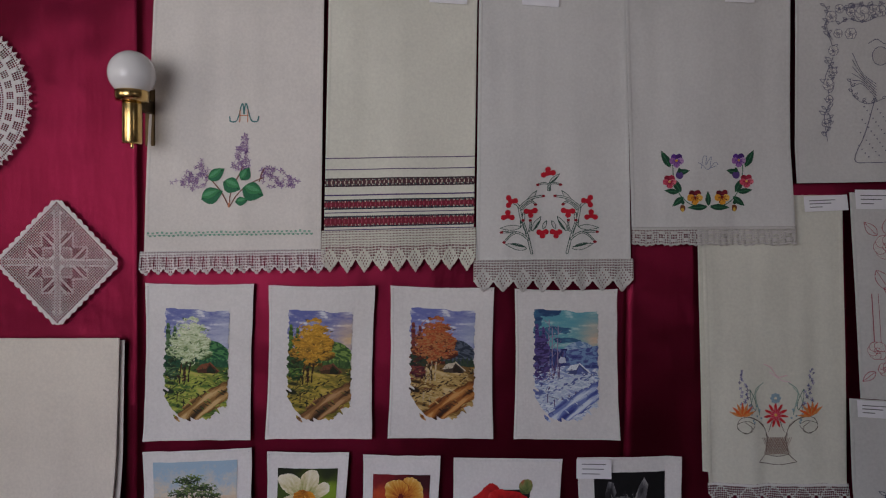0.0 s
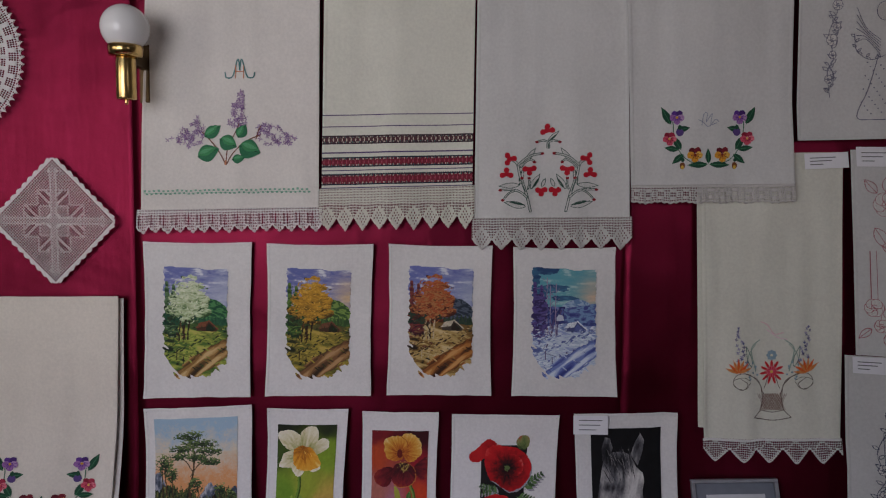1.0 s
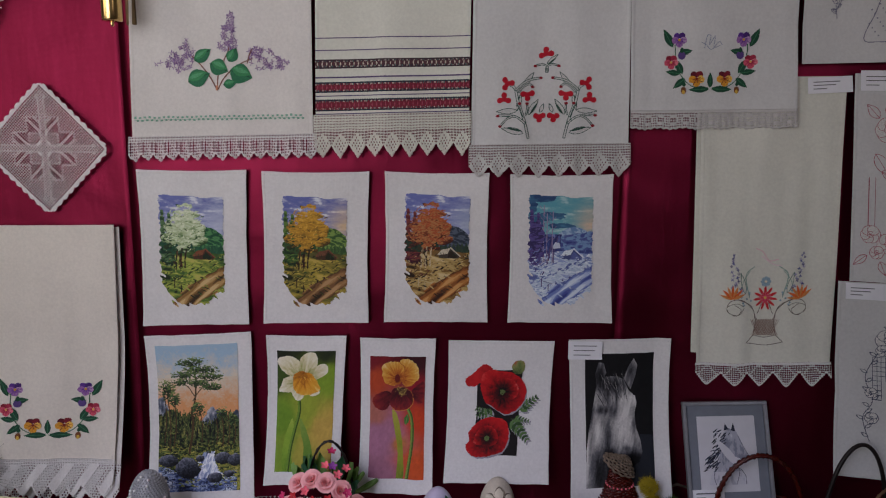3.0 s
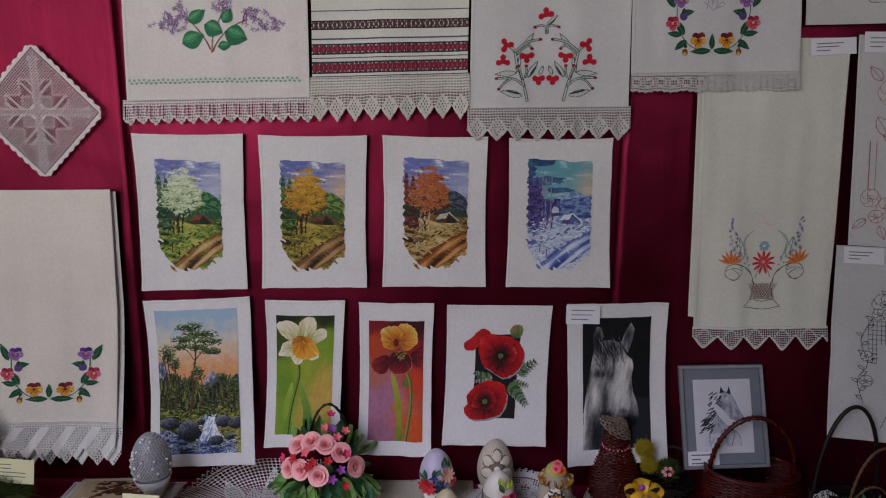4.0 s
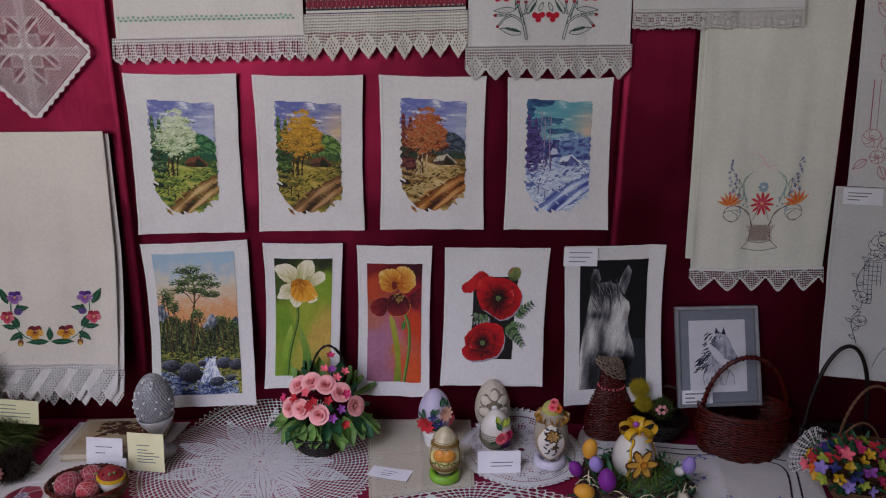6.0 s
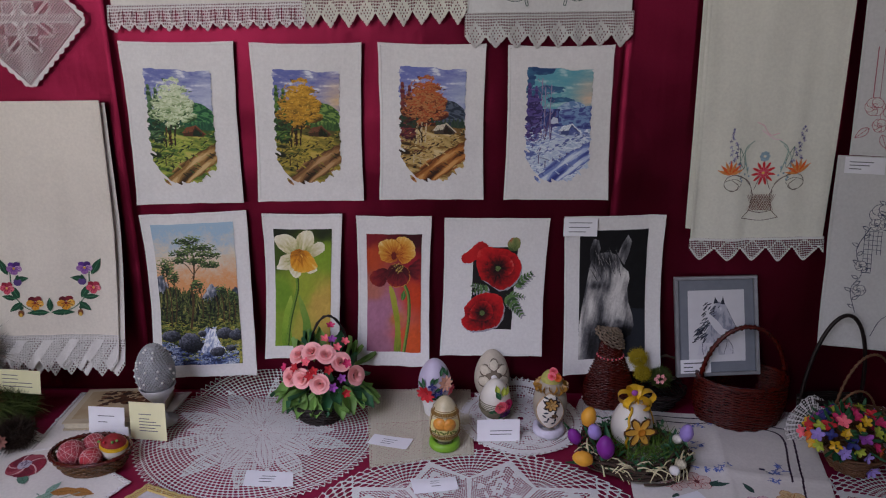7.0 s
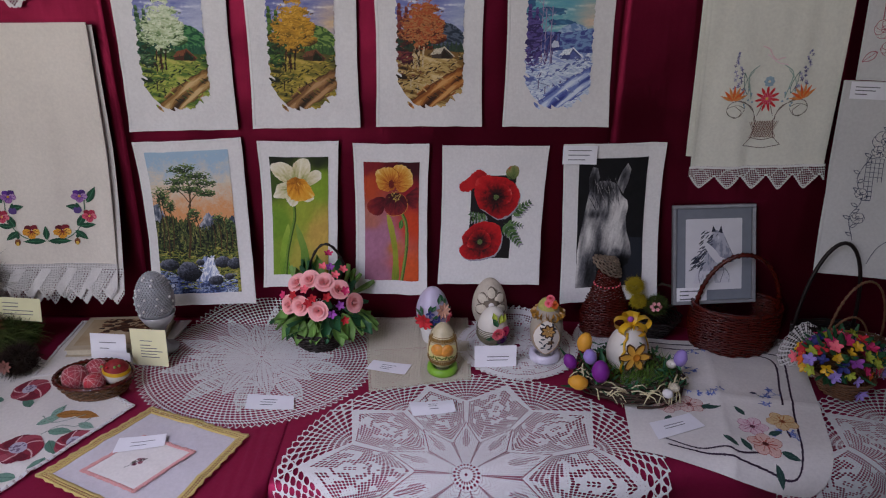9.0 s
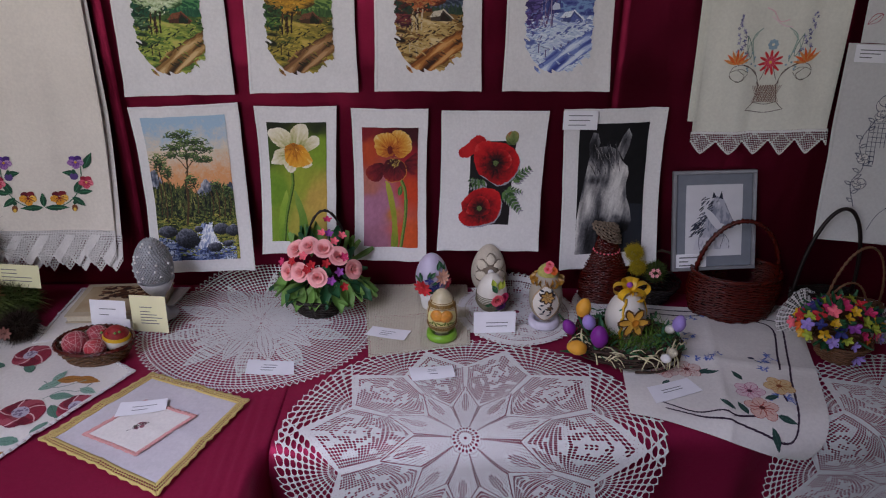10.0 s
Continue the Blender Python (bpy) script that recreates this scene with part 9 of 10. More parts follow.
def flower_pot():
    x, y, z = 1.008, -0.375, TOP + 0.010
    t = thing("flower_basket", (x, y, z), "tan basket filled with small bright fabric flowers", "flower basket")
    vs, fs = woven_wall(lambda k: 0.042 + 0.030 * k, 15, 0.0026, 26, 0.004, 110)
    mesh_part("woven_body", vs, fs, WICKER_TAN, t, (x, y, z))
    put("base", lathe([(0, 0), (0.038, 0), (0.040, 0.006), (0, 0.008)], 28), WICKER_TAN, t, (x, y, z))
    put("handle", twisted([(p[0], p[1], p[2] + 0.055) for p in arch(0.140, 0.142, 8, 24)], 0.0030, 2, 14), WICKER_TAN, t, (x, y + 0.02, z))
    rng = random.Random(8)
    mats = [CORAL_PAPER, YELLOW_SILK, MAGENTA_PAPER, LILAC_PAPER, RED_PAPER, BLUE_PAPER, LIME_PAPER, ORANGE_PAPER, YELLOW_SILK, BLUE_PAPER, LIME_PAPER, CORAL_PAPER, YELLOW_SILK, MAGENTA_PAPER, PURPLE_PAPER, LILAC_PAPER]
    core = Vector((x - 0.022, y - 0.012, z + 0.086))
    for k in range(64):
        a, e = k * 2.39996, math.asin(-0.12 + 1.10 * k / 63)
        d = Vector((math.cos(a) * math.cos(e), math.sin(a) * math.cos(e), math.sin(e)))
        p = core + Vector((d.x * 0.100, d.y * 0.070, d.z * 0.078)) * rng.uniform(0.90, 1.04)
        part("flower", facing(bloom_bm(rng.uniform(0.0135, 0.0190), rng.choice((4, 5, 5, 6)), 0.30, 0.70, 20), p, (d + Vector((rng.uniform(-0.5, 0.5), rng.uniform(-0.6, 0.2), rng.uniform(-0.2, 0.6)))).normalized(), k * 47), mats[(k * 7 + rng.randrange(3)) % len(mats)], t)
    for k in range(60):
        a = rng.uniform(0, 6.28)
        e = rng.uniform(-0.3, 1.2)
        d = Vector((math.cos(a) * math.cos(e), math.sin(a) * math.cos(e), math.sin(e)))
        b = petal_bm(0.042, 0.018, 0.4, 5, 1.0, 0.1)
        bmesh.ops.transform(b, matrix=Matrix.Translation(core + Vector((d.x * 0.066, d.y * 0.052, d.z * 0.066))) @ d.to_track_quat("X", "Z").to_matrix().to_4x4() @ Matrix.Rotation(rng.uniform(-0.8, 0.8), 4, "X"), verts=b.verts)
        part("leaf", b, FOLIAGE_DARK, t)
    part("flower", facing(bloom_bm(0.020, 6, 0.35, 0.5, 30), (x + 0.012, y - 0.060, z + 0.035), (0.1, -1, -0.2)), LILAC_PAPER, t)


flower_pot()


def wicker_bottle():
    x, y, z = 0.484, -0.080, TOP + 0.006
    t = thing("wicker_bottle", (x, y, z), "red-brown wicker bottle with a straw brim and pink beads", "basket", "baskets")
    prof = [(0, 0.062), (0.25, 0.066), (0.48, 0.058), (0.64, 0.042), (0.74, 0.032), (1.0, 0.022)]

    def rad(k):
        for (a, r0), (b, r1) in zip(prof, prof[1:]):
            if k <= b:
                return r0 + (r1 - r0) * (k - a) / (b - a)
        return prof[-1][1]

    vs, fs = woven_wall(rad, 53, 0.0025, 24, 0.004, 100, 0.68)
    mesh_part("woven_body", vs, fs, WICKER_RED, t, (x, y, z))
    put("base", lathe([(0, 0), (0.062, 0), (0.064, 0.006), (0, 0.008)], 28, 0.68), WICKER_RED, t, (x, y, z))
    put("neck_fill", lathe([(0, 0.196), (0.022, 0.196), (0.021, 0.203), (0, 0.206)], 24, 0.68), WICKER_DARK, t, (x, y, z))
    vs, fs = woven_wall(lambda k: 0.046 - 0.040 * k, 8, 0.0034, 26, 0.0, 90, 0.62)
    me = mesh_from("brim", vs, fs, plain("grey_straw", "7c6c5c", 0.8, vary=0.4, scale=120, bump=0.3))
    me.transform(pose(x - 0.006, y - 0.004, z + 0.206, 24, 30, 0))
    part("straw_brim", me, None, t, "tilted grey-brown straw brim")
    for k in range(20):
        a = 2 * math.pi * k / 20
        bm = bmesh.new()
        bmesh.ops.create_uvsphere(bm, u_segments=8, v_segments=6, radius=0.0028)
        put("bead", bm, CORAL_PAPER, t, (x + 0.036 * math.cos(a), y + 0.026 * math.sin(a), z + 0.153 + 0.004 * math.sin(a)))


wicker_bottle()


def tuft(n, r, length, thick, seed, flatten=1.0, curl=0.4):
    """A fuzzy ball of many thin blades."""
    rng = np.random.default_rng(seed)
    vs, fs = [], []
    for _ in range(n):
        d = rng.normal(size=3)
        d /= np.linalg.norm(d)
        side = np.cross(d, rng.normal(size=3))
        side /= np.linalg.norm(side) + 1e-9
        bend = rng.normal(size=3) * curl
        base = d * r * np.array([1, 1, flatten])
        o = len(vs)
        for k in range(3):
            q = k / 2
            c = base + (d + bend * q) * length * q * rng.uniform(0.7, 1.2)
            w = thick * (1 - 0.85 * q)
            vs += [c - side * w, c + side * w]
        fs += [(o, o + 1, o + 3, o + 2), (o + 2, o + 3, o + 5, o + 4)]
    return vs, fs


def chick_bowl():
    x, y, z = 0.605, -0.085, TOP + 0.004
    t = thing("easter_bowl", (x, y, z), "small dark bowl with a fuzzy yellow ball and green moss", "ornament")
    vs, fs = woven_wall(lambda k: 0.040 + 0.034 * k, 12, 0.0034, 22, 0.004, 90)
    mesh_part("woven_bowl", vs, fs, WICKER_DARK, t, (x + 0.02, y, z))
    for name, dx, dz, r, m, n in (("yellow_ball", -0.050, 0.158, 0.022, "yellow", 520), ("yellow_body", -0.035, 0.112, 0.020, "yellow", 380), ("moss", 0.016, 0.100, 0.026, "moss", 700)):
        vs, fs = tuft(n * 8, r * 0.86, r * 0.16, 0.0007, int(dz * 1000), 0.95, 1.4)
        mesh_part(name, vs, fs, YELLOW_FUZZ if m == "yellow" else DARK_MOSS, t, (x + dx, y - 0.02, z + dz))
    rng = random.Random(6)
    for k in range(9):
        ring = [(0.040 * math.cos(a), 0.020 * math.sin(a) + rng.uniform(-0.003, 0.003), 0.026 * math.sin(a) + rng.uniform(-0.004, 0.004)) for a in [0.5236 * q for q in range(13)]]
        put("twig", tube(ring, 0.0016, 5), TWIG, t, (x + 0.040, y, z + 0.118))
    for k in range(6):
        a = k * 1.05
        part("small_flower", facing(bloom_bm(0.006, 5, 0.3, 0.8, 20), (x + 0.004 + 0.012 * math.cos(a), y - 0.055, z + 0.112 + 0.010 * math.sin(a)), (0, -1, 0.3)), plain("dusty_pink", "b4746c") if k == 0 else ROSE_PINK, t)


YELLOW_FUZZ = plain("yellow_fuzz", "b4a020", 0.9, vary=0.3, scale=90)
chick_bowl()


def egg_nest():
    x, y, z = 0.487, -0.358, TOP + 0.010
    t = thing("egg_nest", (x, y, z), "twig nest with tulips, moss and a painted egg with yellow bow", "ornament")
    rng = random.Random(12)
    twigs = []
    for k in range(95):
        r = rng.uniform(0.086, 0.134)
        a0, span = rng.uniform(0, 6.28), rng.uniform(1.2, 2.8)
        h0, h1 = rng.uniform(0.004, 0.054), rng.uniform(0.004, 0.056)
        pts = []
        for q in range(11):
            a = a0 + span * q / 10
            pts.append((r * math.cos(a) * 1.02 + 0.006 * noise.noise((a * 3, k, 0)), r * math.sin(a) * 0.80 + 0.006 * noise.noise((a * 3, k, 5)), h0 + (h1 - h0) * q / 10 + 0.006 * math.sin(q + k)))
        twigs.append(tube(pts, rng.uniform(0.0018, 0.0034), 5))
    put("twig_ring", merge(*twigs), TWIG, t, (x, y, z), "ring of woven brown twigs")["kind"] = "stuff"
    vs, fs = [], []
    for k in range(900):
        a = rng.uniform(0, 6.28)
        r = rng.uniform(0.02, 0.112)
        c = np.array([r * math.cos(a), r * math.sin(a) * 0.8, 0.022 + rng.uniform(0, 0.03)])
        d = np.array([rng.uniform(-1, 1), rng.uniform(-1, 1), rng.uniform(0.1, 1.1)]) * 0.028
        s = np.array([-d[1], d[0], 0]) / 0.028 * 0.0014
        o = len(vs)
        vs += [c - s, c + s, c + d + s * 0.3, c + d - s * 0.3]
        fs.append((o, o + 1, o + 2, o + 3))
    mesh_part("moss", vs, fs, MOSS, t, (x, y, z), "green moss filling")
    leaves = []
    for k in range(230):
        a = rng.uniform(0, 6.28)
        r = rng.uniform(0.075, 0.138)
        b = petal_bm(rng.uniform(0.016, 0.028), 0.009, 0.3, 3, 1.0)
        leaves.append(shift(b, r * math.cos(a), r * math.sin(a) * 0.8, rng.uniform(0.022, 0.062), rng.uniform(-40, 40), rng.uniform(-60, 10), rng.uniform(0, 360)))
    put("greenery", merge(*leaves), FOLIAGE_DARK, t, (x, y, z), "small dark green leaves")["kind"] = "stuff"
    straws = []
    for k in range(44):
        a = rng.uniform(3.3, 6.2)
        r = rng.uniform(0.104, 0.136)
        c = Vector((r * math.cos(a), r * math.sin(a) * 0.8, rng.uniform(0.030, 0.055)))
        way = rng.choice((-1, 1))
        d = Vector((-math.sin(a) * way + rng.uniform(-0.6, 0.6), math.cos(a) * way + rng.uniform(-0.5, 0.3), rng.uniform(-0.5, 0.4))).normalized()
        straws.append(tube([c, c + d * 0.014 + Vector((0, -0.004, 0.008)), c + d * 0.030 + Vector((0, -0.010, 0.008)), c + d * 0.042 + Vector((0, -0.012, -0.006))], 0.0024, 4, 0.5))
    put("raffia", merge(*straws), RAFFIA, t, (x, y, z), "pale raffia strands")["kind"] = "stuff"
    w, h = 0.106, 0.132
    base = (x - 0.002, y + 0.030, z + 0.024)
    egg = part("painted_egg", shift(lathe(egg_profile(w, h), 40), *base), EGG_WHITE, t, "white egg painted with a yellow daffodil")
    part("painted_outline", on_egg(bloom_bm(0.0385, 6, 0.1, 0.58, 3), base, w, h, 6, 0.54, 0.0004), plain("outline_paint", "5c3a1c"), egg)
    yolk = plain("daffodil_paint", "d8a440")
    for k in range(6):
        part("daffodil_petal", on_egg(shift(petal_bm(0.034, 0.034 * 0.46, 0.1, 3), 0.002, 0, 0, 0, -3, 0), base, w, h, 6, 0.54, 0.0016, 60 * k), yolk, egg)
    part("trumpet", on_egg(lathe([(0.004, 0.0), (0.007, 0.003), (0.010, 0.007), (0.008, 0.006), (0.0, 0.002)], 16), base, w, h, 8, 0.55, 0.0022), plain("trumpet_paint", "c27a1c"), egg)
    for a, q, s, ln in ((-22, 0.30, 100, 0.034), (-8, 0.28, 95, 0.036), (8, 0.30, 80, 0.034), (-30, 0.42, 110, 0.02), (24, 0.44, 70, 0.02), (-34, 0.74, 40, 0.014), (30, 0.76, 140, 0.014)):
        part("painted_leaf", on_egg(shift(petal_bm(ln, ln * 0.3, 0.05, 4, 1.0), -ln / 2), base, w, h, a, q, 0.0012, s), FOLIAGE_DARK, egg)
    part("small_daffodil", on_egg(bloom_bm(0.016, 6, 0.1, 0.52, 3), base, w, h, 24, 0.34, 0.0012), plain("ochre_paint", "b4883c"), egg)
    for a in (-26, 96):
        part("yellow_lace", curve_on_egg(base, w, h, [(a + 3 * math.sin(k * 2.0), 0.12 + 0.072 * k) for k in range(12)], 0.0034), YELLOW_SILK, egg)
    for ang, ln, up in ((168, 0.044, -6), (12, 0.048, -8), (210, 0.036, 22), (-30, 0.038, 18), (120, 0.036, -50), (60, 0.036, -46)):
        loop = [(ln * (0.5 - 0.5 * math.cos(q)), 0, ln * 0.30 * math.sin(q) * (1.15 - 0.15 * math.cos(q))) for q in [2 * math.pi * k / 14 for k in range(15)]]
        bm = bmesh.new()
        rows = [[bm.verts.new((px, py + s * 0.0100, pz)) for s in (-1, 1)] for px, py, pz in loop]
        for r0, r1 in zip(rows, rows[1:]):
            bm.faces.new((r0[0], r0[1], r1[1], r1[0]))
        put("bow_loop", shift(bm, 0, 0, 0, 0, up, ang), YELLOW_SILK, t, (base[0] + 0.002, base[1] - 0.008, base[2] + h + 0.004), "" if ang != 168 else "yellow satin ribbon loop")
    part("bead", facing(lathe([(0.0, -0.007), (0.006, -0.004), (0.008, 0), (0.006, 0.004), (0.0, 0.007)], 14), (base[0] - 0.004, base[1] - 0.01, base[2] + h + 0.022), (0, -1, 0)), PURPLE_PAPER, t)

    def tulip(dx, dy, dz, mat, ang, up, s=1.0):
        bm = lathe([(0.0, 0.0), (0.010, 0.003), (0.0155, 0.014), (0.0165, 0.024), (0.012, 0.036), (0.006, 0.043), (0.0, 0.044)], 18)
        shift(bm, 0, 0, 0, 0, up, ang, s)
        put("tulip", bm, mat, t, (x + dx, y + dy, z + dz))

    violet = plain("violet_tulip", "7c1f8c", 0.6)
    amber = plain("amber_tulip", "e0a030", 0.6)
    tulip(-0.126, -0.020, 0.112, amber, 200, -12, 1.1)
    tulip(-0.102, -0.030, 0.086, LILAC_PAPER, 40, -25, 1.0)
    tulip(-0.142, -0.020, 0.064, violet, 180, 30, 0.95)
    tulip(-0.086, -0.070, 0.060, violet, 30, -8, 1.3)
    tulip(-0.118, -0.078, 0.056, amber, 180, 78, 1.1)
    tulip(0.116, -0.012, 0.066, LILAC_PAPER, 20, 10, 1.0)
    for dx, dy, dz, ang, up in ((-0.10, -0.01, 0.05, 200, -55), (-0.09, -0.03, 0.05, 120, -60), (-0.11, -0.07, 0.04, 190, -5), (-0.13, -0.02, 0.05, 150, -40), (-0.07, -0.04, 0.05, 100, -50)):
        put("tulip_leaf", shift(petal_bm(0.075, 0.016, 0.4, 6, 1.0, 0.08), 0, 0, 0, 0, up, ang), FOLIAGE_DARK, t, (x + dx, y + dy, z + dz))
    for dx, dy, dz, m in ((0.058, -0.102, 0.050, PEARL), (0.078, -0.085, 0.055, plain("speckled_shell", "c4bca4", 0.5, vary=0.35, scale=300)), (0.100, 0.010, 0.058, EGG_WHITE)):
        put("tiny_egg", shift(lathe(egg_profile(0.024, 0.032, 12), 18), 0, 0, 0, 60, 20, 0), m, t, (x + dx, y + dy, z + dz))


egg_nest()

# ---- pieces at the far end of the table ----


def beaded_egg():
    x, y, z = -0.735, -0.200, TOP + 0.010
    t = thing("beaded_egg", (x, y, z), "silver beaded egg on a white glass goblet foot", "ornament")
    put("goblet", lathe([(0, 0), (0.040, 0), (0.042, 0.004), (0.020, 0.010), (0.012, 0.030), (0.013, 0.052), (0.017, 0.064), (0.026, 0.074), (0.037, 0.090), (0.047, 0.112), (0.0455, 0.113), (0.037, 0.096), (0.0, 0.082)], 36), GLASS, t, (x, y, z), "silvered glass goblet")
    base = (x, y, z + 0.088)
    w, h = 0.097, 0.140
    put("shell", lathe(egg_profile(w, h), 36), SILVER, t, base)
    vs, fs = [], []
    pv, pf = [], []
    unit = bmesh.new()
    bmesh.ops.create_icosphere(unit, subdivisions=1, radius=1.0)
    uv_ = [v.co.copy() for v in unit.verts]
    uf = [tuple(v.index for v in f.verts) for f in unit.faces]
    unit.free()
    rows = 20
    n_bead = 0
    for j in range(rows):
        zf = 0.24 + 0.74 * j / (rows - 1)
        p0, _ = egg_at(w, h, 0, min(zf, 0.985))
        n = max(1, int(2 * math.pi * math.hypot(p0.x, p0.y) / 0.0072))
        for i in range(n):
            p, out = egg_at(w, h, 360 * (i + 0.5 * (j % 2)) / n, min(zf, 0.985), 0.001)
            n_bead += 1
            big = (n_bead * 7) % 17 == 0
            tv, tf, r = (pv, pf, 0.0042) if big else (vs, fs, 0.0028)
            o = len(tv)
            tv += [Vector(base) + p + out * (0.002 if big else 0) + c * r for c in uv_]
            tf += [tuple(a + o for a in f) for f in uf]
    part("silver_beading", mesh_from("silver_beading", vs, fs, SILVER), None, t, "rows of small grey beads")["kind"] = "stuff"
    part("pearl_trim", mesh_from("pearl_trim", pv, pf, PEARL), None, t, "scattered white pearls")["kind"] = "stuff"


beaded_egg()


def ball_basket():
    x, y, z = -0.829, -0.384, TOP + 0.008
    t = thing("oval_basket", (x, y, z), "shallow oval basket of woven golden-brown rods", "basket", "baskets")
    vs, fs = woven_wall(lambda k: 0.072 + 0.018 * k, 6, 0.0040, 40, 0.004, 130, 0.72)
    mesh_part("woven_body", vs, fs, plain("golden_wicker", "5c3c1c", 0.4, vary=0.35, scale=80, bump=0.2), t, (x, y, z))
    put("base", lathe([(0, 0), (0.076, 0), (0.078, 0.006), (0, 0.008)], 36, 0.72), WICKER_TAN, t, (x, y, z))
    rim = [(0.093 * math.cos(a), 0.093 * 0.72 * math.sin(a), 0.041) for a in [2 * math.pi * k / 48 for k in range(49)]]
    put("rim", twisted(rim, 0.005, 2, 30), WICKER_RED, t, (x, y, z))
    pink = plain("pink_thread_ball", "a8404c", 0.75, vary=0.3, scale=200, bump=0.3)
    for k, (dx, dy, dz, r, m) in enumerate(((-0.042, -0.010, 0.037, 0.031, pink), (-0.006, 0.026, 0.036, 0.027, pink), (0.012, -0.026, 0.034, 0.025, plain("rose_thread_ball", "b83440", 0.6, vary=0.2)))):
        b = thing("thread_ball", (x + dx, y + dy, z + dz - r), "pink thread ball with white winding, lying in a basket", "ornament", "thread balls")
        bm = bmesh.new()
        bmesh.ops.create_uvsphere(bm, u_segments=28, v_segments=18, radius=r)
        put("core", bm, m, b, (x + dx, y + dy, z + dz))
        net = []
        for q in range(15):
            n = Vector((math.sin(q * 2.4), math.cos(q * 1.7), math.sin(q * 1.1 + k))).normalized()
            a = n.orthogonal().normalized()
            c = n.cross(a)
            ring = [(a * math.cos(s) + c * math.sin(s)) * (r + 0.0006) for s in [2 * math.pi * i / 36 for i in range(37)]]
            net.append(tube(ring, 0.00045, 4))
        put("winding", merge(*net), plain("pale_thread", "d8a8a8", 0.8), b, (x + dx, y + dy, z + dz), "white thread winding")["kind"] = "stuff"
    bx, by, bz = x + 0.050, y + 0.012, z + 0.043
    b = thing("painted_egg", (bx, by, bz - 0.04), "red and white thread egg with yellow bands in a basket", "ornament", "thread balls")
    for name, m, lo, hi, g in (("white_half", EGG_WHITE, 0.0, 0.58, 1.0), ("yellow_band", YELLOW_SILK, 0.54, 0.70, 1.02), ("red_half", plain("red_thread", "8c1c20", 0.7, vary=0.25, scale=150), 0.66, 1.0, 1.0)):
        prof = [(r * g, zz) for r, zz in egg_profile(0.064, 0.066, 24) if lo * 0.066 <= zz <= hi * 0.066]
        bm = lathe(prof, 32)
        bmesh.ops.scale(bm, vec=(1.12, 1, 1), verts=bm.verts)
        shift(bm, 0, 0, -0.033)
        shift(bm, 0, 0, 0, 6, 8, 0)
        put(name, bm, m, b, (bx, by, bz))
    for k in range(7):
        a = k * 0.9
        bm = bmesh.new()
        bmesh.ops.create_icosphere(bm, subdivisions=2, radius=0.0034)
        put("red_dot", bm, RED_PAPER if k % 2 else FOLIAGE, b, (bx - 0.004 + 0.022 * math.cos(a), by - 0.016 + 0.008 * math.sin(a), bz + 0.0255))


ball_basket()


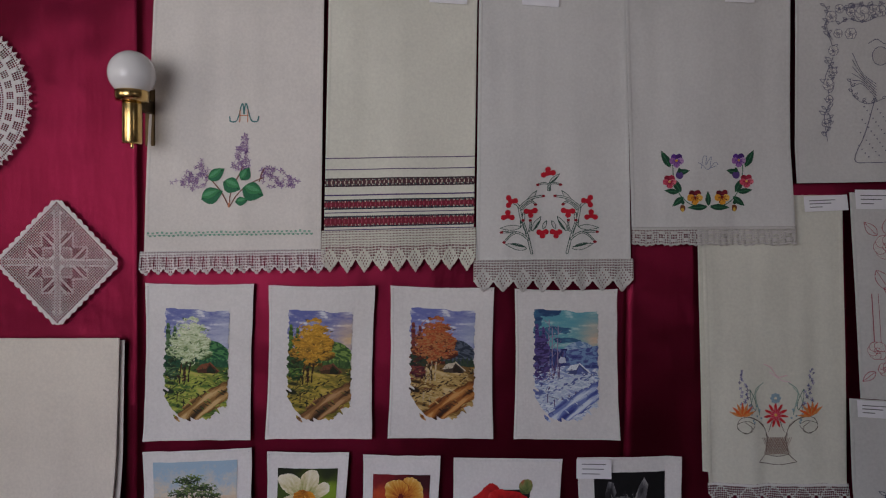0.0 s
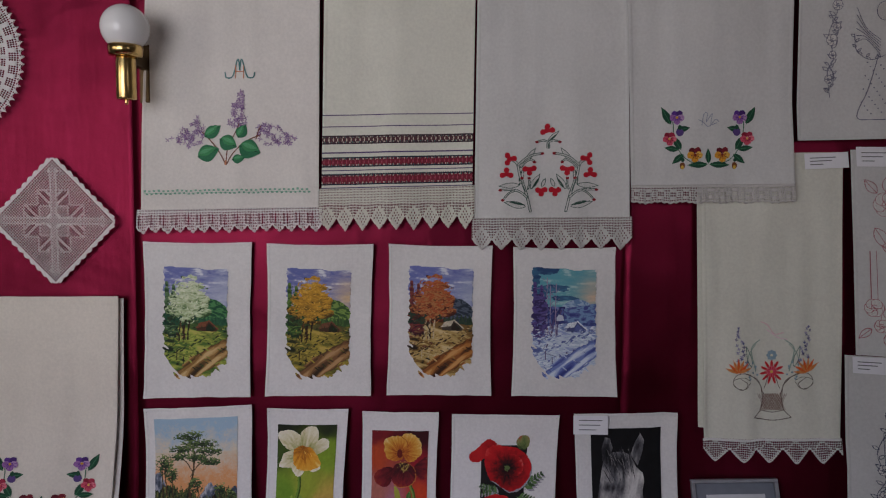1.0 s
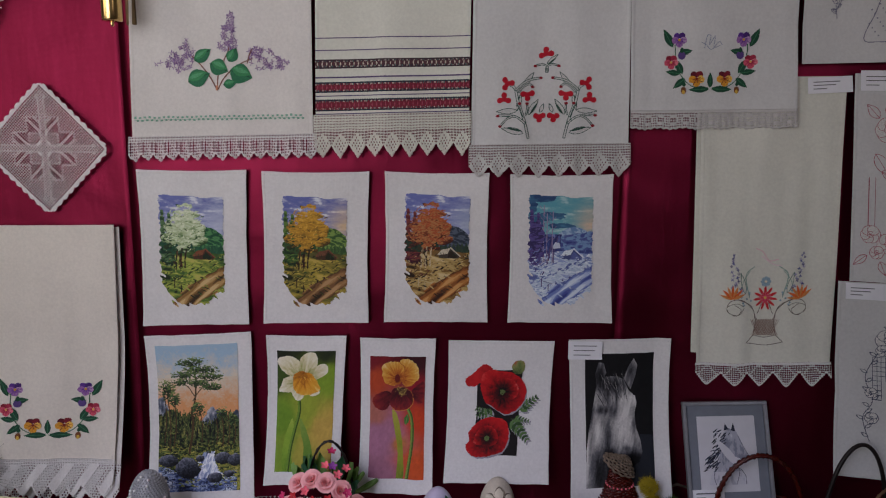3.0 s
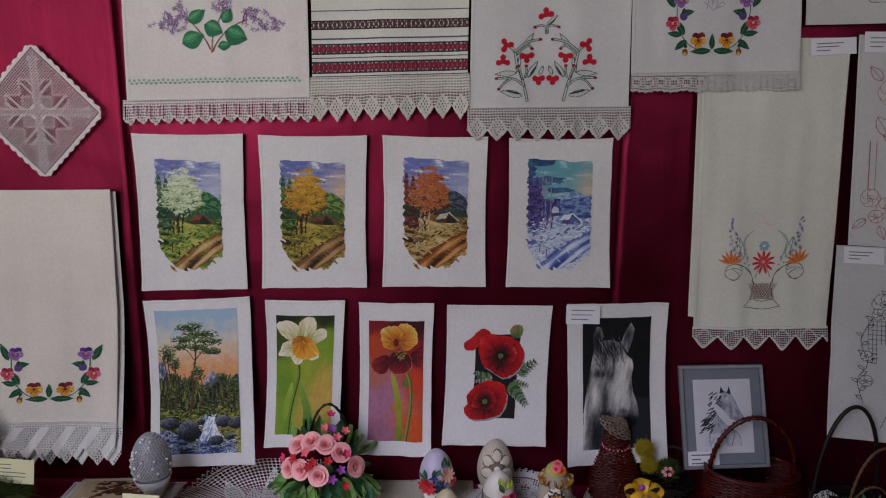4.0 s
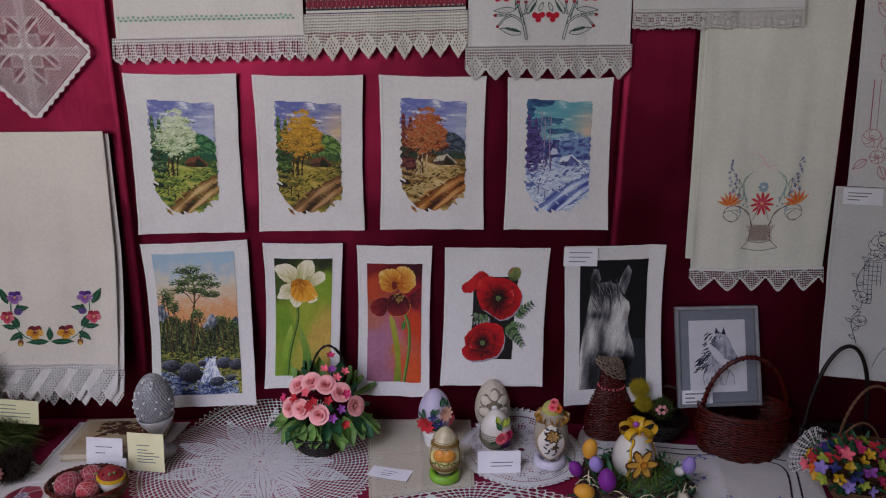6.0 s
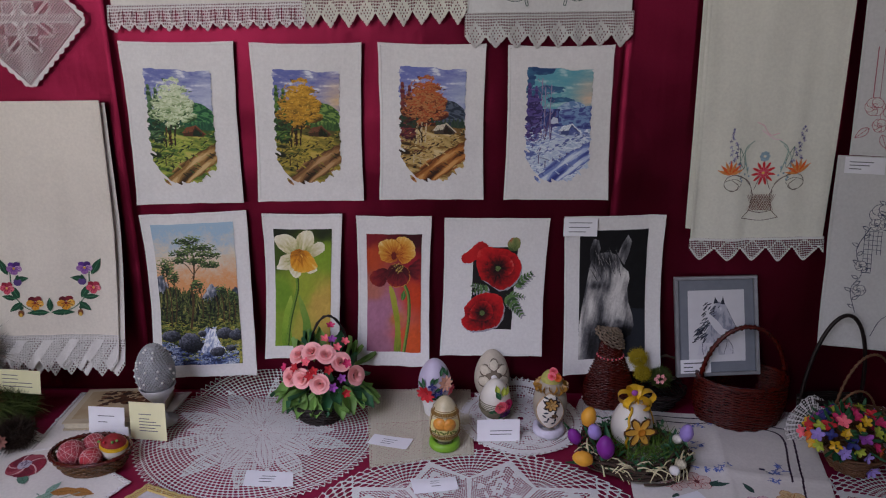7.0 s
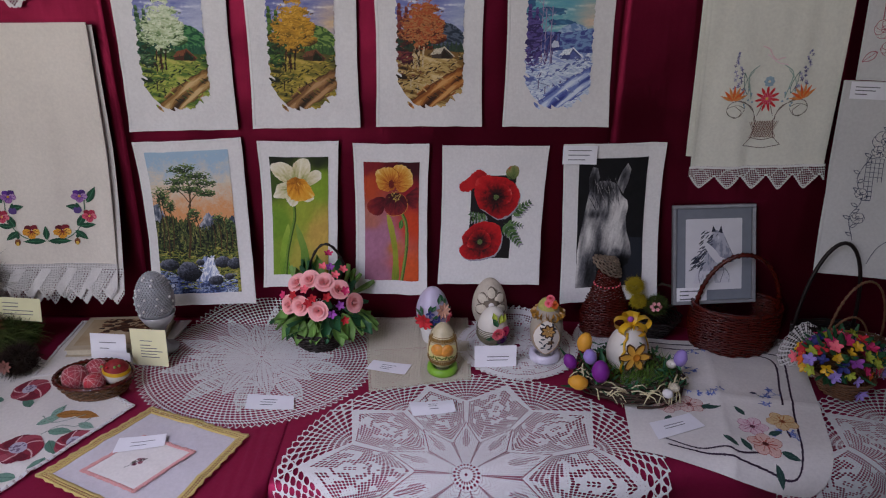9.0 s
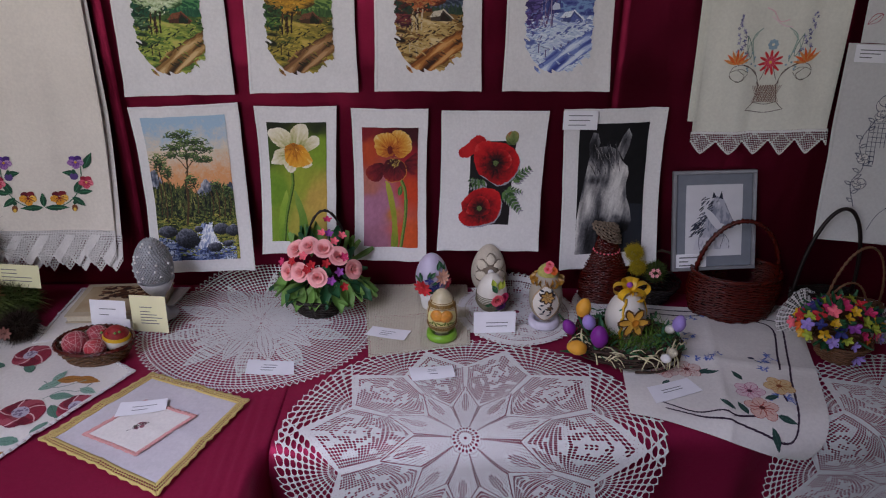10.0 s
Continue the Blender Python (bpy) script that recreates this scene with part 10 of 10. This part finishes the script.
def bristle_nest():
    x, y, z = -1.125, -0.255, TOP + 0.008
    t = thing("bristle_wreath", (x, y, z), "dark bristly wreath with dried flowers and moss", "ornament")
    for dx, dy, r, n, m, s in ((0.066, -0.055, 0.042, 2200, BRISTLE, 3), (-0.050, -0.050, 0.042, 1500, BRISTLE, 4), (0.00, 0.02, 0.042, 1800, DARK_MOSS, 5), (-0.010, 0.070, 0.056, 1800, DARK_MOSS, 6), (-0.075, 0.066, 0.054, 1200, BRISTLE, 7)):
        vs, fs = tuft(n * 2, r * 0.78, r * 0.30, 0.0010, s, 0.75, 0.7)
        mesh_part("bristles", vs, fs, m, t, (x + dx, y + dy, z + r * 0.78))
    vs, fs = [], []
    rng = np.random.default_rng(4)
    for _ in range(1100):
        c = np.array([-0.075 + 0.03 * rng.normal(), 0.01 + 0.02 * rng.normal(), 0.056 + 0.010 * rng.normal()])
        d = np.array([0.098 * rng.uniform(0.3, 1.1), 0.025 * rng.normal(), 0.01 + 0.02 * rng.normal()])
        o = len(vs)
        s = np.array([0, 0.0006, 0.0008])
        for k in range(4):
            q = k / 3
            e = c + d * q + np.array([0, 0, -0.05 * q * q])
            vs += [e - s * (1 - 0.7 * q), e + s * (1 - 0.7 * q)]
        fs += [(o + 2 * k, o + 2 * k + 1, o + 2 * k + 3, o + 2 * k + 2) for k in range(3)]
    mesh_part("grass_tuft", vs, fs, DARK_MOSS, t, (x, y, z), "combed green grass")
    part("dried_flower", facing(bloom_bm(0.017, 8, 0.3, 0.5, 14), (x + 0.062, y - 0.102, z + 0.042), (0.1, -1, 0.35)), plain("dried_pink", "8a5a50"), t)
    vs, fs = tuft(700, 0.030, 0.020, 0.0012, 9, 0.7)
    mesh_part("dry_moss", vs, fs, plain("dry_brown_moss", "7c4a30", 0.9, vary=0.4, scale=90), t, (x - 0.055, y + 0.01, z + 0.086))
    vs, fs = tuft(1600, 0.040, 0.040, 0.0014, 10, 1.1)
    g = thing("feather_ball", (-1.25, -0.105, TOP), "grey-white fluffy ball on a dark stem by the towel", "ornament")
    mesh_part("fluff", vs, fs, plain("grey_fluff", "a39c94", 0.9, vary=0.3, scale=90), g, (-1.255, -0.105, TOP + 0.165))
    put("stem", tube([(0, 0, 0), (0.002, 0, 0.08), (0, 0, 0.14)], 0.006, 8), TWIG, g, (-1.255, -0.105, TOP + 0.004))


bristle_nest()


def book():
    t = thing("book", (-0.87, -0.14, TOP + 0.01), "closed cream book with a brown picture cover", "book")
    m = pose(-0.862, -0.150, TOP + 0.010, 0, 0, 4)

    def piece(name, bm, mat, label=""):
        bmesh.ops.transform(bm, matrix=m, verts=bm.verts)
        return flat(part(name, bm, mat, t, label))

    piece("pages", box_bm(-0.118, 0.112, -0.085, 0.082, 0.003, 0.019, 0.001), plain("page_edges", "cfc6b0", 0.8, vary=0.08, scale=150))
    cover = plain("cream_cover", "bcae94", 0.5, vary=0.06)
    piece("cover", box_bm(-0.122, 0.116, -0.089, 0.086, 0.019, 0.0215, 0.0008), cover)
    piece("back_cover", box_bm(-0.122, 0.116, -0.089, 0.086, 0.0, 0.003, 0.0008), cover)
    p = Pattern(0, 0, 120, 80, 1.2, 31)
    p.on[:] = True
    n = value_noise(p.x, p.y, 0.05, 5)
    p.rgb[:] = mixc("a38a68", "c2b294", n)
    p.dabs(lambda a, b: b < 42 + 8 * math.sin(a * 0.1) and a > 22, 130, 12, 6, ["3c2418", "54321f", "2a1a12", "6a4630"], 0, 40)
    part("cover_picture", p.mesh("cover_picture", lambda a, b: np.array([m @ Vector((-0.105 + 0.205 * u / 120, 0.070 - 0.140 * v / 80, 0.0226)) for u, v in zip(a, b)])), None, t, "brown printed picture")


book()
